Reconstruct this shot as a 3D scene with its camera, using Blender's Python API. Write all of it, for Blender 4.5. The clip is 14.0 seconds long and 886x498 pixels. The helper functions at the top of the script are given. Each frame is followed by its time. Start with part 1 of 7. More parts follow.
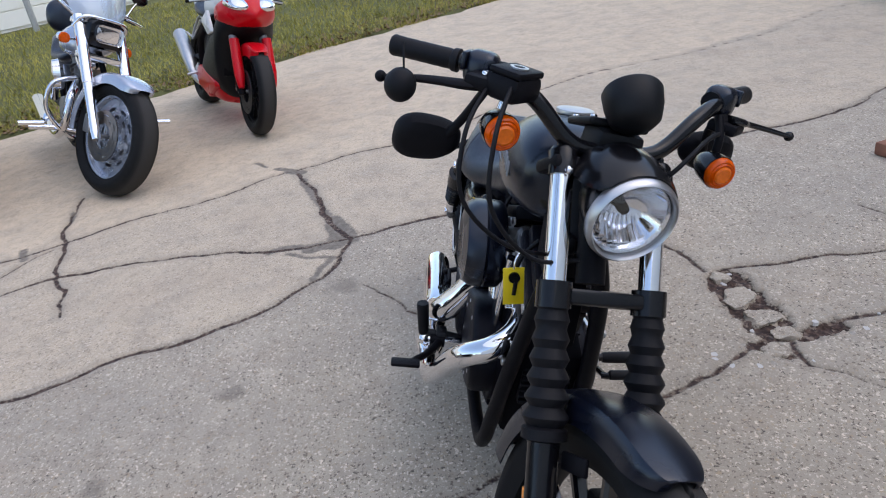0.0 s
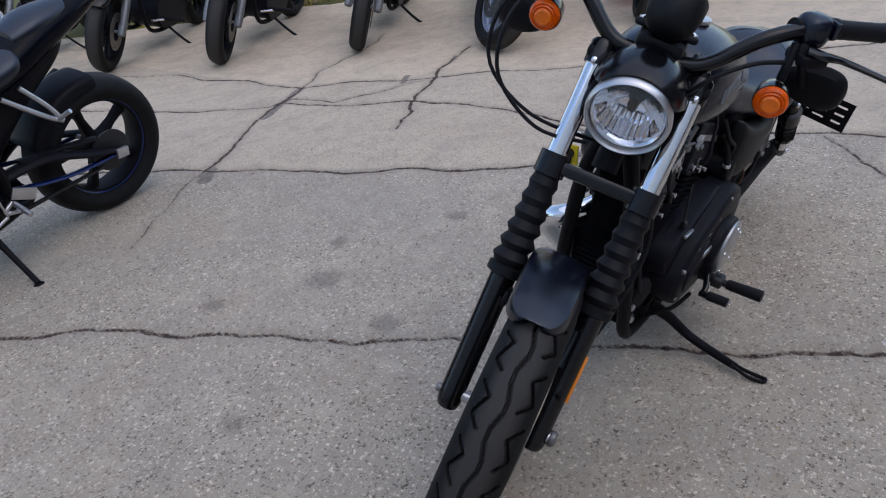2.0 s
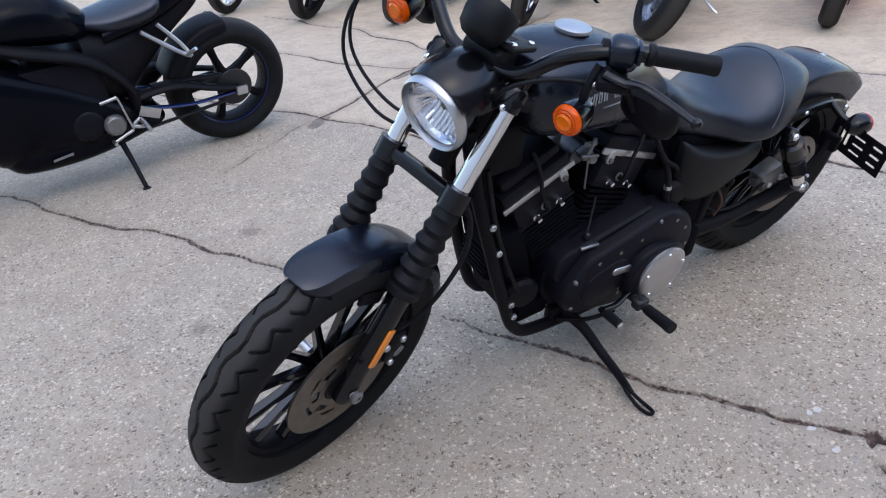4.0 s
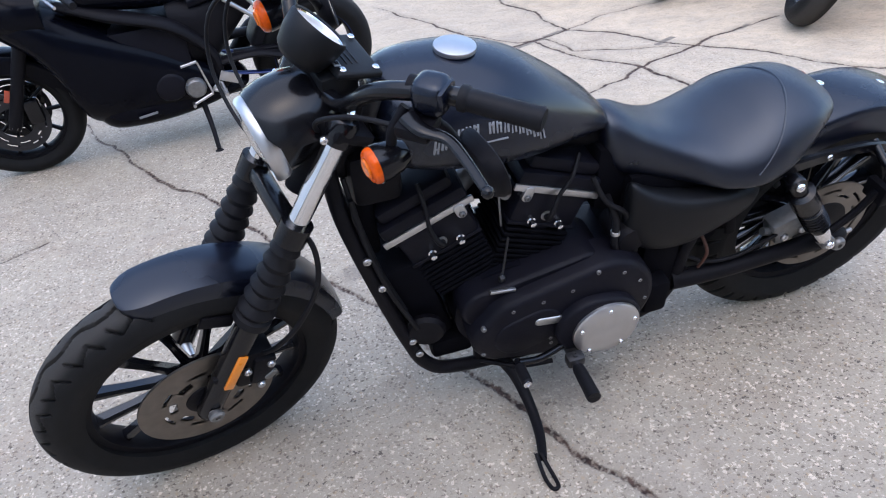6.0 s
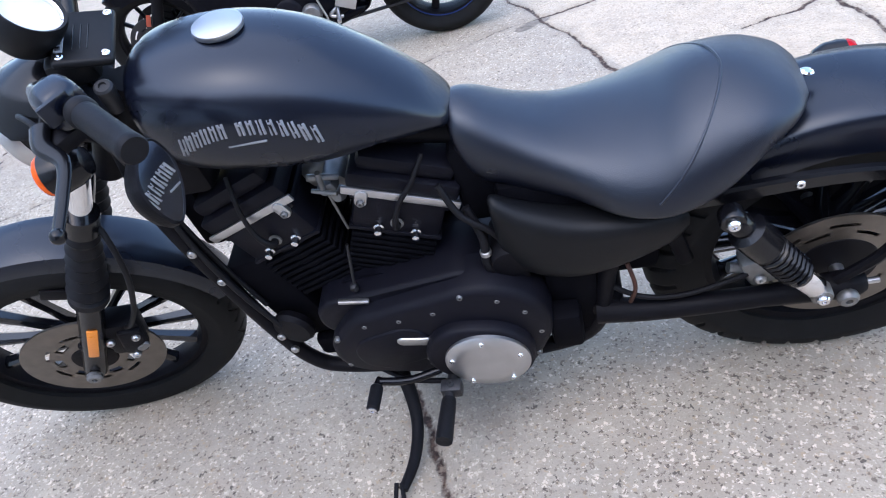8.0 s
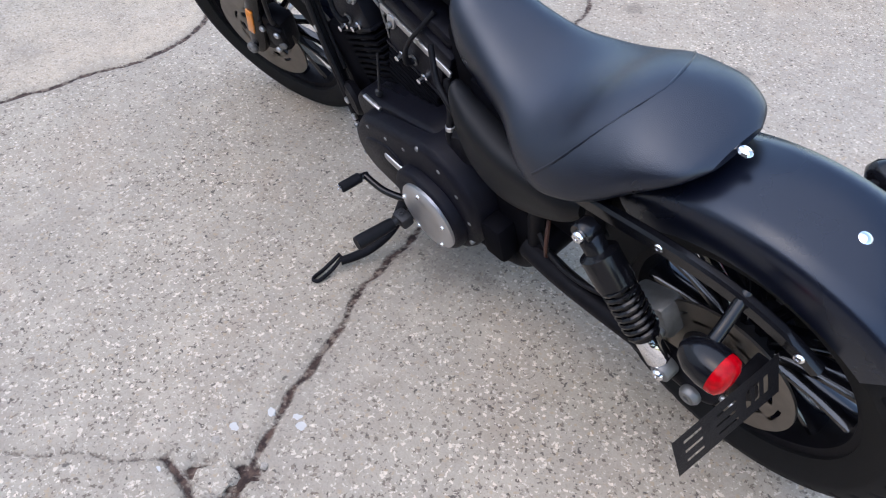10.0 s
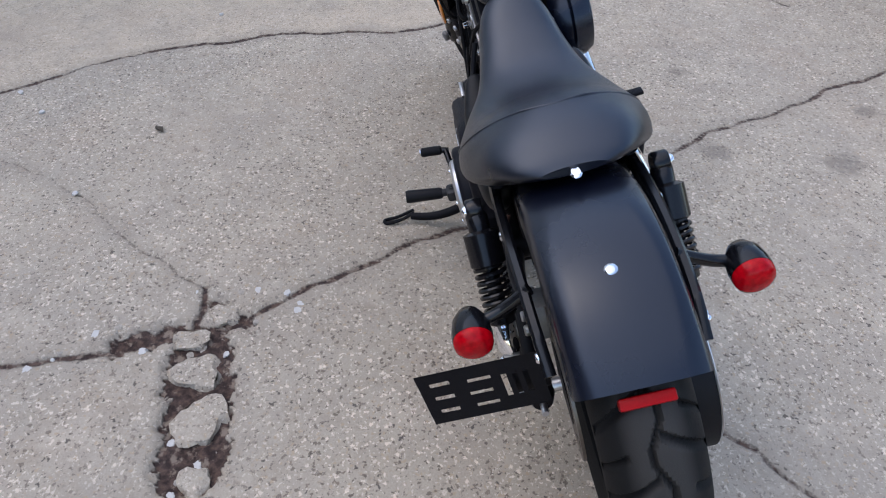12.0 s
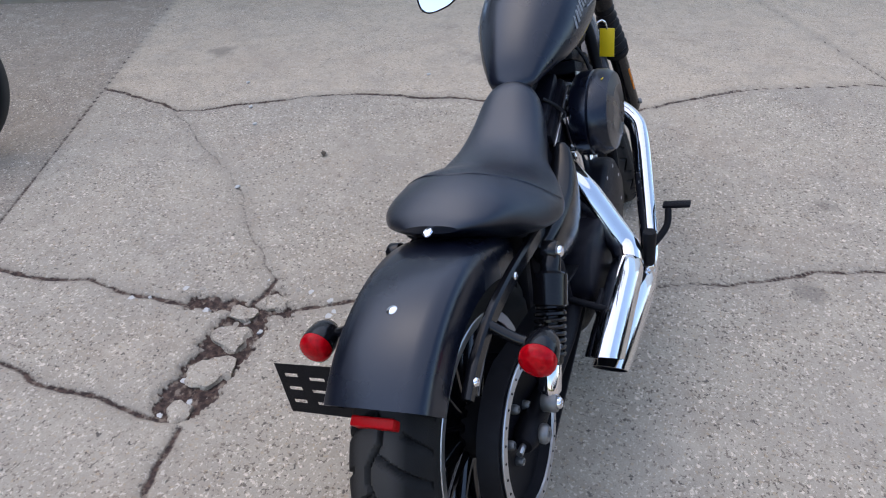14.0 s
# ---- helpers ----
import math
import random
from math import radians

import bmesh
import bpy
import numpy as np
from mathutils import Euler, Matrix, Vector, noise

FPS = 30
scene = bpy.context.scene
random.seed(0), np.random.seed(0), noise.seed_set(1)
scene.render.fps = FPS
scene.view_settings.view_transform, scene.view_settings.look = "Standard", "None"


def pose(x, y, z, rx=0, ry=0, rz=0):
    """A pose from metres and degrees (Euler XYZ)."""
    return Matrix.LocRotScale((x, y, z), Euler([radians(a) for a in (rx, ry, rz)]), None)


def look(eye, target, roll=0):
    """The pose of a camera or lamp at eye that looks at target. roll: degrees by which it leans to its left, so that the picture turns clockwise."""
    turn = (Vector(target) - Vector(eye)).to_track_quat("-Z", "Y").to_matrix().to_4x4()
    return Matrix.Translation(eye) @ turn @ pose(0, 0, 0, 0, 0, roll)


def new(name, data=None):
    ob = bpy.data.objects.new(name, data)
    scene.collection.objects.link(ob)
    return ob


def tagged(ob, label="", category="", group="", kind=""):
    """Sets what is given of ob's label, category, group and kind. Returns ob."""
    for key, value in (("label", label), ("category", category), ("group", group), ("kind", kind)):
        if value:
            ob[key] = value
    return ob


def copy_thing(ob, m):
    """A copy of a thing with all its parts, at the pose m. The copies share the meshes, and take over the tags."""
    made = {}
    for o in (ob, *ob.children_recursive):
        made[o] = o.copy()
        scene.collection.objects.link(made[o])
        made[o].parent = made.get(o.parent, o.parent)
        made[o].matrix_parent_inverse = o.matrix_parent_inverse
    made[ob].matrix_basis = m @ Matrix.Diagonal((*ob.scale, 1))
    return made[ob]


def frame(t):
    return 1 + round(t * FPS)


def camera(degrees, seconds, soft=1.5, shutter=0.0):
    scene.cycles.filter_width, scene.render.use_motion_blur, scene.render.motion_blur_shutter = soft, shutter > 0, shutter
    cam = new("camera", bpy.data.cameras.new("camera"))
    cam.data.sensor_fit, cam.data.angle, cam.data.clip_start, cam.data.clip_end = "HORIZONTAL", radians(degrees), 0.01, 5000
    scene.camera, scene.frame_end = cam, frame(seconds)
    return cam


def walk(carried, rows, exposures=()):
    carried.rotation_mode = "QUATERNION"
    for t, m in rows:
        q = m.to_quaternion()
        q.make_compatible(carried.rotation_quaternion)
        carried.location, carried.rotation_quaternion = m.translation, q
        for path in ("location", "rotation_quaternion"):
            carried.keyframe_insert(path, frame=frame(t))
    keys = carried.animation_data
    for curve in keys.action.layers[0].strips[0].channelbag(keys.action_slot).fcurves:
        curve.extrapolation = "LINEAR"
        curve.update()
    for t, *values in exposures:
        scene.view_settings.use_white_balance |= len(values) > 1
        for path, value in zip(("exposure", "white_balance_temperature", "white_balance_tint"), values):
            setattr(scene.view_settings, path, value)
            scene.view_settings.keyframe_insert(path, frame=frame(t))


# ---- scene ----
cam = camera(63.4, 14.0, soft=1.1)
PATH = [
    (0, (1.541, 0.003, 1.356), (-0.249, -0.090, 0.469), -8.9),
    (0.5, (1.700, 0.169, 1.352), (-0.022, -0.191, 0.402), -12.0),
    (1, (1.633, 0.339, 1.277), (0.032, -0.194, 0.203), -5.0),
    (1.5, (1.609, 0.545, 1.290), (0.070, -0.244, 0.285), -5.2),
    (2, (1.627, 0.769, 1.306), (0.313, -0.372, 0.319), -8.0),
    (2.5, (1.501, 0.903, 1.277), (0.276, -0.351, 0.317), -2.0),
    (2.7, (1.446, 0.972, 1.276), (0.268, -0.311, 0.292), -3.9),
    (4.8, (0.889, 1.596, 1.298), (0.311, -0.041, 0.306), -3.3),
    (5, (0.825, 1.632, 1.313), (0.319, -0.014, 0.296), -3.7),
    (5.5, (0.661, 1.544, 1.280), (0.231, -0.172, 0.346), -8.2),
    (6, (0.448, 1.441, 1.272), (0.115, -0.241, 0.242), -8.1),
    (6.5, (0.272, 1.485, 1.255), (0.145, -0.253, 0.275), -9.5),
    (7, (0.121, 1.472, 1.248), (0.232, -0.263, 0.259), -13.8),
    (7.5, (-0.093, 1.277, 1.188), (0.025, -0.370, 0.059), -14.1),
    (8, (-0.348, 1.224, 1.174), (0.062, -0.384, 0.058), -15.5),
    (8.2, (-0.482, 1.251, 1.167), (0.020, -0.325, 0.042), -15.2),
    (10.5, (-1.107, 0.832, 1.262), (0.228, 0.193, -0.084), 1.5),
    (11, (-1.258, 0.749, 1.314), (0.376, 0.367, 0.226), 3.6),
    (11.5, (-1.488, 0.629, 1.328), (0.092, 0.394, 0.126), 1.5),
    (12, (-1.510, 0.446, 1.256), (0.003, 0.290, -0.043), 0.4),
    (12.5, (-1.618, 0.261, 1.267), (-0.075, 0.326, -0.004), -3.4),
    (13, (-1.713, 0.095, 1.303), (-0.178, 0.380, 0.053), -5.3),
    (13.5, (-1.625, -0.028, 1.324), (-0.031, 0.335, 0.171), -0.7),
    (14, (-1.607, -0.215, 1.334), (-0.075, 0.381, 0.195), -0.6),
]
EXPOSURES = [(0, 0.02, 7120, 12), (1.0, -0.22, 7000, 12), (2.0, -0.29, 6800, 12), (2.7, -0.06, 6750, 12), (5.0, 0.50, 6720, 12), (6.3, 0.72, 6650, 12), (8.0, 0.98, 6450, 12), (11.0, 0.44, 6950, 12), (12.5, 0.15, 6900, 12), (14.0, 0.20, 6900, 12)]
walk(cam, [(t, look(e, g, r)) for t, e, g, r in PATH], EXPOSURES)

# ---- light ----
world = bpy.data.worlds.new("world")
scene.world = world
world.use_nodes = True
wn = world.node_tree.nodes
sky = wn.new("ShaderNodeTexSky")
sky.sky_type = "NISHITA"
sky.sun_disc = False
sky.sun_elevation, sky.sun_rotation = radians(60), radians(11)
sky.air_density, sky.dust_density, sky.ozone_density = 1.0, 0.8, 1.0
world.node_tree.links.new(sky.outputs[0], wn["Background"].inputs[0])
wn["Background"].inputs[1].default_value = 0.345

sun = new("sun", bpy.data.lights.new("sun", "SUN"))
sun.data.energy, sun.data.angle, sun.data.color = 0.95, radians(100), (1.0, 0.95, 0.89)
sun.matrix_world = look((0.4, 1.4, 5.0), (0, 0, 0))


# ---- materials ----
def mat(name, color, rough=0.5, metal=0.0, grain=0.0, grain_scale=40.0, bump=0.0, bump_scale=300.0, coat=0.0, trans=0.0, spec=0.5, second=None):
    m = bpy.data.materials.new(name)
    m.use_nodes = True
    nt = m.node_tree
    b = nt.nodes["Principled BSDF"]
    b.inputs["Base Color"].default_value = (*color, 1)
    b.inputs["Roughness"].default_value = rough
    b.inputs["Metallic"].default_value = metal
    b.inputs["Coat Weight"].default_value = coat
    b.inputs["Transmission Weight"].default_value = trans
    b.inputs["Specular IOR Level"].default_value = spec
    tc = nt.nodes.new("ShaderNodeTexCoord")
    if grain:
        n = nt.nodes.new("ShaderNodeTexNoise")
        n.inputs["Scale"].default_value = grain_scale
        n.inputs["Detail"].default_value = 6
        nt.links.new(tc.outputs["Object"], n.inputs["Vector"])
        mix = nt.nodes.new("ShaderNodeMix")
        mix.data_type = "RGBA"
        mix.inputs["A"].default_value = (*[c * (1 - grain) for c in color], 1)
        mix.inputs["B"].default_value = (*(second or [min(1, c * (1 + grain)) for c in color]), 1)
        nt.links.new(n.outputs["Fac"], mix.inputs["Factor"])
        nt.links.new(mix.outputs["Result"], b.inputs["Base Color"])
        r = nt.nodes.new("ShaderNodeMapRange")
        r.inputs["To Min"].default_value, r.inputs["To Max"].default_value = max(0.02, rough - 0.1), min(1, rough + 0.1)
        n2 = nt.nodes.new("ShaderNodeTexNoise")
        n2.inputs["Scale"].default_value, n2.inputs["Detail"].default_value = grain_scale * 0.2, 8
        nt.links.new(tc.outputs["Object"], n2.inputs["Vector"])
        nt.links.new(n2.outputs["Fac"], r.inputs["Value"])
        nt.links.new(r.outputs["Result"], b.inputs["Roughness"])
    if bump:
        n = nt.nodes.new("ShaderNodeTexNoise")
        n.inputs["Scale"].default_value, n.inputs["Detail"].default_value = bump_scale, 3
        nt.links.new(tc.outputs["Object"], n.inputs["Vector"])
        bp = nt.nodes.new("ShaderNodeBump")
        bp.inputs["Strength"].default_value, bp.inputs["Distance"].default_value = bump, 0.002
        nt.links.new(n.outputs["Fac"], bp.inputs["Height"])
        nt.links.new(bp.outputs["Normal"], b.inputs["Normal"])
    return m


def cool(m):
    """Tints the highlights of dark finishes blue, standing in for the sky's colour."""
    m.node_tree.nodes["Principled BSDF"].inputs["Specular Tint"].default_value = (0.80, 0.88, 1.0, 1)
    return m


FINBLACK = mat("black_fins", (0.0042, 0.0042, 0.0060), 0.6, grain=0.4, grain_scale=50, spec=0.03)
MATTE = mat("matte_black_shell", (0.004, 0.0045, 0.006), 0.5, grain=0.3, grain_scale=40, bump=0.15, bump_scale=700, spec=0.25)
DENIM = cool(mat("matte_black_paint", (0.003, 0.0042, 0.010), 0.27, grain=0.25, grain_scale=25, spec=0.58))
GLOSS = mat("gloss_black", (0.0045, 0.0045, 0.006), 0.20, grain=0.2, spec=0.36)
POWDER = mat("black_powder_coat", (0.0055, 0.0052, 0.0072), 0.5, grain=0.4, grain_scale=60, bump=0.25, bump_scale=700, spec=0.12)
CASTBLACK = mat("black_engine_finish", (0.0055, 0.0055, 0.0095), 0.45, grain=0.4, grain_scale=50, bump=0.35, bump_scale=500, spec=0.14)
RUBBER = mat("tyre_rubber", (0.007, 0.007, 0.0075), 0.7, grain=0.45, grain_scale=30, bump=0.3, bump_scale=400, spec=0.2)
def dusty(m, color, amount):
    """Dust worn into the tread's top."""
    nt = m.node_tree
    b = nt.nodes["Principled BSDF"]
    old = b.inputs["Base Color"].links[0].from_socket
    at = nt.nodes.new("ShaderNodeAttribute")
    at.attribute_name = "dust"
    k = nt.nodes.new("ShaderNodeMath")
    k.operation = "MULTIPLY"
    k.inputs[1].default_value = amount
    nt.links.new(at.outputs["Fac"], k.inputs[0])
    x = nt.nodes.new("ShaderNodeMix")
    x.data_type = "RGBA"
    x.inputs["B"].default_value = (*color, 1)
    nt.links.new(k.outputs[0], x.inputs["Factor"])
    nt.links.new(old, x.inputs["A"])
    nt.links.new(x.outputs["Result"], b.inputs["Base Color"])


dusty(RUBBER, (0.060, 0.056, 0.052), 0.6)
SOFT = mat("soft_black_rubber", (0.006, 0.006, 0.008), 0.55, grain=0.4, grain_scale=60, bump=0.2, bump_scale=500, spec=0.2)
SPOKE = mat("smooth_black_enamel", (0.004, 0.004, 0.006), 0.10, grain=0.2, spec=0.8)
VINYL = cool(mat("seat_vinyl", (0.003, 0.0040, 0.0095), 0.31, grain=0.3, grain_scale=20, bump=0.25, bump_scale=900, spec=0.75))
CHROME = mat("chrome", (0.82, 0.82, 0.84), 0.06, 1.0, grain=0.05, grain_scale=15)
SATIN = mat("satin_aluminium", (0.55, 0.55, 0.56), 0.38, 1.0, grain=0.12, grain_scale=30)
STEEL = mat("brake_steel", (0.20, 0.18, 0.16), 0.42, 1.0, grain=0.25, grain_scale=40)
DULL = mat("dull_cast_metal", (0.22, 0.22, 0.22), 0.5, 0.8, grain=0.35, grain_scale=60)
AMBER = mat("amber_lens", (0.78, 0.085, 0.001), 0.18, grain=0.55, grain_scale=90, coat=0.15, spec=0.25)
AMBERCORE = mat("amber_lens_core", (0.92, 0.15, 0.003), 0.15, grain=0.3, grain_scale=160, coat=0.3, spec=0.4)
REDLENS = mat("red_lens", (0.40, 0.0015, 0.006), 0.12, grain=0.75, grain_scale=120, coat=0.05, spec=0.15)
REDREF = mat("red_reflector", (0.38, 0.002, 0.004), 0.35, grain=0.2, grain_scale=300, spec=0.15)
AMBREF = mat("amber_reflector", (0.88, 0.26, 0.02), 0.3, grain=0.2, grain_scale=300, coat=0.4)
GLASS = mat("lens_glass", (0.97, 0.98, 1.0), 0.03, trans=1.0)
MIRROR = mat("mirror_glass", (0.9, 0.92, 0.94), 0.01, 1.0)
YELLOW = mat("yellow_tag_plastic", (0.85, 0.60, 0.01), 0.45, grain=0.08)
GREYBAR = mat("silver_grey_print", (0.24, 0.25, 0.27), 0.5, 0.2, grain=0.2, grain_scale=200)
DARKGLASS = mat("dark_gauge_face", (0.02, 0.02, 0.025), 0.12, coat=0.5)
# pale colour stands in for the bright reflection on the gauge glass
GAUGE = mat("gauge_face_glare", (0.72, 0.72, 0.70), 0.3, coat=0.5, grain=0.1)
SILVERP = mat("silver_blue_paint", (0.42, 0.46, 0.54), 0.25, 0.6, grain=0.1, coat=0.6)
REDP = mat("red_paint", (0.60, 0.003, 0.010), 0.3, grain=0.08, coat=0.15, spec=0.25)
WHITEP = mat("white_paint", (0.72, 0.72, 0.70), 0.3, grain=0.08, coat=0.5)
BLUEP = mat("blue_anodised", (0.006, 0.020, 0.10), 0.35, 0.5, grain=0.2, coat=0.3)
SCREEN = mat("tinted_windscreen", (0.62, 0.70, 0.80), 0.08, trans=0.7)
DARKCAST = mat("worn_dark_casting", (0.025, 0.025, 0.028), 0.5, 0.4, grain=0.5, grain_scale=90, bump=0.3, bump_scale=300)
ROCK = mat("broken_concrete", (0.35, 0.31, 0.26), 0.9, grain=0.75, grain_scale=150, bump=0.8, bump_scale=120)
KERB = mat("weathered_kerb_concrete", (0.33, 0.29, 0.23), 0.9, grain=0.5, grain_scale=6, bump=0.6, bump_scale=60)
LEAFM = mat("dead_leaf", (0.06, 0.045, 0.03), 0.8, grain=0.4)
PEBBLE = mat("pale_pebble", (0.55, 0.53, 0.50), 0.8, grain=0.2)


def concrete_material():
    m = bpy.data.materials.new("cracked_concrete")
    m.use_nodes = True
    nt = m.node_tree
    L = nt.links.new
    b = nt.nodes["Principled BSDF"]
    geo = nt.nodes.new("ShaderNodeNewGeometry")

    def noise_node(scale, detail=4.0, rough=0.55):
        n = nt.nodes.new("ShaderNodeTexNoise")
        n.inputs["Scale"].default_value, n.inputs["Detail"].default_value, n.inputs["Roughness"].default_value = scale, detail, rough
        L(geo.outputs["Position"], n.inputs["Vector"])
        return n.outputs["Fac"]

    def ramp(value, a, c, lo=0.0, hi=1.0):
        r = nt.nodes.new("ShaderNodeMapRange")
        for k, v in (("From Min", a), ("From Max", c), ("To Min", lo), ("To Max", hi)):
            r.inputs[k].default_value = v
        L(value, r.inputs["Value"])
        return r.outputs["Result"]

    def mix(f, a, c):
        n = nt.nodes.new("ShaderNodeMix")
        n.data_type = "RGBA"
        for key, v in (("Factor", f), ("A", a), ("B", c)):
            if isinstance(v, tuple):
                n.inputs[key].default_value = (*v, 1)
            else:
                L(v, n.inputs[key])
        return n.outputs["Result"]

    def calc(op, a, c):
        n = nt.nodes.new("ShaderNodeMath")
        n.operation = op
        for i, v in enumerate((a, c)):
            if isinstance(v, (int, float)):
                n.inputs[i].default_value = v
            else:
                L(v, n.inputs[i])
        return n.outputs[0]

    def attr(name):
        n = nt.nodes.new("ShaderNodeAttribute")
        n.attribute_name = name
        return n.outputs["Fac"]

    # paste: grey to warm, in broad patches; slabs differ
    slab = attr("slab")
    base = mix(ramp(noise_node(0.9, 5), 0.35, 0.65), (0.365, 0.345, 0.310), (0.435, 0.402, 0.345))
    base = mix(ramp(slab, 0.0, 1.0), base, (0.64, 0.555, 0.445))
    base = mix(ramp(slab, 0.0, -1.0), base, (0.27, 0.235, 0.20))
    base = mix(ramp(noise_node(5.0, 8, 0.68), 0.44, 0.72, 0, 0.6), base, (0.30, 0.275, 0.25))
    base = mix(ramp(noise_node(2.2, 6, 0.6), 0.52, 0.72, 0, 0.5), base, (0.40, 0.335, 0.275))
    bare = ramp(slab, 0.0, 1.0, 1.0, 0.35)

    def stones(scale, lo, hi, seed):
        sh = nt.nodes.new("ShaderNodeVectorMath")
        sh.operation = "ADD"
        L(geo.outputs["Position"], sh.inputs[0])
        nz = nt.nodes.new("ShaderNodeTexNoise")
        nz.inputs["Scale"].default_value = scale * 1.4
        L(geo.outputs["Position"], nz.inputs["Vector"])
        sc = nt.nodes.new("ShaderNodeVectorMath")
        sc.operation = "SCALE"
        sc.inputs["Scale"].default_value = 1.7 / scale
        L(nz.outputs["Color"], sc.inputs[0])
        L(sc.outputs[0], sh.inputs[1])
        v = nt.nodes.new("ShaderNodeTexVoronoi")
        v.inputs["Scale"].default_value = scale
        L(sh.outputs[0], v.inputs["Vector"])
        q = nt.nodes.new("ShaderNodeSeparateColor")
        L(v.outputs["Color"], q.inputs[0])
        size = ramp(q.outputs["Blue"], 0, 1, lo, hi)
        return ramp(calc("SUBTRACT", v.outputs["Distance"], size), -0.05, 0.03, 1, 0), q

    # exposed aggregate: stones of a few millimetres to a centimetre, some fallen out
    wear = calc("MULTIPLY", ramp(noise_node(1.6, 6), 0.34, 0.58, 0.45, 1.0), bare)
    fine = noise_node(210, 4, 0.7)
    base = mix(ramp(fine, 0.45, 0.70, 0, 0.5), base, (0.22, 0.20, 0.175))
    base = mix(ramp(noise_node(17, 6, 0.7), 0.50, 0.66, 0, 0.38), base, (0.27, 0.235, 0.19))
    base = mix(ramp(noise_node(7.5, 5, 0.6), 0.54, 0.70, 0, 0.5), base, (0.50, 0.465, 0.41))
    stone_a, qa = stones(98, 0.18, 0.44, 0)
    pick = calc("MULTIPLY", calc("MULTIPLY", stone_a, ramp(qa.outputs["Red"], 0.38, 0.42)), wear)
    base = mix(calc("MULTIPLY", calc("MULTIPLY", stone_a, ramp(qa.outputs["Red"], 0.30, 0.10)), 0.55), base, (0.40, 0.31, 0.21))
    base = mix(calc("MULTIPLY", pick, 0.8), base, mix(ramp(qa.outputs["Green"], 0.45, 0.60), (0.10, 0.08, 0.07), (0.74, 0.69, 0.62)))
    stone_b, qb = stones(58, 0.10, 0.34, 1)
    pick_b = calc("MULTIPLY", calc("MULTIPLY", stone_b, ramp(qb.outputs["Red"], 0.62, 0.65)), wear)
    base = mix(calc("MULTIPLY", pick_b, 0.75), base, mix(ramp(qb.outputs["Green"], 0.30, 0.75), (0.15, 0.12, 0.10), (0.78, 0.73, 0.66)))
    stone_c, qc = stones(50, 0.06, 0.26, 2)
    pit = calc("MULTIPLY", calc("MULTIPLY", stone_c, ramp(qc.outputs["Red"], 0.66, 0.69)), bare)
    base = mix(calc("MULTIPLY", pit, 0.85), base, (0.075, 0.065, 0.06))
    base = mix(calc("MULTIPLY", ramp(noise_node(112, 2, 0.6), 0.60, 0.65, 0, 0.75), wear), base, (0.66, 0.62, 0.56))
    base = mix(calc("MULTIPLY", ramp(noise_node(96, 3, 0.65), 0.60, 0.65, 0, 0.9), wear), base, (0.13, 0.11, 0.095))
    base = mix(calc("MULTIPLY", ramp(noise_node(48, 4, 0.7), 0.60, 0.66, 0, 0.6), wear), base, (0.17, 0.145, 0.125))
    # old oil and damp
    stain = ramp(calc("ADD", attr("stain"), calc("MULTIPLY", calc("SUBTRACT", noise_node(13, 6, 0.65), 0.5), 1.5)), 0.36, 0.85)
    base = mix(calc("MULTIPLY", stain, 0.55), base, (0.15, 0.14, 0.13))
    # cracks and holes, filled with dirt
    ragged = calc("ADD", calc("MULTIPLY", calc("SUBTRACT", noise_node(28, 6, 0.7), 0.5), 0.016), calc("MULTIPLY", calc("SUBTRACT", noise_node(110, 3), 0.5), 0.008))
    washed = ramp(calc("ADD", attr("silt"), calc("MULTIPLY", ragged, 2.2)), -0.006, 0.008, 1.0, 0)
    base = mix(washed, base, mix(ramp(noise_node(35, 5, 0.65), 0.38, 0.66), (0.13, 0.12, 0.11), (0.25, 0.23, 0.205)))
    d = calc("ADD", attr("crack"), ragged)
    dirt = ramp(d, -0.002, 0.004, 1, 0)
    rim = ramp(d, 0.0, 0.05, 0.35, 0)
    base = mix(rim, base, (0.24, 0.225, 0.20))
    earth = mix(ramp(noise_node(60, 5), 0.40, 0.68), (0.022, 0.011, 0.009), (0.105, 0.068, 0.055))
    earth = mix(ramp(noise_node(45, 4), 0.54, 0.64), earth, (0.20, 0.165, 0.14))
    base = mix(dirt, base, earth)
    warm = nt.nodes.new("ShaderNodeMix")
    warm.data_type, warm.blend_type = "RGBA", "MULTIPLY"
    warm.inputs["Factor"].default_value = 1
    warm.inputs["B"].default_value = (1.03, 0.945, 0.845, 1)
    L(base, warm.inputs["A"])
    L(warm.outputs["Result"], b.inputs["Base Color"])
    L(ramp(noise_node(12, 4), 0.3, 0.7, 0.78, 0.95), b.inputs["Roughness"])
    h = calc("ADD", calc("MULTIPLY", fine, 0.35), calc("SUBTRACT", calc("MULTIPLY", calc("MAXIMUM", pick, pick_b), 0.3), calc("ADD", calc("MULTIPLY", pit, 0.9), calc("MULTIPLY", dirt, 2.2))))
    bp = nt.nodes.new("ShaderNodeBump")
    bp.inputs["Strength"].default_value, bp.inputs["Distance"].default_value = 0.5, 0.004
    L(h, bp.inputs["Height"])
    L(bp.outputs["Normal"], b.inputs["Normal"])
    return m


CONCRETE = concrete_material()


# ---- mesh tools ----
def finish(bm, sharp=40):
    bmesh.ops.remove_doubles(bm, verts=bm.verts, dist=1e-6)
    bmesh.ops.recalc_face_normals(bm, faces=bm.faces)
    for f in bm.faces:
        f.smooth = True
    lim = radians(sharp)
    for e in bm.edges:
        if len(e.link_faces) == 2 and e.calc_face_angle(0) > lim:
            e.smooth = False


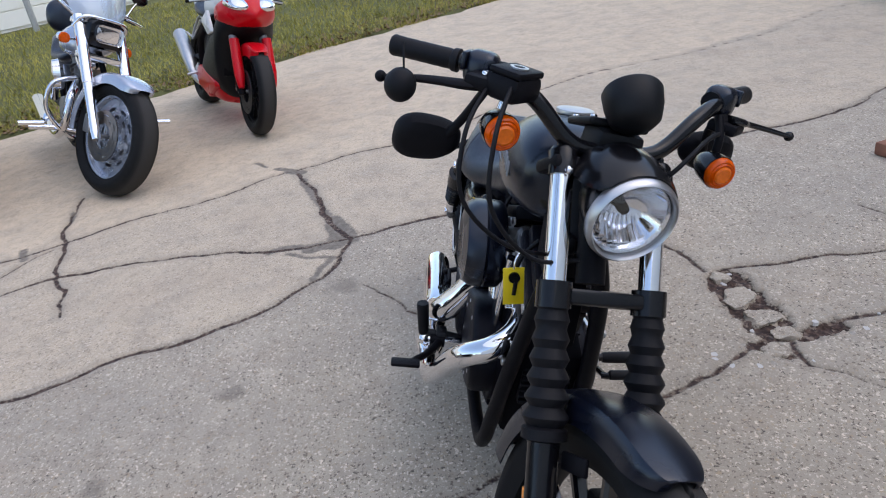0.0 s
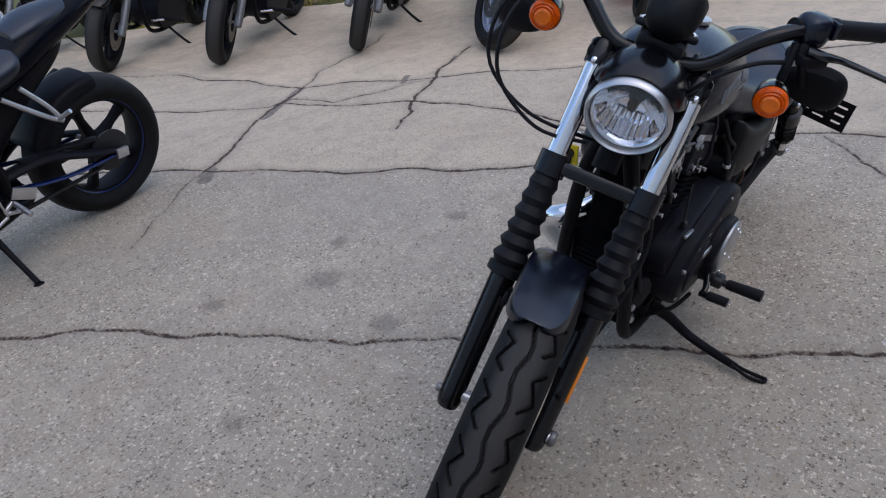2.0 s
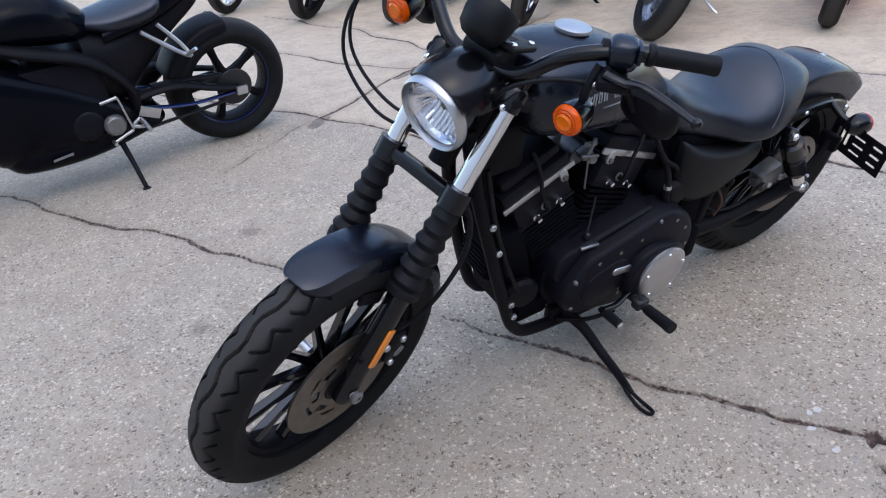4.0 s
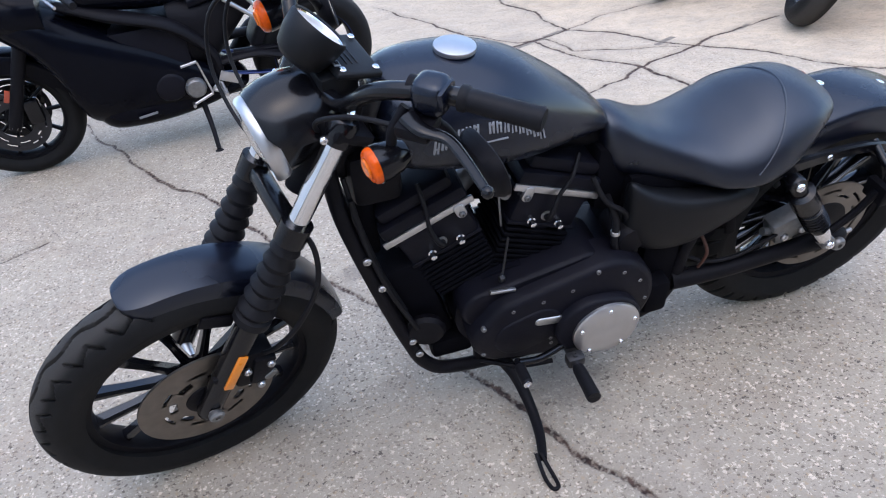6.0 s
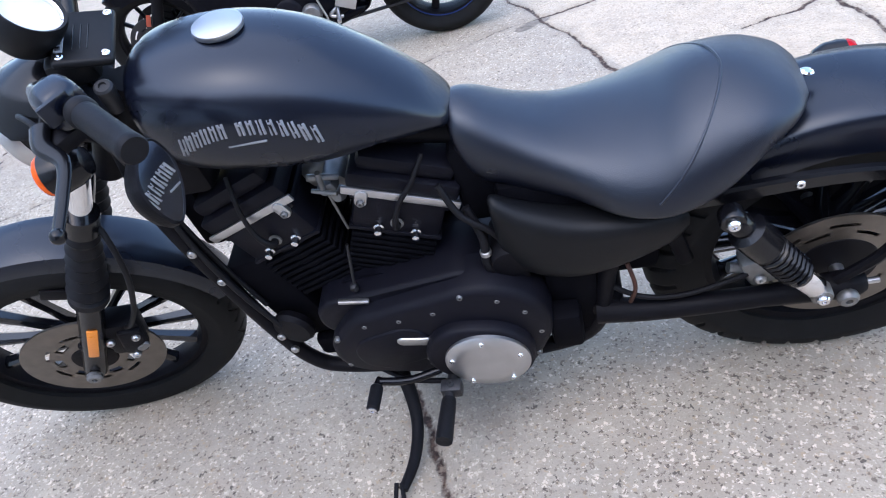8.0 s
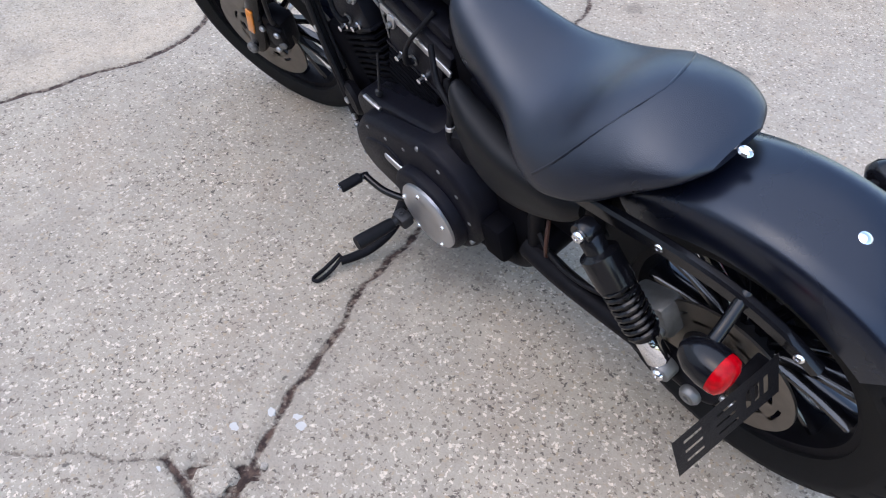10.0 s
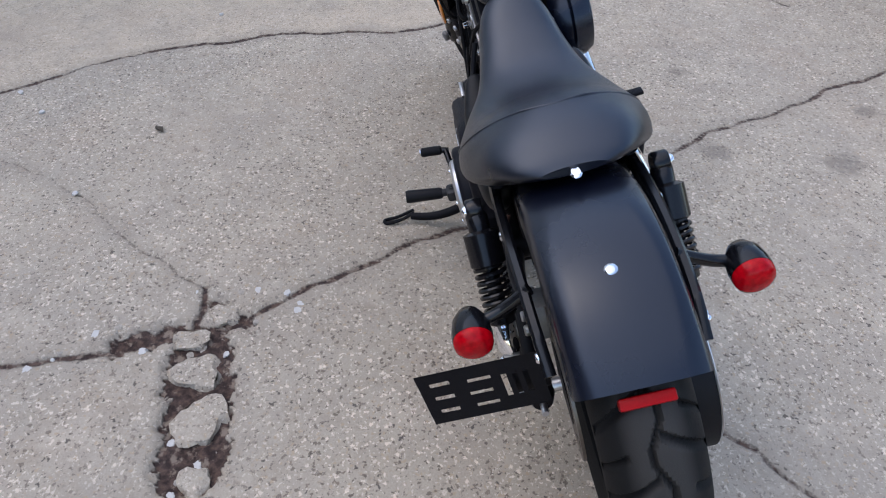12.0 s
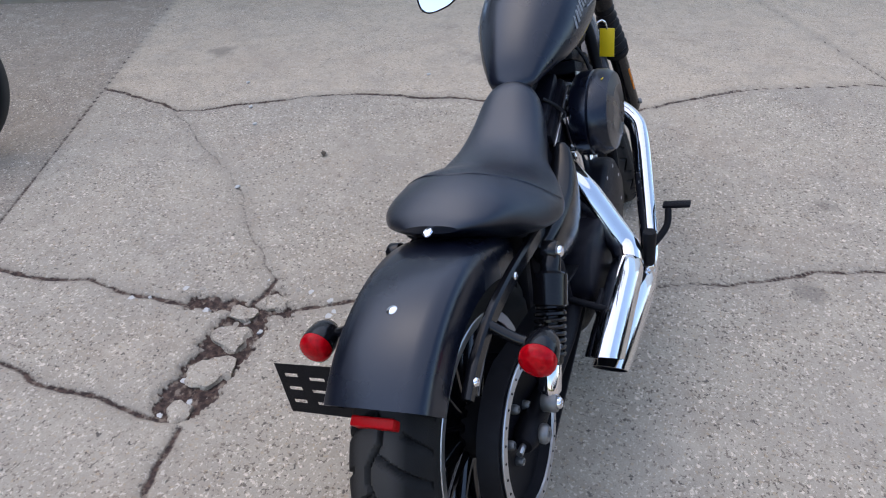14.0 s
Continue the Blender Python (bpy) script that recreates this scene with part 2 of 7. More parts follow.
def mesh_of(name, bm, material):
    finish(bm)
    me = bpy.data.meshes.new(name)
    bm.to_mesh(me)
    bm.free()
    me.materials.append(material)
    return me


def part(name, bm, material, parent=None, label=""):
    ob = new(name, mesh_of(name, bm, material))
    ob.parent = parent
    if label:
        tagged(ob, label)
    return ob


def thing(name, m, label, category, group="", kind=""):
    ob = new(name)
    ob.empty_display_size = 0.1
    ob.matrix_basis = m
    return tagged(ob, label, category, group, kind)


def join(*bms):
    out = bms[0]
    for o in bms[1:]:
        me = bpy.data.meshes.new("tmp")
        o.to_mesh(me)
        o.free()
        out.from_mesh(me)
        bpy.data.meshes.remove(me)
    return out


def moved(bm, m):
    bmesh.ops.transform(bm, matrix=m, verts=bm.verts)
    return bm


def loft(rings, caps=True, closed=False):
    bm = bmesh.new()
    vs = [[bm.verts.new(p) for p in r] for r in rings]
    n = len(vs[0])
    pairs = list(zip(vs, vs[1:])) + ([(vs[-1], vs[0])] if closed else [])
    for a, b in pairs:
        for i in range(n):
            j = (i + 1) % n
            bm.faces.new((a[i], a[j], b[j], b[i]))
    if caps and not closed:
        bm.faces.new(vs[0][::-1])
        bm.faces.new(vs[-1])
    return bm


def curve(pts, per=6):
    """Points of a smooth line through pts."""
    P = [Vector(p) for p in pts]
    out = []
    for i in range(len(P) - 1):
        a, b, c, d = P[max(i - 1, 0)], P[i], P[i + 1], P[min(i + 2, len(P) - 1)]
        for k in range(per):
            t = k / per
            out.append(0.5 * (2 * b + (c - a) * t + (2 * a - 5 * b + 4 * c - d) * t * t + (3 * b - a - 3 * c + d) * t ** 3))
    return out + [P[-1]]


def sweep(pts, r, n=10, per=6, flat=1.0):
    """A tube along a smooth line; r a number or one per given point; flat squeezes it along its second axis."""
    P = curve(pts, per) if per > 1 and len(pts) > 2 else [Vector(p) for p in pts]
    rs = [r] * len(P) if isinstance(r, (int, float)) else list(np.interp(np.linspace(0, 1, len(P)), np.linspace(0, 1, len(r)), r))
    t0 = (P[1] - P[0]).normalized()
    u = t0.orthogonal().normalized() if abs(t0.z) > 0.9 else t0.cross(Vector((0, 0, 1))).normalized()
    rings = []
    for i, p in enumerate(P):
        t = (P[min(i + 1, len(P) - 1)] - P[max(i - 1, 0)]).normalized()
        u = (u - t * u.dot(t)).normalized()
        v = t.cross(u)
        rings.append([p + u * rs[i] * math.cos(a) + v * rs[i] * flat * math.sin(a) for a in np.linspace(0, 2 * math.pi, n, endpoint=False)])
    return loft(rings)


def rod(a, b, r, r2=None, n=14):
    return sweep([a, b], [r, r if r2 is None else r2], n, 1)


def strap(pts, heights, thick):
    """A flat bar on edge along a smooth line, with rounded rims."""
    P = curve(pts, 5)
    hs = np.interp(np.linspace(0, 1, len(P)), np.linspace(0, 1, len(heights)), heights)
    rings = []
    for i, q in enumerate(P):
        t = (P[min(i + 1, len(P) - 1)] - P[max(i - 1, 0)]).normalized()
        side = Vector((-t.y, t.x, 0)).normalized()
        up = t.cross(side)
        h, w = hs[i] / 2, thick / 2
        rings.append([q + side * a * w + up * b * h for a, b in ((1, 0.7), (0.5, 1), (-0.5, 1), (-1, 0.7), (-1, -0.7), (-0.5, -1), (0.5, -1), (1, -0.7))])
    return loft(rings)


def lathe(profile, at, axis, n=32, closed=False, ang=None):
    """profile: (radius, distance along axis). Turned round the axis through at."""
    ax = Vector(axis).normalized()
    u = ax.orthogonal().normalized()
    v = ax.cross(u)
    at = Vector(at)
    rings = []
    for r, d in profile:
        rings.append([at + ax * d + (u * math.cos(a) + v * math.sin(a)) * max(r, 1e-4) for a in np.linspace(0, 2 * math.pi, n, endpoint=False)])
    return loft(rings, caps=not closed, closed=closed)


def box(c, size, bevel=0.004, m=None, seg=2):
    bm = bmesh.new()
    bmesh.ops.create_cube(bm, size=1, matrix=Matrix.Translation(c) @ (m or Matrix()) @ Matrix.Diagonal((*size, 1)))
    if bevel:
        bmesh.ops.bevel(bm, geom=bm.edges[:], offset=bevel, segments=seg, affect="EDGES", profile=0.5)
    return bm


def ball(c, r, scale=(1, 1, 1), m=None, seg=16):
    bm = bmesh.new()
    bmesh.ops.create_uvsphere(bm, u_segments=seg, v_segments=max(6, seg // 2), radius=r, matrix=Matrix.Translation(c) @ (m or Matrix()) @ Matrix.Diagonal((*scale, 1)))
    return bm


def body(sections, n=28, per=5):
    """A rounded body along x. sections: x, y centre, half width, top, bottom, height of the widest line, roundness."""
    S = np.array(sections, float)
    t = np.arange(len(S))
    tt = np.linspace(0, len(S) - 1, (len(S) - 1) * per + 1)
    cols = []
    for c in range(S.shape[1]):
        p = [Vector((v, 0, 0)) for v in S[:, c]]
        cols.append([q.x for q in curve(p, per)])
    rings = []
    for x, yc, hw, zt, zb, zm, p in zip(*cols):
        ring = []
        for a in np.linspace(0, 2 * math.pi, n, endpoint=False):
            ca, sa = math.cos(a), math.sin(a)
            y = hw * math.copysign(abs(ca) ** (2 / p), ca)
            h = (zt - zm) if sa > 0 else (zm - zb)
            ring.append(Vector((x, yc + y, zm + h * math.copysign(abs(sa) ** (2 / p), sa))))
        rings.append(ring)
    return loft(rings)


def hull_plate(circles, y0, y1, n=40, bevel=0.008):
    """A plate whose outline is the hull of circles (x, z, r), from y0 to y1."""
    pts = []
    for x, z, r in circles:
        for a in np.linspace(0, 2 * math.pi, n, endpoint=False):
            pts.append((x + r * math.cos(a), z + r * math.sin(a)))
    pts = sorted(set((round(a, 5), round(b, 5)) for a, b in pts))

    def half(seq):
        h = []
        for p in seq:
            while len(h) > 1 and (h[-1][0] - h[-2][0]) * (p[1] - h[-2][1]) - (h[-1][1] - h[-2][1]) * (p[0] - h[-2][0]) <= 0:
                h.pop()
            h.append(p)
        return h[:-1]

    o = half(pts) + half(pts[::-1])
    cx, cz = np.mean([p[0] for p in o]), np.mean([p[1] for p in o])

    def ring(y, inset):
        out = []
        for x, z in o:
            d = math.hypot(x - cx, z - cz)
            k = (d - inset) / d
            out.append(Vector((cx + (x - cx) * k, y, cz + (z - cz) * k)))
        return out

    s = 1 if y1 > y0 else -1
    return loft([ring(y0, 0), ring(y1 - s * bevel, 0), ring(y1 - s * bevel * 0.3, bevel * 0.35), ring(y1, bevel)])


def arc_guard(c, r, hw, skirt, a0, a1, thick=0.003, n=28, taper=0.0):
    """A mudguard round the wheel centre c, from angle a0 to a1 (degrees from forward, upwards)."""
    prof = [(-1.0, -skirt), (-1.0, -0.030), (-0.97, -0.016), (-0.88, -0.006), (-0.6, 0.0), (0, 0.003), (0.6, 0.0), (0.88, -0.006), (0.97, -0.016), (1.0, -0.030), (1.0, -skirt)]
    rings = []
    for i in range(n):
        k = (i / (n - 1)) ** (1.7 if taper else 1.0)
        a = radians(a0 + (a1 - a0) * k)
        w = hw * (1 - taper * (1 - math.sin(math.pi * (0.15 + 0.7 * k))))
        if taper:
            w *= 0.42 + 0.58 * math.sqrt(1 - (1 - min(1.0, k / 0.10)) ** 2)
        ring = []
        if taper:
            drop = 0.42 + 0.58 * math.sqrt(min(1.0, k / 0.12))
            ring = [(f * w, r + d * drop) for f, d in prof]
        else:
            ring = [(f * w, r + d) for f, d in prof]
        for f, d in prof[::-1]:
            ring.append((f * (w - thick), r + d * (drop if taper else 1) - (thick if abs(f) < 0.99 else 0)))
        rings.append([Vector((c[0] + q * math.cos(a), y, c[2] + q * math.sin(a))) for y, q in ring])
    return loft(rings)


def tyre(c, R, hw, rim, tread=False, n=64, m=25, pitches=26):
    """A tyre round the y axis. Tread blocks are cut by a zigzag groove and slanting side grooves."""
    if tread:
        n, m = 572, 85
    rings = []
    hgt = R - rim
    for i in range(n):
        th = 2 * math.pi * i / n
        ring = []
        for j in range(m):
            u = -1 + 2 * j / (m - 1)
            a = u * radians(128)
            y = hw * math.sin(a) / 1.0 if abs(a) < math.pi / 2 else math.copysign(hw * (1 - 0.35 * (abs(a) - math.pi / 2)), u)
            rr = R - hgt * 0.5 * (1 - math.cos(a)) * (1.0 if abs(a) < math.pi / 2 else 1.0) * 1.22
            if tread and abs(u) < 0.62:
                pitch = th * pitches / (2 * math.pi)
                zig = (0.035 if pitches >= 20 else 0.055) * max(-0.6, min(0.6, abs((pitch % 1) - 0.5) * 4 - 1)) / 0.6
                g = min(1.0, max(0.0, (0.034 - abs(u - zig)) / 0.024))
                q = (pitch + (0.5 if u < 0 else 0)) % 1
                w = abs(u)
                if pitches < 20:
                    # long grooves that sweep from the middle to the shoulder, short ones between
                    if 0.04 < w < 0.60:
                        g = max(g, min(1.0, max(0.0, (0.070 - abs(q - (0.20 + 0.75 * w ** 0.8))) / 0.04)))
                    q2 = (q + 0.5) % 1
                    if 0.26 < w < 0.60:
                        g = max(g, min(1.0, max(0.0, (0.055 - abs(q2 - (0.25 + 0.70 * w ** 0.8))) / 0.04)))
                else:
                    # thin hooked grooves along each shoulder
                    if q < 0.80:
                        bend = np.interp(q, (0.0, 0.22, 0.56, 0.80), (0.20, 0.38, 0.22, 0.42))
                        g = max(g, min(1.0, max(0.0, (0.034 - abs(w - bend)) / 0.020)))
                rr -= 0.011 * g
            ring.append(Vector((c[0] + rr * math.cos(th), c[1] + y, c[2] + rr * math.sin(th))))
        rings.append(ring)
    # close the section on the inside
    full = []
    for r in rings:
        full.append(r)
    bm = loft(full, caps=False, closed=True)
    dust = bm.verts.layers.float.new("dust")
    for v in bm.verts:
        d = math.hypot(v.co.x - c[0], v.co.z - c[2])
        v[dust] = max(0.0, min(1.0, (d - R + 0.016) / 0.012))
    return bm


def cast_rim(c, rim, hw, hub):
    """A cast wheel without its spokes: barrel with lips, and hub."""
    r = rim
    prof = [(r + 0.006, -hw), (r + 0.004, -hw * 0.93), (r - 0.012, -hw * 0.85), (r - 0.018, -hw * 0.4), (r - 0.018, hw * 0.4), (r - 0.012, hw * 0.85), (r + 0.004, hw * 0.93), (r + 0.006, hw), (r + 0.012, hw * 0.9), (r + 0.004, 0), (r + 0.012, -hw * 0.9)]
    bm = lathe(prof, c, (0, 1, 0), 64, closed=True)
    hubp = [(hub * 0.35, -hw * 0.95), (hub * 0.8, -hw * 0.9), (hub, -hw * 0.6), (hub, hw * 0.6), (hub * 0.8, hw * 0.9), (hub * 0.35, hw * 0.95)]
    return join(bm, lathe(hubp, c, (0, 1, 0), 32))


def spoke(c, rim, hw, hub, a, width=0.011):
    d = Vector((math.cos(a), 0, math.sin(a)))
    s = Vector((-math.sin(a), 0, math.cos(a)))
    rings = []
    for q, w, h in ((hub * 0.8, width * 1.3, hw * 0.55), (hub * 1.5, width, hw * 0.42), (rim * 0.6, width * 0.75, hw * 0.36), (rim - 0.017, width * 0.95, hw * 0.45)):
        p = Vector(c) + d * q
        rings.append([p + s * w + Vector((0, h * 0.6, 0)), p + s * w * 0.4 + Vector((0, h, 0)), p - s * w * 0.4 + Vector((0, h, 0)), p - s * w + Vector((0, h * 0.6, 0)), p - s * w - Vector((0, h * 0.6, 0)), p - s * w * 0.4 - Vector((0, h, 0)), p + s * w * 0.4 - Vector((0, h, 0)), p + s * w - Vector((0, h * 0.6, 0))])
    return loft(rings)


def disc(c, r, inner, thick=0.005, slots=7, cuts=(0.36, 0.46, 0.60, 0.70)):
    """A brake disc with drilled slots left open, round the y axis."""
    n = 126
    bm = bmesh.new()
    radii = [inner, *[inner + (r - inner) * q for q in cuts], r]
    grid = []
    for rr in radii:
        row = []
        for y in (-thick / 2, thick / 2):
            row.append([bm.verts.new((c[0] + rr * math.cos(a), c[1] + y, c[2] + rr * math.sin(a))) for a in np.linspace(0, 2 * math.pi, n, endpoint=False)])
        grid.append(row)
    per = n // slots
    for k in range(len(radii) - 1):
        for i in range(n):
            j = (i + 1) % n
            hole = (k == 1 and (i % per) < per * 0.5) or (k == 3 and ((i + per // 2) % per) < per * 0.45)
            if hole:
                continue
            for y, flip in ((0, 1), (1, -1)):
                f = (grid[k][y][i], grid[k][y][j], grid[k + 1][y][j], grid[k + 1][y][i])
                bm.faces.new(f[::flip])
    for k in (0, len(radii) - 1):
        for i in range(n):
            j = (i + 1) % n
            bm.faces.new((grid[k][0][i], grid[k][0][j], grid[k][1][j], grid[k][1][i]))
    return bm


def bolt(at, axis, r=0.006, h=0.004):
    return lathe([(r * 0.9, -0.003), (r, 0), (r, h * 0.6), (r * 0.75, h), (r * 0.35, h), (r * 0.3, h * 0.5)], at, axis, 12)


# ---- the ground: one sheet to the horizon, with its cracks and the broken hole ----
CRACKS = [  # half width, points
    (0.0065, [(2.3, -4.4), (1.51, -2.80), (1.09, -1.86), (0.72, -1.18), (0.36, -0.48), (0.19, -0.08), (0.05, 0.19), (-0.06, 0.45), (-0.19, 0.69)]),
    (0.008, [(0.4, -3.7), (-0.15, -2.57), (-0.23, -2.35), (-0.45, -1.80), (-0.68, -1.28), (-0.82, -0.92), (-1.08, -0.65), (-1.23, -0.59), (-1.44, -0.56)]),
    (0.008, [(-1.15, -2.80), (-1.28, -2.25), (-1.44, -1.97), (-1.48, -1.38), (-1.41, -0.93), (-1.44, -0.56)]),
    (0.009, [(-1.44, -0.56), (-1.51, -0.36), (-1.55, -0.14), (-1.70, 0.45), (-2.11, 1.52), (-2.19, 1.92), (-2.6, 2.6)]),
    (0.008, [(-1.41, -2.89), (-1.70, -2.45), (-1.83, -2.15), (-2.09, -1.73), (-2.24, -1.36), (-2.49, -1.04), (-2.64, -0.75), (-2.72, -0.44), (-3.05, 0.1), (-3.61, 0.71), (-3.93, 1.66), (-4.9, 3.5)]),
    (0.012, [(-2.44, -0.98), (-2.1, -0.82), (-1.84, -0.75), (-1.60, -0.66), (-1.44, -0.56)]),
    (0.008, [(-2.54, -2.32), (-2.02, -2.21), (-1.51, -2.01), (-1.04, -1.76)]),
    (0.009, [(-0.236, -2.36), (-0.62, -2.55), (-1.0, -2.76), (-1.41, -2.89)]),
    (0.007, [(-1.05, -2.82), (-0.89, -3.15), (-0.73, -3.57), (-0.45, -4.6)]),
    (0.006, [(-1.05, -2.82), (-1.23, -2.77), (-1.26, -2.45), (-1.54, -2.28), (-1.78, -2.15)]),
    (0.002, [(0.45, -1.95), (0.25, -2.1), (-0.236, -2.36)]),
    (0.004, [(-1.41, -2.89), (-1.96, -3.09), (-2.7, -3.3)]),
    (0.008, [(-1.41, -2.89), (-1.43, -3.47), (-1.34, -4.3), (-1.19, -4.75), (-1.0, -5.6)]),
    (0.005, [(-0.72, 0.83), (-0.73, 1.12), (-0.72, 1.44), (-0.70, 2.7)]),
    (0.005, [(-1.62, 0.20), (-1.2, 0.58), (-0.98, 0.73), (-0.85, 0.79), (-0.74, 0.81)]),
    (0.009, [(0.90, 2.50), (0.81, 2.03), (1.00, 1.75), (1.16, 1.55), (1.30, 1.20), (1.38, 0.90), (1.38, 0.60), (1.36, 0.36), (1.47, 0.10), (1.62, -0.05), (1.90, -0.35), (2.12, -0.80), (2.22, -1.05), (2.41, -1.43), (2.8, -2.42), (3.4, -3.6)]),
    (0.0003, [(0.78, 2.01), (0.54, 1.68), (0.36, 1.42), (0.19, 1.25), (-0.01, 1.05), (-0.14, 0.91)]),
    (0.007, [(-0.34, 2.5), (-0.34, 1.46), (-0.33, 1.05), (-0.29, 0.93)]),
    (0.006, [(-0.19, 0.69), (-0.25, 0.78), (-0.31, 0.86)]),
    (0.006, [(-0.14, 0.91), (-0.22, 0.90), (-0.30, 0.92)]),
    (0.003, [(-0.59, -0.17), (-0.73, -0.28), (-0.86, -0.36), (-0.98, -0.47)]),
    (0.003, [(2.20, -1.05), (1.79, -1.27), (1.48, -1.42)]),
]
JOINTS = [(0.004, [(-1.1, 1.55), (-0.18, 2.0), (1.94, 3.03), (2.4, 3.25)]), (0.003, [(3.55, -0.40), (2.75, -0.80), (2.20, -1.08)])]
HOLES = [(0.072, [(-0.36, 0.885), (-0.50, 0.87), (-0.66, 0.862)]), (0.030, [(-0.30, 0.87), (-0.29, 0.98), (-0.32, 1.08)]), (0.022, [(-0.20, 0.87), (-0.27, 0.80)])]
STAINS = [(1.95, 0.83, 0.18), (-0.05, 0.12, 0.16), (-0.98, -0.55, 0.09), (-0.35, -0.85, 0.06), (0.25, -1.0, 0.08), (0.02, -1.15, 0.05), (0.35, -0.62, 0.06), (1.55, 2.3, 0.09), (0.55, -1.25, 0.05), (0.9, -0.7, 0.05)]

SILT = [(0.022, [(-1.40, -2.88), (-1.15, -2.79), (-0.90, -2.68)]), (0.035, [(-0.24, -2.33), (-0.14, -2.24)]), (0.020, [(-1.83, -2.33), (-1.70, -2.26)]), (0.014, [(-2.30, -2.28), (-2.15, -2.22)]), (0.05, [(-1.63, -0.66), (-1.51, -0.62), (-1.39, -0.63)]), (0.04, [(-1.70, -0.68), (-1.59, -0.63), (-1.42, -0.56)]), (0.045, [(-1.40, -0.64), (-1.40, -0.71), (-1.38, -0.74)]), (0.022, [(-1.40, -0.72), (-1.43, -0.84), (-1.40, -0.94)]), (0.012, [(-1.25, -0.60), (-1.29, -0.74), (-1.36, -0.85)]), (0.035, [(-2.51, -1.04), (-2.45, -0.96)]), (0.022, [(-2.58, -1.13), (-2.52, -1.03)]), (0.022, [(-2.32, -0.93), (-2.18, -0.88), (-2.08, -0.84)]), (0.014, [(-2.06, -0.84), (-1.89, -0.77), (-1.73, -0.70)]), (0.015, [(-1.25, -0.63), (-1.17, -0.67), (-1.08, -0.69)]), (0.012, [(-2.64, -1.21), (-2.75, -1.30)])]


def jag(pts, seed, rough=0.075):
    """Breaks a line into short crooked pieces."""
    rnd = random.Random(seed)
    P = [Vector((x, y, 0)) for x, y in pts]
    for _ in range(4):
        out = [P[0]]
        for a, b in zip(P, P[1:]):
            d = b - a
            if d.length > 0.05:
                s = Vector((-d.y, d.x, 0)) * rnd.uniform(-rough, rough)
                out.append((a + b) / 2 + s)
            out.append(b)
        P = out
    return P


def line_distance(X, Y, P, near):
    best = np.full(X.shape, 9.0)
    along = np.zeros(X.shape)
    for k, (a, b) in enumerate(zip(P, P[1:])):
        x0, x1 = min(a.x, b.x) - near, max(a.x, b.x) + near
        y0, y1 = min(a.y, b.y) - near, max(a.y, b.y) + near
        i0, i1 = np.searchsorted(X[0], (x0, x1))
        j0, j1 = np.searchsorted(Y[:, 0], (y0, y1))
        if i1 <= i0 or j1 <= j0:
            continue
        px, py = X[j0:j1, i0:i1] - a.x, Y[j0:j1, i0:i1] - a.y
        d = b - a
        t = np.clip((px * d.x + py * d.y) / max(d.length_squared, 1e-9), 0, 1)
        q = np.hypot(px - t * d.x, py - t * d.y)
        sub = best[j0:j1, i0:i1]
        hit = q < sub
        sub[hit] = q[hit]
        along[j0:j1, i0:i1][hit] = k
    return best, along


def axis_steps(lo, hi, fine):
    a = list(np.arange(lo, hi, fine))
    step, left, right = fine, [lo], [a[-1]]
    while left[-1] > -600:
        step *= 1.045
        left.append(left[-1] - step)
    step = fine
    while right[-1] < 600:
        step *= 1.045
        right.append(right[-1] + step)
    return np.array(left[:0:-1] + a + right[1:])


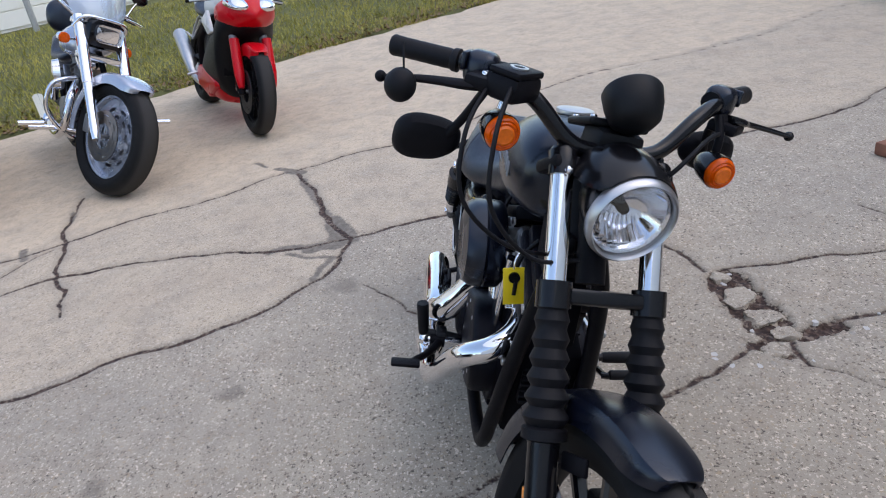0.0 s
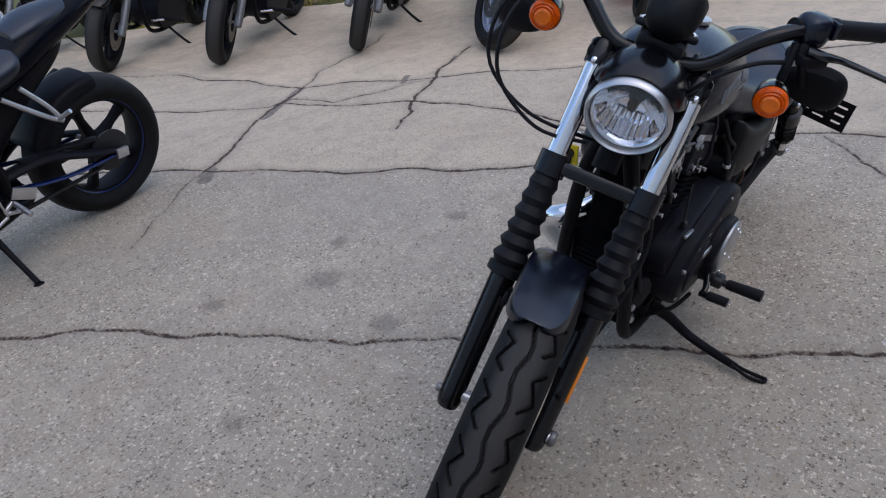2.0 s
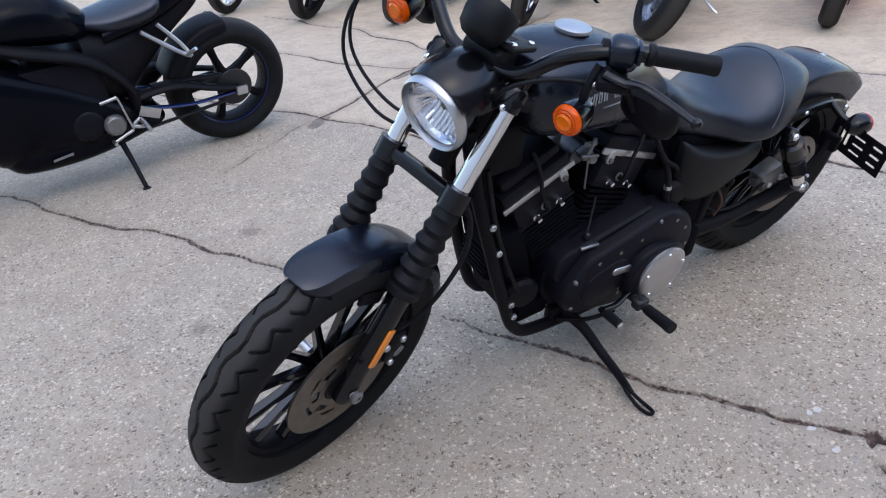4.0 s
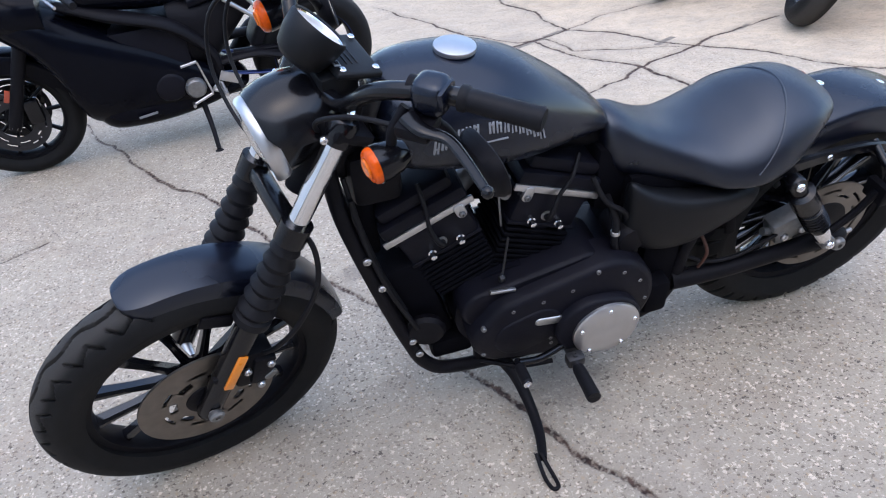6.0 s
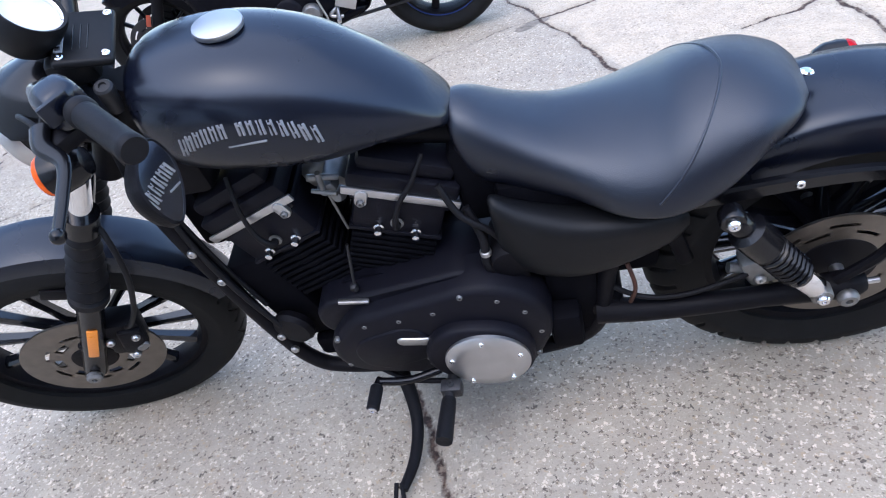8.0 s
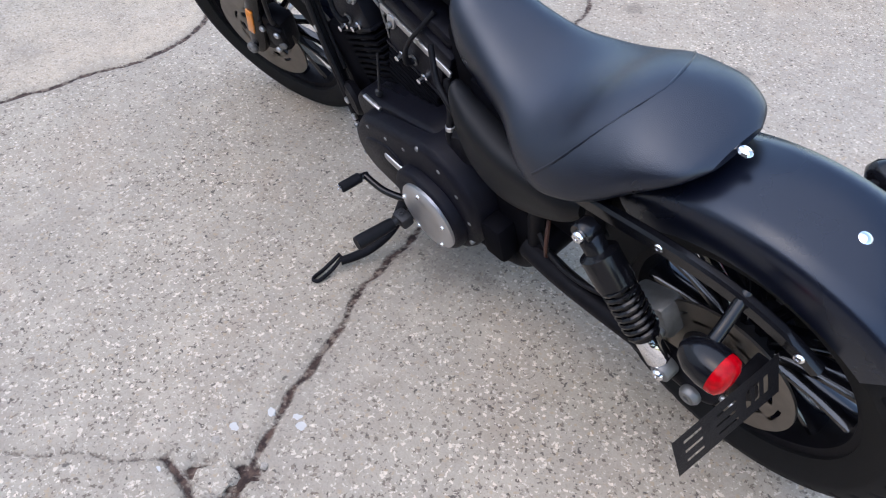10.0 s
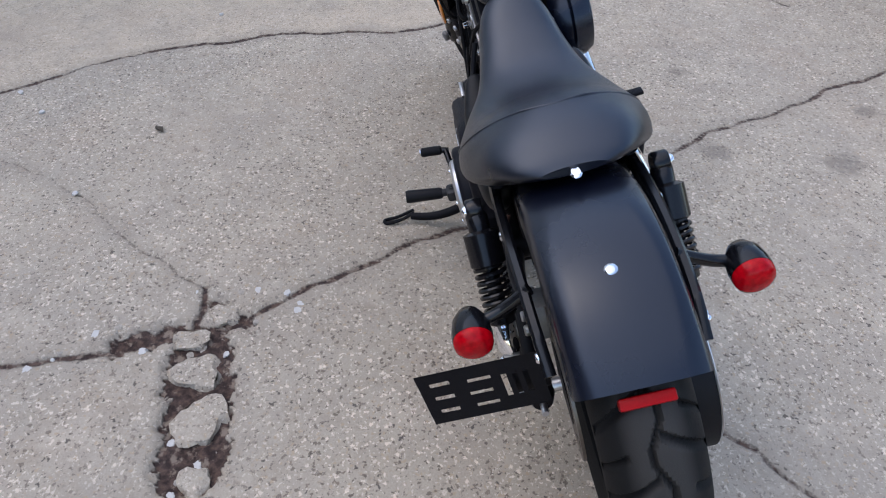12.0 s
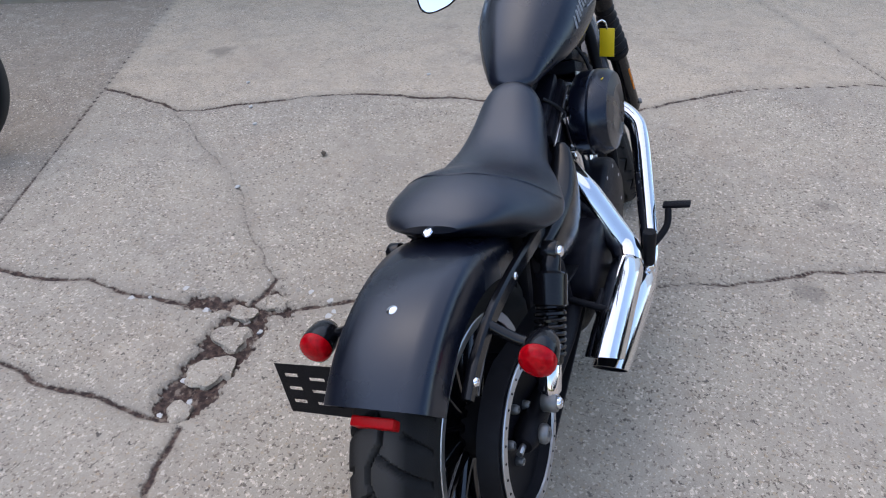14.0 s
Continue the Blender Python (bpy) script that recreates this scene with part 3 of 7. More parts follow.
def build_ground():
    xs, ys = axis_steps(-3.2, 1.65, 0.0120), axis_steps(-3.3, 2.2, 0.0120)
    xs = np.unique(np.round(np.concatenate([xs, np.arange(-0.80, -0.10, 0.006)]), 4))
    ys = np.unique(np.round(np.concatenate([ys, np.arange(0.72, 1.15, 0.006)]), 4))
    X, Y = np.meshgrid(xs, ys)
    crack = np.full(X.shape, 0.3)
    for i, (w, pts) in enumerate(CRACKS + JOINTS):
        d, k = line_distance(X, Y, jag(pts, 11 + i, 0.075 if i < len(CRACKS) else 0.0), 0.3)
        width = w * (1.0 + 0.35 * np.sin(X * 7.3 + i) * np.sin(Y * 6.1 + 2 * i) + 0.22 * np.sin(X * 23 + 5 * np.sin(Y * 17)))
        crack = np.minimum(crack, d - width)
    silt = np.full(X.shape, 0.3)
    for i, (w, pts) in enumerate(SILT):
        d, k = line_distance(X, Y, jag(pts, 71 + i), 0.3)
        silt = np.minimum(silt, d - w)
    hole = np.full(X.shape, 0.3)
    for i, (w, pts) in enumerate(HOLES):
        d, k = line_distance(X, Y, jag(pts, 80 + i, 0.2), 0.3)
        hole = np.minimum(hole, d - w)
    wob = 0.006 * np.sin(X * 61 + 3 * np.sin(Y * 47)) + 0.004 * np.sin(Y * 193 + 2 * np.sin(X * 171)) + 0.004 * np.sin(X * 331 + 4 * np.sin(Y * 123))
    hole = hole + wob
    Z = -0.006 * np.clip(1 - np.maximum(crack, 0) / 0.010, 0, 1)
    floor = 0.015 + 0.004 * np.sin(X * 83) * np.sin(Y * 77) + 0.002 * np.sin(X * 310) * np.sin(Y * 287)
    Z = np.minimum(Z, -0.004 * np.clip(1 - (silt + wob) / 0.012, 0, 1))
    Z = np.minimum(Z, -floor * np.clip((0.012 - hole) / 0.02, 0, 1))
    near = (np.abs(X) < 5) & (np.abs(Y) < 6)
    Z = Z + np.where(near, 0.0022 * np.sin(X * 2.1 + 1.3 * np.sin(Y * 1.7)) * np.sin(Y * 2.6), 0) * np.clip((np.hypot(X, Y) - 1.2) / 0.6, 0, 1)
    crack = np.minimum(crack, hole + 0.004)
    stain = np.zeros(X.shape)
    for x, y, r in STAINS:
        stain = np.maximum(stain, np.exp(-(((X - x) / r) ** 2 + ((Y - y) / r) ** 2)))
    # far slabs are smoother, and paler also to stand in for brighter light there
    inner, outer, ahead = CRACKS[3][1], CRACKS[4][1], CRACKS[15][1][::-1]
    line_a = [CRACKS[1][1][k] for k in range(len(CRACKS[1][1]))] + inner[1:]
    slab = np.zeros(X.shape)
    slab = np.where(X < np.interp(Y, [q[1] for q in line_a], [q[0] for q in line_a]), 0.6, slab)
    slab = np.where(X < np.interp(Y, [q[1] for q in outer], [q[0] for q in outer]), 1.0, slab)
    slab = np.where(X > np.interp(Y, [q[1] for q in ahead], [q[0] for q in ahead]), 0.5, slab)
    slab = np.where((Y > 1.55 + 0.486 * (X + 1.1)) & (X > -0.75), -0.8, slab)
    nx, ny = len(xs), len(ys)
    co = np.stack([X.ravel(), Y.ravel(), Z.ravel()], 1).astype(np.float32)
    idx = np.arange(nx * ny).reshape(ny, nx)
    quads = np.stack([idx[:-1, :-1].ravel(), idx[:-1, 1:].ravel(), idx[1:, 1:].ravel(), idx[1:, :-1].ravel()], 1)
    me = bpy.data.meshes.new("ground")
    me.vertices.add(len(co))
    me.vertices.foreach_set("co", co.ravel())
    me.loops.add(quads.size)
    me.loops.foreach_set("vertex_index", quads.ravel().astype(np.int32))
    me.polygons.add(len(quads))
    me.polygons.foreach_set("loop_start", np.arange(0, quads.size, 4, dtype=np.int32))
    me.update(calc_edges=True)
    me.polygons.foreach_set("use_smooth", np.ones(len(quads), dtype=bool))
    for name, v in (("crack", crack), ("stain", stain), ("slab", slab), ("silt", silt)):
        me.attributes.new(name, "FLOAT", "POINT").data.foreach_set("value", v.ravel().astype(np.float32))
    me.materials.append(CONCRETE)
    return tagged(new("ground", me), "grey weathered concrete yard with dark cracks and a broken hole", "concrete yard", kind="structure")


build_ground()


# ---- the black cruiser in the middle ----
LEAN = pose(0, 0, 0, -14.2, 0, 0)
STEER = Matrix.Translation((0.8805, 0, 0)) @ Matrix.Rotation(radians(16.54), 4, Vector((-math.sin(radians(31.81)), 0, math.cos(radians(31.81))))) @ Matrix.Translation((-0.8805, 0, 0))
FWD = Vector((-math.sin(radians(31.7)), 0, math.cos(radians(31.7))))  # up along the fork
FORK0 = Vector((0.769, 0, 0.316))
both = (1, -1)


def main_bike():
    root = thing("motorcycle", LEAN, "matte black cruiser motorcycle leaning on its side stand, bars turned", "motorcycle")

    def front(name, bm, material, parent=None, label=""):
        return part(name, moved(bm, STEER), material, parent or root, label)

    def p(name, bm, material, parent=None, label=""):
        return part(name, bm, material, parent or root, label)

    # front wheel
    fc = Vector((0.769, 0.012, 0.317))
    w = front("front_wheel", cast_rim(fc, 0.236, 0.034, 0.042), POWDER, label="black cast wheel with thin straight spokes")
    for k in range(13):
        front("spoke", spoke(fc, 0.236, 0.034, 0.042, 2 * math.pi * k / 13), SPOKE, w)
    front("tyre", tyre(fc, 0.327, 0.056, 0.236, True, pitches=20), RUBBER, w, "black tyre with zigzag tread grooves")
    front("brake_disc", disc(fc + Vector((0, 0.062, 0)), 0.146, 0.040, cuts=(0.24, 0.40, 0.47, 0.55)), STEEL, w, "slotted steel brake disc")
    front("disc_carrier", lathe([(0.030, -0.004), (0.046, -0.004), (0.050, 0.0), (0.046, 0.005), (0.030, 0.007)], fc + Vector((0, 0.062, 0)), (0, 1, 0), 40), POWDER, w)
    front("axle", rod(fc + Vector((0, -0.122, 0)), fc + Vector((0, 0.112, 0)), 0.012), SATIN, w)
    front("axle_nut", bolt(fc + Vector((0, 0.110, 0)), (0, 1, 0), 0.017, 0.012), DULL, w)
    # fork legs
    for s in both:
        y = Vector((0, 0.093 * s, 0))
        leg = front("fork_leg", sweep([FORK0 + y - FWD * 0.035, FORK0 + y - FWD * 0.02, FORK0 + y + FWD * 0.05, FORK0 + y + FWD * 0.25, FORK0 + y + FWD * 0.30], [0.018, 0.025, 0.0255, 0.026, 0.028], 20, 2), GLOSS, label="gloss black fork slider")
        front("fork_tube", rod(FORK0 + y + FWD * 0.30, FORK0 + y + FWD * 0.715, 0.0195, n=24), CHROME, leg, "bright chromed fork tube")
        prof = [(0.028, 0.262), (0.0375, 0.266), (0.0375, 0.282), (0.030, 0.286)]
        for k in range(6):
            d = 0.288 + k * 0.031
            r = 0.0385 - 0.0018 * k
            prof += [(r - 0.002, d + 0.008), (r, d + 0.012), (r - 0.001, d + 0.015), (0.0275 - 0.0006 * k, d + 0.029)]
        prof += [(0.027, 0.476), (0.024, 0.484)]
        front("gaiter", lathe(prof, FORK0 + y, FWD, 28), SOFT, leg, "ribbed black rubber fork gaiter")
        front("fork_cap", lathe([(0.024, 0.695), (0.025, 0.735), (0.020, 0.742), (0.012, 0.744), (0.012, 0.752), (0.001, 0.753)], FORK0 + y, FWD, 24), GLOSS, leg)
        front("cap_bolt", bolt(FORK0 + y + FWD * 0.752, FWD, 0.010, 0.006), CHROME, leg)
        ref = box(FORK0 + y + Vector((-0.002 if s > 0 else -0.010, (0.0265 if s > 0 else 0.0205) * s, 0)) + FWD * 0.131, (0.021, 0.007, 0.102), 0.003, Matrix.Rotation(radians(-31.7), 4, "Y"))
        front("side_reflector", ref, AMBREF, leg, "amber side reflector strip")
        front("axle_pinch_bolt", bolt(FORK0 + y * 1.28 - FWD * 0.005, (0, s, 0), 0.010, 0.008), DULL, leg)
    lc = FORK0 + FWD * 0.497
    front("lower_fork_clamp", join(box(lc, (0.038, 0.215, 0.028), 0.007, Matrix.Rotation(radians(-31.7), 4, "Y")), lathe([(0.030, -0.022), (0.030, 0.022)], lc + Vector((0, 0.093, 0)), FWD, 20), lathe([(0.030, -0.022), (0.030, 0.022)], lc + Vector((0, -0.093, 0)), FWD, 20)), GLOSS)
    uc = FORK0 + FWD * 0.705
    front("upper_fork_clamp", box(uc + Vector((-0.02, 0, 0)), (0.075, 0.235, 0.024), 0.008, Matrix.Rotation(radians(-31.7), 4, "Y")), POWDER)
    front("steering_stem", rod(lc - Vector((0.05, 0, 0)), uc - Vector((0.05, 0, 0)), 0.026), POWDER)
    BAR = Matrix.Translation((0.385, 0, 0.9475)) @ Matrix.Rotation(radians(4), 4, "X") @ Matrix.Translation((-0.385, 0, -0.965))

    def bars(name, bm, material, parent=None, label=""):
        return part(name, moved(bm, STEER @ BAR), material, parent or root, label)

    # brake caliper with hose
    cal = front("brake_caliper", join(box((0.660, 0.072, 0.375), (0.075, 0.060, 0.115), 0.014, Matrix.Rotation(radians(-18), 4, "Y")), box((0.645, 0.102, 0.372), (0.05, 0.020, 0.085), 0.009, Matrix.Rotation(radians(-18), 4, "Y")), box((0.715, 0.100, 0.40), (0.06, 0.016, 0.03), 0.006)), POWDER, label="black front brake caliper")
    front("badge", hull_plate([(0.628, 0.352, 0.009), (0.640, 0.346, 0.009)], 0.108, 0.1145, bevel=0.002), DULL, cal, "grey oval badge")
    for dx, dz in ((0.014, -0.03), (-0.02, 0.03), (0.03, 0.04)):
        front("caliper_bolt", bolt((0.646 + dx, 0.112, 0.362 + dz), (0, 1, 0), 0.009, 0.007), SATIN, cal)
    front("brake_hose", sweep([(0.50, 0.075, 0.74), (0.485, 0.118, 0.70), (0.500, 0.140, 0.62), (0.55, 0.135, 0.52), (0.60, 0.118, 0.45), (0.63, 0.10, 0.42)], 0.0055), SOFT)
    front("brake_hose", sweep([(0.40, -0.225, 1.04), (0.475, -0.26, 0.97), (0.505, -0.245, 0.87), (0.50, -0.15, 0.795), (0.475, -0.05, 0.79)], 0.0038), SOFT)
    front("throttle_cable", sweep([(0.355, -0.24, 1.03), (0.43, -0.29, 0.96), (0.46, -0.275, 0.86), (0.455, -0.17, 0.79), (0.42, -0.03, 0.77)], 0.0038), SOFT)
    front("clutch_cable", sweep([(0.348, 0.222, 1.018), (0.392, 0.165, 1.012), (0.428, 0.115, 0.985), (0.432, 0.085, 0.945), (0.40, 0.06, 0.88)], 0.0042), SOFT)
    front("cable_ferrule", rod((0.345, 0.228, 1.020), (0.357, 0.208, 1.015), 0.006), SATIN)
    # mudguard
    front("front_mudguard", arc_guard(fc, 0.343, 0.060, 0.05, 79, 175, n=40, taper=0.2), DENIM, label="matte black front mudguard")
    for s in both:
        front("mudguard_stay", box((0.690, 0.066 * s, 0.545), (0.07, 0.010, 0.030), 0.004, Matrix.Rotation(radians(-32), 4, "Y")), POWDER)
    # headlamp
    hc = Vector((0.500, 0, 0.884))
    hax = Vector((0.985, 0, -0.17)).normalized()
    lamp = front("headlamp", lathe([(0.02, -0.115), (0.045, -0.108), (0.061, -0.08), (0.0705, -0.03), (0.0715, -0.004), (0.067, -0.004), (0.060, -0.05), (0.03, -0.085)], hc, hax, 48), GLOSS, label="round headlamp in a black shell")
    front("headlamp_ring", lathe([(0.0725, -0.016), (0.0772, -0.010), (0.0785, 0.0), (0.0768, 0.009), (0.0725, 0.013), (0.0690, 0.009), (0.0680, -0.002)], hc, hax, 64, closed=True), SATIN, lamp, "satin silver headlamp ring")
    refl = lathe([(0.012, -0.060), (0.030, -0.052), (0.050, -0.035), (0.062, -0.008), (0.0668, -0.002), (0.064, -0.004), (0.048, -0.040), (0.028, -0.057)], hc, hax, 40, closed=True)
    front("reflector", refl, CHROME, lamp, "bright faceted reflector bowl")
    front("bulb_shield", join(lathe([(0.001, -0.026), (0.008, -0.027), (0.010, -0.036), (0.010, -0.055)], hc, hax, 20)), GLOSS, lamp)
    up_l = hax.cross(Vector((0, 1, 0))).normalized()
    for k in range(11):
        y = (k - 5) * 0.0105
        h = math.sqrt(max(0.0, 0.056 ** 2 - y * y))
        a = hc + Vector((0, y, 0)) - up_l * (h * 0.95) - hax * 0.012
        b = hc + Vector((0, y * 0.8, 0)) - up_l * 0.018 - hax * 0.046
        front("flute", sweep([a, (a + b) / 2 - hax * 0.008, b], [0.0055, 0.005, 0.0035], 8, 3), CHROME, lamp)
    lens = front("lens", lathe([(0.001, 0.021), (0.03, 0.019), (0.052, 0.014), (0.0685, 0.006), (0.0685, 0.003), (0.052, 0.011), (0.03, 0.016), (0.001, 0.018)], hc, hax, 48), GLASS, lamp, "clear glass headlamp lens")
    lens.visible_shadow = False
    visor = []
    side = Vector((0, 1, 0))
    for d, rad, a0 in ((-0.004, 0.0815, 40), (-0.014, 0.0855, 26), (-0.040, 0.090, 18), (-0.075, 0.089, 14), (-0.105, 0.084, 12), (-0.125, 0.070, 12)):
        ang = np.linspace(radians(a0), radians(180 - a0), 17)
        ring = [hc + hax * d + side * (rad * math.cos(a)) + up_l * (rad * math.sin(a)) for a in ang]
        ring += [hc + hax * d + side * ((rad - 0.006) * math.cos(a)) + up_l * ((rad - 0.006) * math.sin(a)) for a in ang[::-1]]
        visor.append(ring)
    front("headlamp_visor", loft(visor), GLOSS, label="matte black visor over the headlamp")
    for s in both:
        front("visor_bolt", bolt((0.425, 0.096 * s, 0.925), (0, s, 0), 0.008, 0.006), CHROME)
    # speedometer
    sc, sax = Vector((0.385, 0, 1.043)), Vector((-0.74, 0, 0.67)).normalized()
    gauge = front("speedometer", lathe([(0.015, -0.046), (0.030, -0.043), (0.042, -0.032), (0.049, -0.006), (0.051, 0.020), (0.048, 0.026), (0.044, 0.024), (0.044, 0.010)], sc, sax, 40), MATTE, label="round black speedometer pod")
    front("gauge_rim", lathe([(0.044, 0.010), (0.049, 0.012), (0.0505, 0.018), (0.047, 0.0255), (0.042, 0.020)], sc, sax, 40, closed=True), CHROME, gauge)
    front("gauge_face", lathe([(0.001, 0.011), (0.043, 0.011), (0.043, 0.014), (0.001, 0.014)], sc, sax, 40), GAUGE, gauge, "gauge face coloured pale for the reflection in its glass")
    tip = Matrix.Rotation(radians(-18), 4, "Y")
    plate_at = Vector((0.333, 0, 0.988))
    bracket = front("gauge_bracket", join(box(plate_at, (0.084, 0.118, 0.014), 0.006, tip, 3), box(plate_at + Vector((0.03, 0, -0.02)), (0.07, 0.09, 0.05), 0.012)), MATTE, label="black bar clamp cover with ribs")
    for k in range(3):
        front("rib", box(plate_at + tip.to_3x3() @ Vector((-0.006 + k * 0.010, 0.004, 0.0075)), (0.0025, 0.056, 0.002), 0.0008, tip, 1), GLOSS, bracket)
    front("indicator_panel", box(plate_at + tip.to_3x3() @ Vector((0.032, 0.004, 0.0075)), (0.012, 0.066, 0.003), 0.001, tip, 1), GREYBAR, bracket, "narrow grey panel of warning lamps")
    for k in range(5):
        front("warning_lamp", box(plate_at + tip.to_3x3() @ Vector((0.032, -0.022 + 0.013 * k, 0.0092)), (0.007, 0.008, 0.002), 0.0006, tip, 1), DARKGLASS, bracket)
    for x, y in ((0.030, 0.048), (0.030, -0.048), (-0.032, 0.046), (-0.032, -0.046)):
        front("clamp_bolt", bolt(plate_at + tip.to_3x3() @ Vector((x, y, 0.007)), tip.to_3x3() @ Vector((0, 0, 1)), 0.0065, 0.004), CHROME, bracket)
    front("ignition_lock", lathe([(0.013, -0.05), (0.014, 0.0), (0.011, 0.003), (0.006, 0.003), (0.005, 0.0)], (0.322, 0.078, 0.958), (-0.2, 0.2, 1), 20), DARKCAST, bracket)
    # handlebar with its grips and controls
    bar = [(0.385, 0, 0.975), (0.385, 0.06, 0.975), (0.378, 0.10, 0.992), (0.358, 0.155, 1.040), (0.328, 0.205, 1.063), (0.270, 0.268, 1.067), (0.215, 0.345, 1.065)]
    hb = bars("handlebar", sweep([(x, -y, z) for x, y, z in bar[:0:-1]] + bar, 0.0142, 16), GLOSS, label="black wide handlebar")
    for s in both:
        g0, g1 = Vector((0.272, 0.266 * s, 1.067)), Vector((0.200, 0.366 * s, 1.064))
        d = (g1 - g0).normalized()
        Lg = (g1 - g0).length
        prof = [(0.014, 0), (0.0195, 0.001), (0.0195, 0.010), (0.0165, 0.014)]
        for k in range(5):
            prof += [(0.0168, 0.016 + k * 0.02), (0.0172, 0.026 + k * 0.02)]
        prof += [(0.0175, Lg - 0.012), (0.0180, Lg - 0.004), (0.016, Lg), (0.001, Lg)]
        bars("grip", lathe(prof, g0, d, 24), SOFT, hb, "dark grey rubber grip")
        sw = Vector((0.300, 0.236 * s, 1.066))
        turn = Matrix.Rotation(math.atan2(d.y, d.x) - math.pi / 2, 4, "Z")
        bars("switch_housing", join(box(sw, (0.054, 0.056, 0.058), 0.019, turn, 4), box(sw + Vector((-0.020, 0, 0.002)), (0.02, 0.03, 0.03), 0.006, turn), box(sw + Vector((-0.006, 0.026 * s, 0.010)), (0.04, 0.008, 0.03), 0.003, turn)), DENIM, hb, "black switch housing")
        bars("switch", lathe([(0.007, 0), (0.007, 0.003), (0.004, 0.003)], sw + Vector((-0.004, 0.0, 0.025)), (0, 0, 1), 12), GLOSS, hb)
        dr = Vector((-0.015, 0, -0.028)) if s > 0 else Vector((0, 0, 0))
        bars("lever_perch", join(box(sw + dr + Vector((0.045, 0.008 * s, -0.010)), (0.055, 0.055, 0.022), 0.007, turn), lathe([(0.018, -0.014), (0.018, 0.014)], sw + Vector((0.010, -0.022 * s, 0)), d, 16)), POWDER, hb)
        bars("pivot_bolt", bolt(sw + dr + Vector((0.052, 0.010 * s, 0.002)), (0, 0, 1), 0.008, 0.006), CHROME, hb)
        if s > 0:
            lever = join(sweep([(0.342, 0.238, 1.044), (0.338, 0.270, 1.041), (0.313, 0.301, 1.034), (0.312, 0.350, 1.028), (0.316, 0.400, 1.022)], [0.015, 0.0125, 0.0095, 0.0085, 0.0075], 12, 5, 0.6), ball((0.316, 0.405, 1.021), 0.0095))
        else:
            lever = join(sweep([(0.348, -0.242, 1.050), (0.345, -0.275, 1.047), (0.322, -0.312, 1.042), (0.305, -0.346, 1.037), (0.292, -0.395, 1.030)], [0.016, 0.014, 0.0115, 0.010, 0.0075], 12, 5, 0.6), ball((0.291, -0.399, 1.030), 0.0095))
        bars("control_lever", lever, POWDER if s < 0 else GLOSS, hb, "black hand lever with a ball end")
        # indicator on its stalk
        ind = Vector((0.392, 0.215 * s, 0.957))
        sig = front("front_indicator", lathe([(0.005, -0.058), (0.019, -0.052), (0.027, -0.036), (0.0305, -0.012), (0.0310, 0.0), (0.026, 0.0), (0.024, -0.01)], ind, (1, 0, -0.05), 28), GLOSS, label="round amber indicator in a black cup")
        lens_a = front("lens", lathe([(0.0290, -0.006), (0.0295, 0.004), (0.0275, 0.009), (0.0245, 0.0115), (0.0225, 0.0105), (0.0200, 0.0135), (0.0175, 0.0122), (0.001, 0.0125)], ind, (1, 0, -0.05), 28), AMBER, sig, "amber plastic lens")
        front("lens_core", lathe([(0.0165, 0.011), (0.0165, 0.014), (0.013, 0.0168), (0.007, 0.0155), (0.001, 0.0165)], ind, (1, 0, -0.05), 24), AMBERCORE, lens_a, "brighter amber middle of the lens")
        front("stalk", sweep([ind + Vector((-0.030, 0, 0.030)), ind + Vector((-0.034, -0.002 * s, 0.055)), Vector((0.335, 0.212 * s, 1.045))], 0.008), POWDER if s > 0 else CHROME, sig)
        # mirror hung below the bar
        mc = Vector((0.243, 0.290 * s, 0.952 if s > 0 else 0.922))
        outline = []
        for a in np.linspace(0, 2 * math.pi, 40, endpoint=False):
            yy = 0.060 * math.copysign(abs(math.cos(a)) ** 0.8, math.cos(a))
            zz = 0.042 * math.copysign(abs(math.sin(a)) ** 0.8, math.sin(a)) * (1 + 0.16 * math.cos(a)) - 0.006 * math.cos(a)
            outline.append((yy * s, zz))
        tilt = Matrix.Rotation(radians(-2 if s > 0 else -16), 4, "Z") @ Matrix.Rotation(radians(12), 4, "Y")

        def mring(k, x):
            return [mc + tilt @ Vector((x, y * k, z * k)) for y, z in outline]

        mir = bars("rear_view_mirror", loft([mring(0.55, 0.024), mring(0.85, 0.018), mring(1.0, 0.004), mring(1.0, -0.006), mring(0.95, -0.0085), mring(0.925, -0.007), mring(0.92, -0.003)]), POWDER, label="black mirror hung below the bar")
        bars("mirror_glass", loft([mring(0.92, -0.003), mring(0.92, -0.0065)]), MIRROR, mir, "clear mirror glass")
        bars("mirror_stem", sweep([mc + Vector((0.02, -0.02 * s, 0.0)), mc + Vector((0.045, -0.045 * s, 0.055)), Vector((0.335, 0.232 * s, 1.045))], 0.008), POWDER, mir)
    # brake master cylinder
    res = bars("brake_reservoir", join(box((0.372, -0.205, 1.060), (0.066, 0.078, 0.044), 0.014, Matrix.Rotation(radians(35), 4, "Z")), box((0.374, -0.205, 1.084), (0.060, 0.072, 0.012), 0.005, Matrix.Rotation(radians(35), 4, "Z"))), POWDER, label="black brake fluid reservoir")
    bars("sight_ring", lathe([(0.009, 0), (0.015, 0), (0.015, 0.003), (0.009, 0.003)], (0.380, -0.205, 1.090), (0, 0, 1), 24, closed=True), SATIN, res)
    # yellow key tag
    tag = part("key_tag", box((0.363, -0.105, 0.670), (0.004, 0.040, 0.078), 0.001, Matrix.Rotation(radians(8), 4, "X")), YELLOW, root, "yellow plastic key tag")
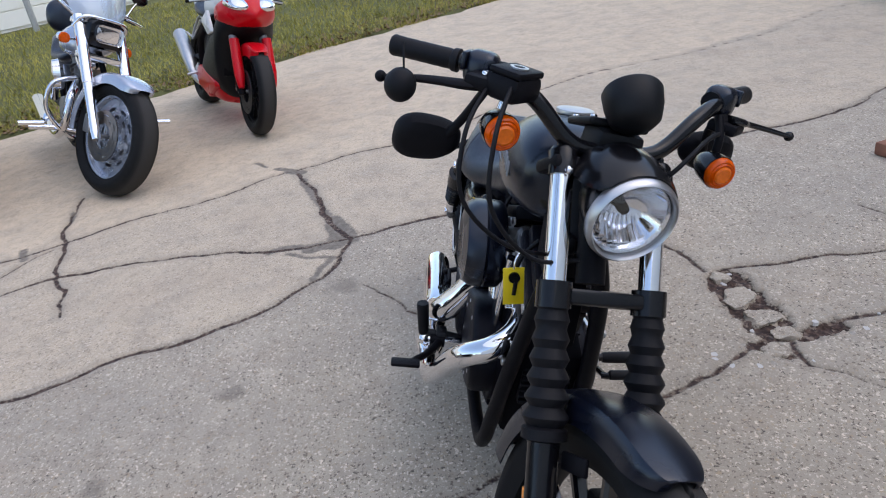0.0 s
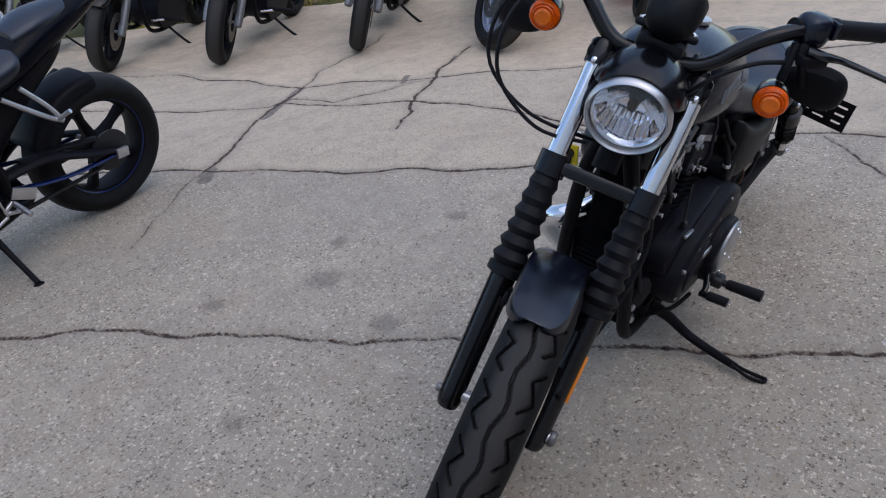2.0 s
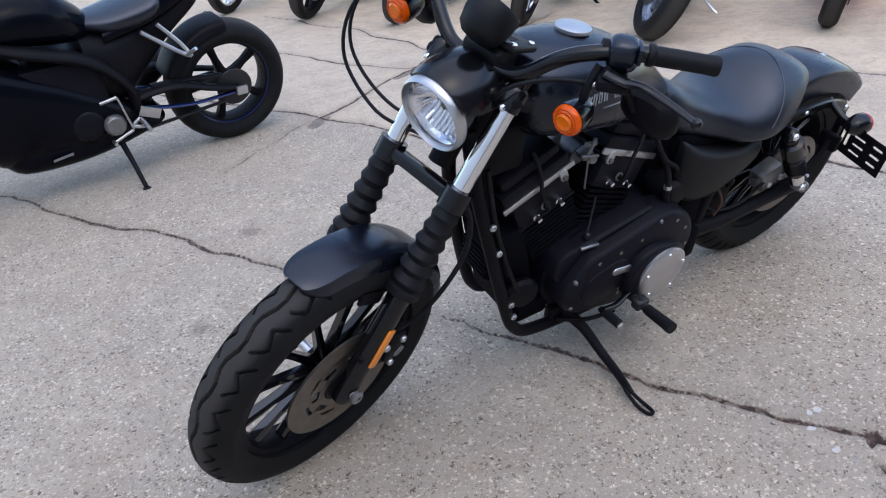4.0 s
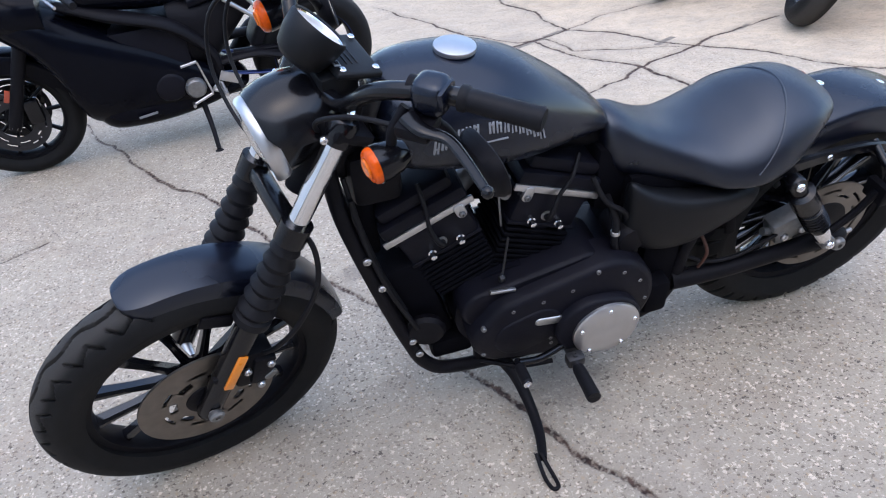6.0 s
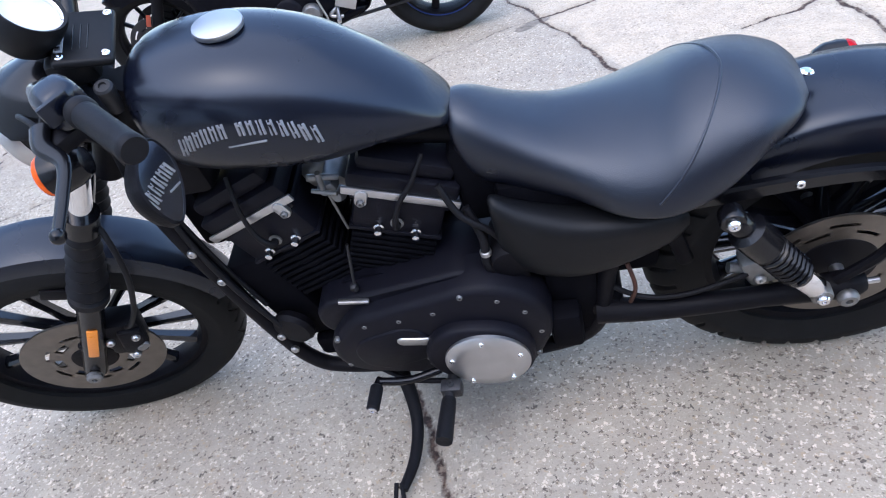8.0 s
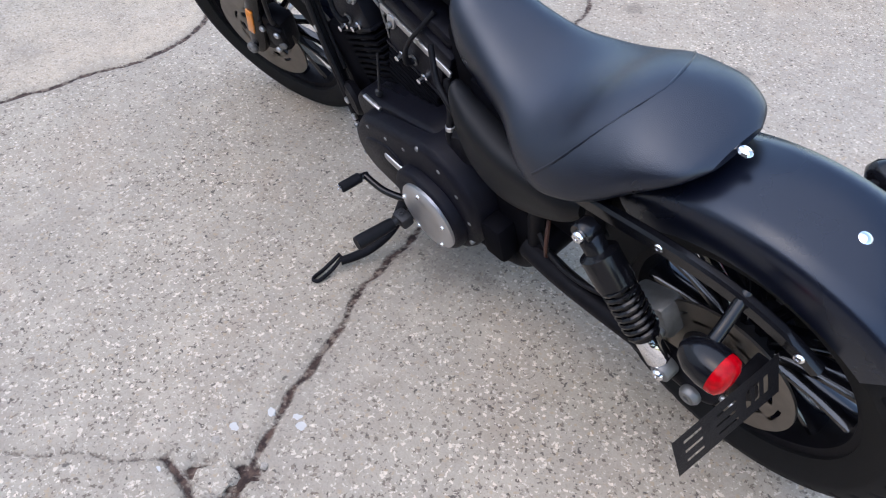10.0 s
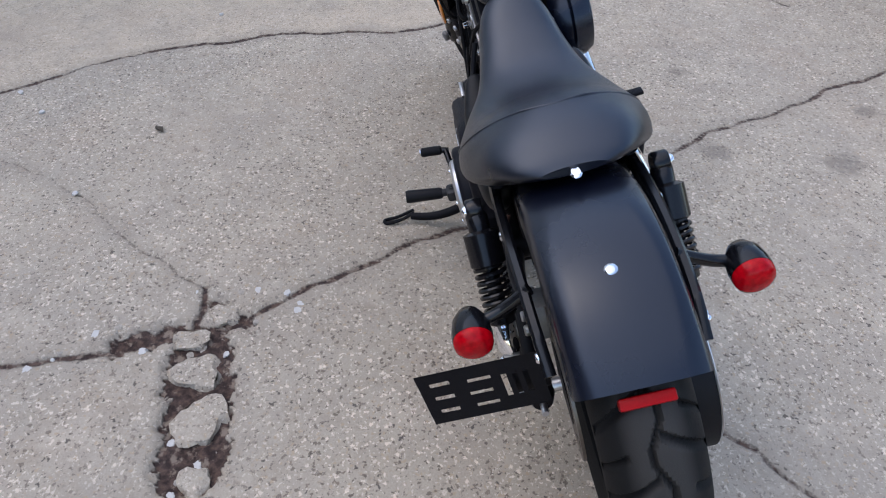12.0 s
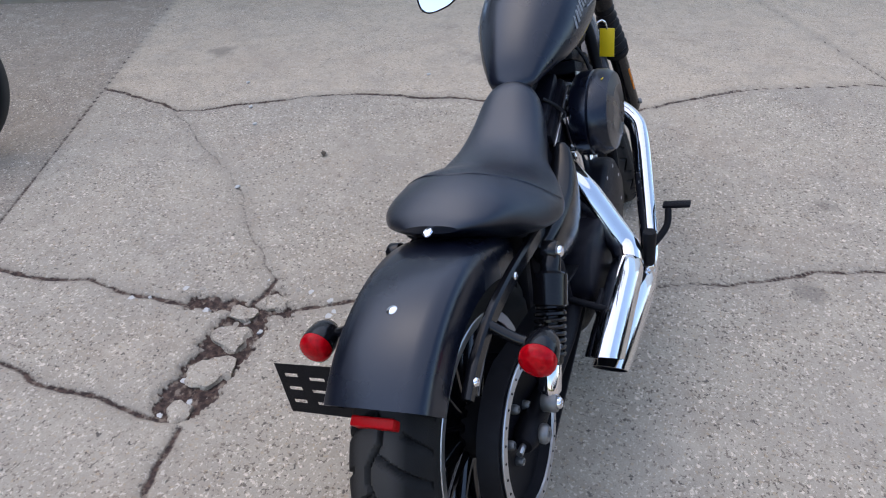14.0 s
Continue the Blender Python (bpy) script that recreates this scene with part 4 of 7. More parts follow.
    part("key", join(lathe([(0.002, -0.002), (0.011, -0.002), (0.011, 0.002), (0.002, 0.002)], (0.367, -0.107, 0.690), (1, 0, 0), 16), box((0.368, -0.103, 0.668), (0.003, 0.008, 0.03), 0.001)), GLOSS, tag, "dark key on the tag")
    part("key_ring", sweep([(0.363, -0.110, 0.706), (0.360, -0.108, 0.725), (0.352, -0.100, 0.735), (0.345, -0.085, 0.730)], 0.0025), CHROME, tag)

    # tank
    tank = p("fuel_tank", body([(0.312, 0, 0.020, 0.890, 0.838, 0.862, 2.0), (0.302, 0, 0.070, 0.930, 0.806, 0.862, 2.1), (0.272, 0, 0.108, 0.951, 0.767, 0.857, 2.3), (0.21, 0, 0.128, 0.957, 0.750, 0.848, 2.35), (0.12, 0, 0.132, 0.949, 0.738, 0.834, 2.35), (0.03, 0, 0.121, 0.920, 0.730, 0.812, 2.3), (-0.05, 0, 0.098, 0.868, 0.740, 0.790, 2.25), (-0.115, 0, 0.070, 0.815, 0.734, 0.771, 2.2), (-0.150, 0, 0.049, 0.776, 0.732, 0.754, 2.1), (-0.162, 0, 0.020, 0.762, 0.736, 0.749, 2.0)], 44, 5), DENIM, label="matte black teardrop fuel tank")
    p("fuel_cap", lathe([(0.033, -0.010), (0.033, 0.010), (0.0375, 0.011), (0.0385, 0.014), (0.0378, 0.019), (0.035, 0.0205), (0.001, 0.0215)], (0.140, 0, 0.941), (-0.10, 0, 1), 48), SATIN, tank, "polished round fuel cap")
    # lettering on the tank's flanks becomes bars
    TS = np.array([(-0.162, 0.020, 0.762, 0.749, 2.0), (-0.115, 0.070, 0.815, 0.771, 2.2), (-0.05, 0.098, 0.868, 0.790, 2.25), (0.03, 0.121, 0.920, 0.812, 2.3), (0.12, 0.132, 0.949, 0.834, 2.35), (0.21, 0.128, 0.957, 0.848, 2.35), (0.272, 0.108, 0.951, 0.857, 2.3), (0.312, 0.02, 0.890, 0.862, 2.0)])

    def tank_side(x, z):
        hw, zt, zm, q = (np.interp(x, TS[:, 0], TS[:, c]) for c in (1, 2, 3, 4))
        k = min(0.99, max(0, (z - zm) / (zt - zm)))
        return hw * (1 - k ** q) ** (1 / q)

    for s in both:
        for k in range(15):
            u = (k - 7) / 7
            if k == 6:
                continue
            x = 0.116 - 0.098 * u
            hgt = 0.021 + 0.008 * abs(u)
            z = 0.838 + 0.028 * (1 - u * u) - 0.012 * u
            y0, y1 = tank_side(x, z - hgt / 2), tank_side(x, z + hgt / 2)
            turn = Matrix.Rotation((tank_side(x - 0.01, z) - tank_side(x + 0.01, z)) / 0.02 * s, 4, "Z") @ Matrix.Rotation(math.atan2(y0 - y1, hgt) * s, 4, "X") @ Matrix.Rotation(radians(12 * u), 4, "Y")
            w0 = 0.0042 + 0.001 * (k % 2)
            bits = [box((x - 0.0032, ((y0 + y1) / 2 + 0.0012) * s, z), (w0 * 0.8, 0.0035, hgt), 0.0006, turn, 1), box((x + 0.0032, ((y0 + y1) / 2 + 0.0012) * s, z), (w0 * 0.8, 0.0035, hgt), 0.0006, turn, 1)]
            bits.append(box((x, ((y0 + y1) / 2 + 0.0012) * s, z + (0.3 if k % 3 else -0.2) * hgt), (0.006, 0.0033, 0.003), 0.0005, turn, 1))
            p("letter_bar", join(*bits), GREYBAR, tank)
        p("letter_bar", box((0.116, tank_side(0.116, 0.842) * s, 0.840), (0.060, 0.003, 0.003), 0.0005, Matrix.Rotation(radians(4 * s), 4, "X"), 1), GREYBAR, tank)
    # seat
    prof = [(-0.148, 0, 0.0304, 0.752, 0.665, 0.717, 2.0), (-0.158, 0, 0.0564, 0.764, 0.63, 0.71, 2.2), (-0.19, 0, 0.0739, 0.757, 0.61, 0.676, 2.4), (-0.25, 0, 0.0868, 0.722, 0.592, 0.65, 2.5), (-0.32, 0, 0.1064, 0.692, 0.578, 0.629, 2.6), (-0.39, 0, 0.146, 0.686, 0.566, 0.606, 2.25), (-0.45, 0, 0.164, 0.702, 0.564, 0.604, 2.1), (-0.50, 0, 0.163, 0.729, 0.574, 0.614, 2.0), (-0.55, 0, 0.150, 0.742, 0.596, 0.634, 1.95), (-0.605, 0, 0.124, 0.735, 0.636, 0.672, 2.1), (-0.652, 0, 0.090, 0.717, 0.670, 0.690, 2.1), (-0.674, 0, 0.050, 0.703, 0.687, 0.694, 2.0)]
    seat = p("seat", body(prof, 48, 6), VINYL, label="black vinyl solo seat")
    S = np.array(prof)[::-1]

    def on_seat(x, a):
        hw, zt, zm, q = (np.interp(x, S[:, 0], S[:, c]) for c in (2, 3, 5, 6))
        return Vector((x, hw * math.copysign(abs(math.cos(a)) ** (2 / q), math.cos(a)), zm + (zt - zm) * abs(math.sin(a)) ** (2 / q)))

    p("seat_seam", sweep([on_seat(-0.560 + 0.11 * abs(k - 8) ** 1.7 / 8 ** 1.7, radians(12 + 156 * k / 16)) for k in range(17)], 0.0024, 8), VINYL, seat)
    p("seat_tab", moved(lathe([(0.001, -0.002), (0.011, -0.002), (0.012, 0.001), (0.009, 0.0035), (0.001, 0.004)], (0, 0, 0), (0, 0, 1), 20), Matrix.Translation((-0.684, 0, 0.696)) @ Matrix.Rotation(radians(-12), 4, "Y") @ Matrix.Diagonal((0.95, 0.75, 1, 1))), CHROME, seat)

    # rear wheel
    rc = Vector((-0.755, 0, 0.324))
    rw = p("rear_wheel", cast_rim(rc, 0.212, 0.052, 0.055), POWDER, label="black cast rear wheel")
    for k in range(13):
        p("spoke", spoke(rc, 0.212, 0.052, 0.055, 2 * math.pi * k / 13), SPOKE, rw)
    p("tyre", tyre(rc, 0.324, 0.071, 0.212, True, pitches=17), RUBBER, rw, "wide black rear tyre with zigzag tread")
    p("polished_lip", lathe([(0.196, -0.054), (0.212, -0.056), (0.217, -0.052), (0.212, -0.048), (0.198, -0.048)], rc, (0, 1, 0), 64, closed=True), SATIN, rw, "silver machined rim edge")
    p("brake_disc", disc(rc + Vector((0, 0.082, 0)), 0.132, 0.062), STEEL, rw, "slotted steel brake disc")
    p("disc_carrier", lathe([(0.03, -0.004), (0.070, -0.004), (0.073, 0), (0.070, 0.004), (0.03, 0.006)], rc + Vector((0, 0.082, 0)), (0, 1, 0), 40), POWDER, rw)
    pul = p("drive_pulley", lathe([(0.04, -0.018), (0.140, -0.018), (0.144, -0.014), (0.144, 0.026), (0.128, 0.026), (0.120, 0.006), (0.075, 0.000), (0.04, 0.000)], rc - Vector((0, 0.104, 0)), (0, -1, 0), 64), POWDER, rw, "black belt pulley")
    p("pulley_ring", lathe([(0.126, 0), (0.1445, 0), (0.1455, 0.002), (0.1440, 0.004), (0.127, 0.004)], rc - Vector((0, 0.129, 0)), (0, -1, 0), 72, closed=True), SATIN, pul, "silver ring on the drive pulley")
    for k in range(30):
        a = k * math.pi / 15
        p("rivet", bolt(rc + Vector((0.136 * math.cos(a), -0.132, 0.136 * math.sin(a))), (0, -1, 0), 0.0026, 0.002), POWDER, pul)
    for k in range(5):
        a = radians(18 + 72 * k)
        p("pulley_bolt", bolt(rc + Vector((0.052 * math.cos(a), -0.106, 0.052 * math.sin(a))), (0, -1, 0), 0.009, 0.012), DULL, pul)
    p("axle", rod(rc + Vector((0, -0.150, 0)), rc + Vector((0, 0.150, 0)), 0.012), SATIN, rw)
    for s in both:
        p("axle_nut", bolt(rc + Vector((0, 0.150 * s, 0)), (0, s, 0), 0.018, 0.014), DULL, rw)
    wrap = [rc + Vector((0.1475 * math.cos(a), 0, 0.1475 * math.sin(a))) for a in np.linspace(radians(86), radians(274), 25)]
    wrap = [Vector((-0.30, 0, 0.375))] + wrap + [Vector((-0.30, 0, 0.262))]
    runs = []
    for k, q in enumerate(wrap):
        t = (wrap[min(k + 1, len(wrap) - 1)] - wrap[max(k - 1, 0)]).normalized()
        n_ = Vector((-t.z, 0, t.x)) * 0.003
        runs.append([q + n_ + Vector((0, y, 0)) for y in (-0.126, -0.088)] + [q - n_ + Vector((0, y, 0)) for y in (-0.088, -0.126)])
    p("drive_belt", loft(runs), SOFT, label="black toothed drive belt")
    for s in both:
        p("swingarm", sweep([(-0.34, 0.105 * s, 0.295), (-0.45, 0.118 * s, 0.300), (-0.62, 0.124 * s, 0.312), (-0.755, 0.126 * s, 0.324), (-0.79, 0.126 * s, 0.326)], [0.026, 0.022, 0.020, 0.026, 0.016], 12, 5), POWDER)
        p("axle_adjuster", rod((-0.785, 0.126 * s, 0.326), (-0.812, 0.126 * s, 0.328), 0.006), SATIN)
    rcal = p("rear_brake_caliper", join(box((-0.635, 0.092, 0.375), (0.085, 0.055, 0.07), 0.013, Matrix.Rotation(radians(20), 4, "Y")), rod((-0.60, 0.10, 0.365), (-0.57, 0.10, 0.375), 0.010)), DULL, label="grey rear brake caliper")
    for k in range(2):
        p("caliper_bolt", bolt((-0.62 - 0.045 * k, 0.12, 0.36 + 0.012 * k), (0, 1, 0), 0.010, 0.007), SATIN, rcal)
    p("rear_brake_line", sweep([(-0.60, 0.115, 0.37), (-0.50, 0.125, 0.345), (-0.42, 0.120, 0.345), (-0.36, 0.10, 0.37)], 0.005), SOFT)
    p("swingarm_wire", sweep([(-0.40, 0.118, 0.33), (-0.41, 0.122, 0.38), (-0.40, 0.10, 0.42)], 0.004), mat("orange_wire", (0.06, 0.02, 0.012), 0.5))
    # shock absorbers
    for s in both:
        a, b = Vector((-0.553, 0.158 * s, 0.574)), Vector((-0.707, 0.158 * s, 0.354))
        d = (b - a).normalized()
        L = (b - a).length
        sh = p("shock_absorber", lathe([(0.012, 0.0), (0.019, 0.01), (0.019, 0.035), (0.031, 0.040), (0.031, 0.095), (0.026, 0.100), (0.014, 0.105), (0.014, L - 0.085), (0.024, L - 0.083), (0.024, L - 0.07), (0.012, L - 0.06)], a, d, 24), GLOSS, label="black rear shock absorber with coil spring")
        p("lower_body", lathe([(0.018, L - 0.080), (0.0205, L - 0.075), (0.0205, L - 0.022), (0.014, L - 0.012)], a, d, 24), CHROME, sh)
        u, v = d.orthogonal().normalized(), None
        v = d.cross(u)
        coil = [a + d * (0.098 + (L - 0.178) * k / 96) + (u * math.cos(k * 2 * math.pi / 13) + v * math.sin(k * 2 * math.pi / 13)) * 0.0255 for k in range(97)]
        p("coil_spring", sweep(coil, 0.0042, 6, 1), GLOSS, sh)
        for q, r in ((a, 0.020), (b, 0.018)):
            p("mounting_eye", lathe([(r * 0.9, -0.014), (r, -0.011), (r, 0.011), (r * 0.9, 0.014)], q, (0, 1, 0), 20), GLOSS if q == a else DULL, sh)
            p("mounting_bolt", bolt(q + Vector((0, 0.014 * s, 0)), (0, s, 0), 0.011, 0.008), CHROME, sh)
    # rear mudguard, struts, indicators, plate bracket
    guard = p("rear_mudguard", arc_guard(rc, 0.350, 0.089, 0.075, 52, 131.5), DENIM, label="matte black bobbed rear mudguard")
    for x, z, nrm in ((-0.853, 0.6595, (-0.28, 0, 0.96)),):
        p("guard_bolt", lathe([(0.010, -0.003), (0.0105, 0.001), (0.008, 0.004), (0.001, 0.0055)], (x, 0, z), nrm, 20), CHROME, guard)
    p("rear_reflector", box((-0.982, 0.0, 0.553), (0.016, 0.072, 0.026), 0.003, Matrix.Rotation(radians(-35), 4, "Y")), REDREF, guard, "red rectangular rear reflector")
    for s in both:
        p("guard_strut", strap([(-0.46, 0.114 * s, 0.570), (-0.55, 0.118 * s, 0.582), (-0.66, 0.117 * s, 0.590), (-0.76, 0.114 * s, 0.585), (-0.84, 0.111 * s, 0.562), (-0.895, 0.107 * s, 0.528)], [0.030, 0.032, 0.030, 0.028, 0.026, 0.018], 0.017), GLOSS, label="black mudguard strut")
        for x, z in ((-0.656, 0.590), (-0.872, 0.545)):
            p("strut_bolt", bolt((x, (0.122 if x > -0.7 else 0.115) * s, z), (0, s, 0), 0.008, 0.006), CHROME)
        ind = Vector((-0.815, 0.201 * s, 0.551))
        sig = p("rear_indicator", lathe([(0.004, 0.056), (0.017, 0.049), (0.027, 0.032), (0.0305, 0.010), (0.030, -0.002), (0.022, -0.002)], ind, (1, 0, 0.06), 28), GLOSS, label="red rear indicator in a black bullet shell")
        p("lens", lathe([(0.029, 0.004), (0.0298, -0.008), (0.027, -0.016), (0.018, -0.022), (0.001, -0.024)], ind, (1, 0, 0.06), 28), REDLENS, sig, "red domed lens")
        p("stalk", sweep([ind + Vector((0.026, 0, 0.0)), ind + Vector((0.030, -0.045 * s, 0.010)), Vector((-0.782, 0.105 * s, 0.590))], 0.0095), GLOSS, sig)
    # side-mounted number plate bracket, slotted
    bmx = bmesh.new()
    slots = [(0.018, 0.020, 0.030, 0.007), (0.018, 0.048, 0.030, 0.007), (0.018, 0.076, 0.030, 0.007), (0.075, 0.026, 0.035, 0.006), (0.072, 0.052, 0.035, 0.006), (0.075, 0.078, 0.035, 0.006), (0.125, 0.030, 0.008, 0.045), (0.141, 0.030, 0.008, 0.045), (0.157, 0.030, 0.008, 0.045)]
    us = sorted({0.0, 0.185} | {u for a, _, w_, _ in slots for u in (a, a + w_)})
    vs = sorted({0.0, 0.105} | {v for _, b_, _, h_ in slots for v in (b_, b_ + h_)})
    grid = {(a, b): bmx.verts.new((0, -u, -v)) for a, u in enumerate(us) for b, v in enumerate(vs)}
    for a, (u0, u1) in enumerate(zip(us, us[1:])):
        for b, (v0, v1) in enumerate(zip(vs, vs[1:])):
            um, vm = (u0 + u1) / 2, (v0 + v1) / 2
            if not any(q < um < q + w_ and b_ < vm < b_ + h_ for q, b_, w_, h_ in slots):
                bmx.faces.new((grid[a, b], grid[a + 1, b], grid[a + 1, b + 1], grid[a, b + 1]))
    bmesh.ops.solidify(bmx, geom=bmx.faces[:], thickness=0.003)
    plate_m = Matrix.Translation((-0.830, 0.302, 0.515)) @ Matrix.Rotation(radians(-6), 4, "Z") @ Matrix.Rotation(radians(7), 4, "Y") @ Matrix.Rotation(radians(-5), 4, "X")
    pb = p("plate_bracket", moved(bmx, plate_m), POWDER, label="black slotted number plate bracket")
    p("bracket_arm", join(sweep([(-0.82, 0.14, 0.46), (-0.79, 0.135, 0.40), (-0.74, 0.130, 0.345)], 0.010, 8), box((-0.826, 0.135, 0.455), (0.02, 0.06, 0.05), 0.004)), POWDER, pb)

    # engine
    def along(base, ang, d):
        return Vector((base[0] + math.sin(radians(ang)) * d, 0, base[1] + math.cos(radians(ang)) * d))

    p("crankcase", join(hull_plate([(0.06, 0.33, 0.13), (-0.18, 0.32, 0.105)], 0.085, -0.085), box((-0.02, 0, 0.235), (0.34, 0.17, 0.06), 0.02), hull_plate([(0.13, 0.385, 0.055), (-0.10, 0.42, 0.06)], 0.0, 0.128, bevel=0.012)), CASTBLACK, label="black engine crankcase")
    for ang in (22.5, -22.5):
        m = Matrix.Rotation(radians(ang), 4, "Y")
        o = (0.091, 0.297)
        turn = m.to_3x3()
        inner = -1 if ang > 0 else 1  # towards the intake
        fins = [box(along(o, ang, 0.150 + 0.0145 * k), (0.154 - 0.001 * abs(k - 5), 0.142, 0.0095), 0.0025, m, 1) for k in range(8)]
        cyl = p("cylinder", lathe([(0.062, 0.09), (0.066, 0.10), (0.066, 0.31)], along(o, ang, 0), along(o, ang, 1) - along(o, ang, 0), 28), CASTBLACK, label="black finned engine cylinder")
        for f in fins:
            p("fin", f, FINBLACK, cyl)
        p("cylinder_head", join(box(along(o, ang, 0.305), (0.158, 0.138, 0.090), 0.010, m), box(along(o, ang, 0.270), (0.164, 0.144, 0.009), 0.003, m), box(along(o, ang, 0.342), (0.172, 0.130, 0.014), 0.004, m)), CASTBLACK, cyl)
        p("rocker_cover", join(box(along(o, ang, 0.378), (0.190, 0.134, 0.034), 0.008, m), box(along(o, ang, 0.412), (0.165, 0.116, 0.034), 0.012, m)), CASTBLACK, cyl, "black rocker cover")
        for s in both:
            q = along(o, ang, 0.358)
            tab = along(o, ang, 0.338) + turn @ Vector((0.066 * inner, 0.067 * s, 0))
            strip = p("silver_strip", join(box(q + Vector((0, 0.0680 * s, 0)), (0.202, 0.006, 0.0165), 0.002, m), hull_plate([(tab.x, tab.z, 0.011), (tab.x + math.sin(radians(ang)) * 0.015, tab.z + math.cos(radians(ang)) * 0.015, 0.011)], 0.060 * s, 0.074 * s, bevel=0.002)), SATIN, cyl, "silver machined strip")
            p("strip_bolt", bolt(tab + Vector((0, 0.007 * s, 0)), (0, s, 0), 0.007, 0.006), DULL, strip)
            for k in (-1, 1):
                p("chrome_bolt", lathe([(0.0095, 0.0), (0.0095, 0.006), (0.0065, 0.008), (0.0065, 0.020), (0.0045, 0.0215), (0.001, 0.0216)], along(o, ang, 0.281) + turn @ Vector((0.033 * k - 0.003, 0.068 * s, 0)), (0, s, 0), 14), CHROME, cyl)
            plug = along(o, ang, 0.297) + turn @ Vector((0, 0.069 * s, 0))
            p("plug_ring", lathe([(0.0085, 0.0), (0.0120, 0.001), (0.0120, 0.004), (0.0085, 0.005)], plug, (0, s, 0), 20), DULL, cyl)
            p("spark_plug_cap", sweep([plug, plug + turn @ Vector((0.0, 0.016 * s, 0.004)), along(o, ang, 0.325) + turn @ Vector((0.004, 0.089 * s, 0)), along(o, ang, 0.358) + turn @ Vector((0.002, 0.082 * s, 0)), along(o, ang, 0.40) + turn @ Vector((-0.012, 0.072 * s, 0)), along(o, ang, 0.44) + turn @ Vector((-0.022, 0.045 * s, 0))], [0.008, 0.007, 0.0055, 0.0045, 0.0045, 0.0045]), SOFT, cyl)
    p("intake", join(lathe([(0.024, 0.02), (0.026, 0.0), (0.026, -0.12)], (0.075, 0, 0.635), (0, 1, 0), 20), sweep([(0.14, -0.03, 0.62), (0.085, -0.05, 0.64), (0.03, -0.03, 0.625)], 0.024, 14)), DULL, label="dull metal intake between the cylinders")
    p("choke_linkage", moved(join(box((0.055, 0.075, 0.655), (0.034, 0.030, 0.022), 0.006, Matrix.Rotation(radians(20), 4, "Y")), lathe([(0.012, -0.012), (0.014, 0), (0.010, 0.010), (0.004, 0.011)], (0.040, 0.085, 0.640), (0.3, 1, 0.2), 16), rod((0.03, 0.08, 0.675), (0.075, 0.095, 0.695), 0.006), rod((0.06, 0.09, 0.66), (0.052, 0.098, 0.705), 0.005), rod((0.08, 0.09, 0.66), (0.035, 0.100, 0.655), 0.004), rod((0.055, 0.09, 0.645), (0.050, 0.092, 0.56), 0.0025)), Matrix.Translation((0.022, -0.035, 0.0))), DULL, label="dull cast bracket with linkage")
    # left primary cover with its screws
    prim = p("primary_cover", join(hull_plate([(-0.132, 0.348, 0.128), (-0.13, 0.300, 0.110), (0.06, 0.340, 0.090), (0.100, 0.318, 0.074)], 0.080, 0.166, bevel=0.018), hull_plate([(-0.13, 0.300, 0.090), (-0.10, 0.31, 0.085)], 0.165, 0.192, bevel=0.010), hull_plate([(0.07, 0.32, 0.055), (0.02, 0.335, 0.055)], 0.165, 0.171, bevel=0.005)), CASTBLACK, label="matte black primary cover")
    derby = p("derby_cover", lathe([(0.080, 0), (0.080, 0.006), (0.075, 0.011), (0.05, 0.0135), (0.001, 0.014)], (-0.13, 0.192, 0.302), (0, 1, 0), 56), SATIN, prim, "round satin silver clutch cover")
    for k in range(5):
        a = radians(90 + 72 * k)
        p("cover_screw", bolt((-0.13 + 0.067 * math.cos(a), 0.2035, 0.302 + 0.067 * math.sin(a)), (0, 1, 0), 0.0055, 0.004), CHROME, derby)
    p("inspection_cover", hull_plate([(-0.022, 0.349, 0.011), (0.022, 0.356, 0.011)], 0.160, 0.174, bevel=0.003), SATIN, prim, "small oval silver cover")
    for x, z in ((0.148, 0.370), (0.082, 0.406), (0.014, 0.412), (-0.053, 0.424), (-0.110, 0.460), (-0.172, 0.440), (-0.215, 0.400), (-0.236, 0.335), (0.150, 0.285), (-0.010, 0.280), (-0.012, 0.262), (-0.222, 0.262)):
        p("case_screw", bolt((x, 0.159, z), (0, 1, 0), 0.0060, 0.008), DULL, prim)
    p("case_strip", box((0.094, 0.131, 0.443), (0.058, 0.010, 0.008), 0.002, Matrix.Rotation(radians(-9), 4, "Y")), SATIN, prim)
    p("throttle_link", join(rod((0.070, 0.095, 0.560), (0.088, 0.110, 0.462), 0.0028), lathe([(0.007, -0.006), (0.009, 0), (0.006, 0.010), (0.002, 0.012)], (0.089, 0.111, 0.458), (0, 0.3, 1), 14)), DARKCAST, label="thin metal link rod down the engine")
    p("starter_motor", join(lathe([(0.030, 0), (0.038, 0.006), (0.038, 0.085), (0.030, 0.095), (0.001, 0.097)], (-0.205, 0.03, 0.485), (0, 1, 0), 28), box((-0.205, 0.09, 0.445), (0.06, 0.05, 0.05), 0.012)), POWDER, label="black starter housing")
    p("oil_hose", sweep([(-0.150, 0.085, 0.60), (-0.168, 0.105, 0.54), (-0.165, 0.118, 0.485), (-0.190, 0.110, 0.445)], 0.008, 10), SOFT)
    p("oil_hose", sweep([(-0.115, 0.080, 0.655), (-0.140, 0.100, 0.600), (-0.182, 0.110, 0.565), (-0.200, 0.100, 0.52)], 0.006, 10), SOFT)
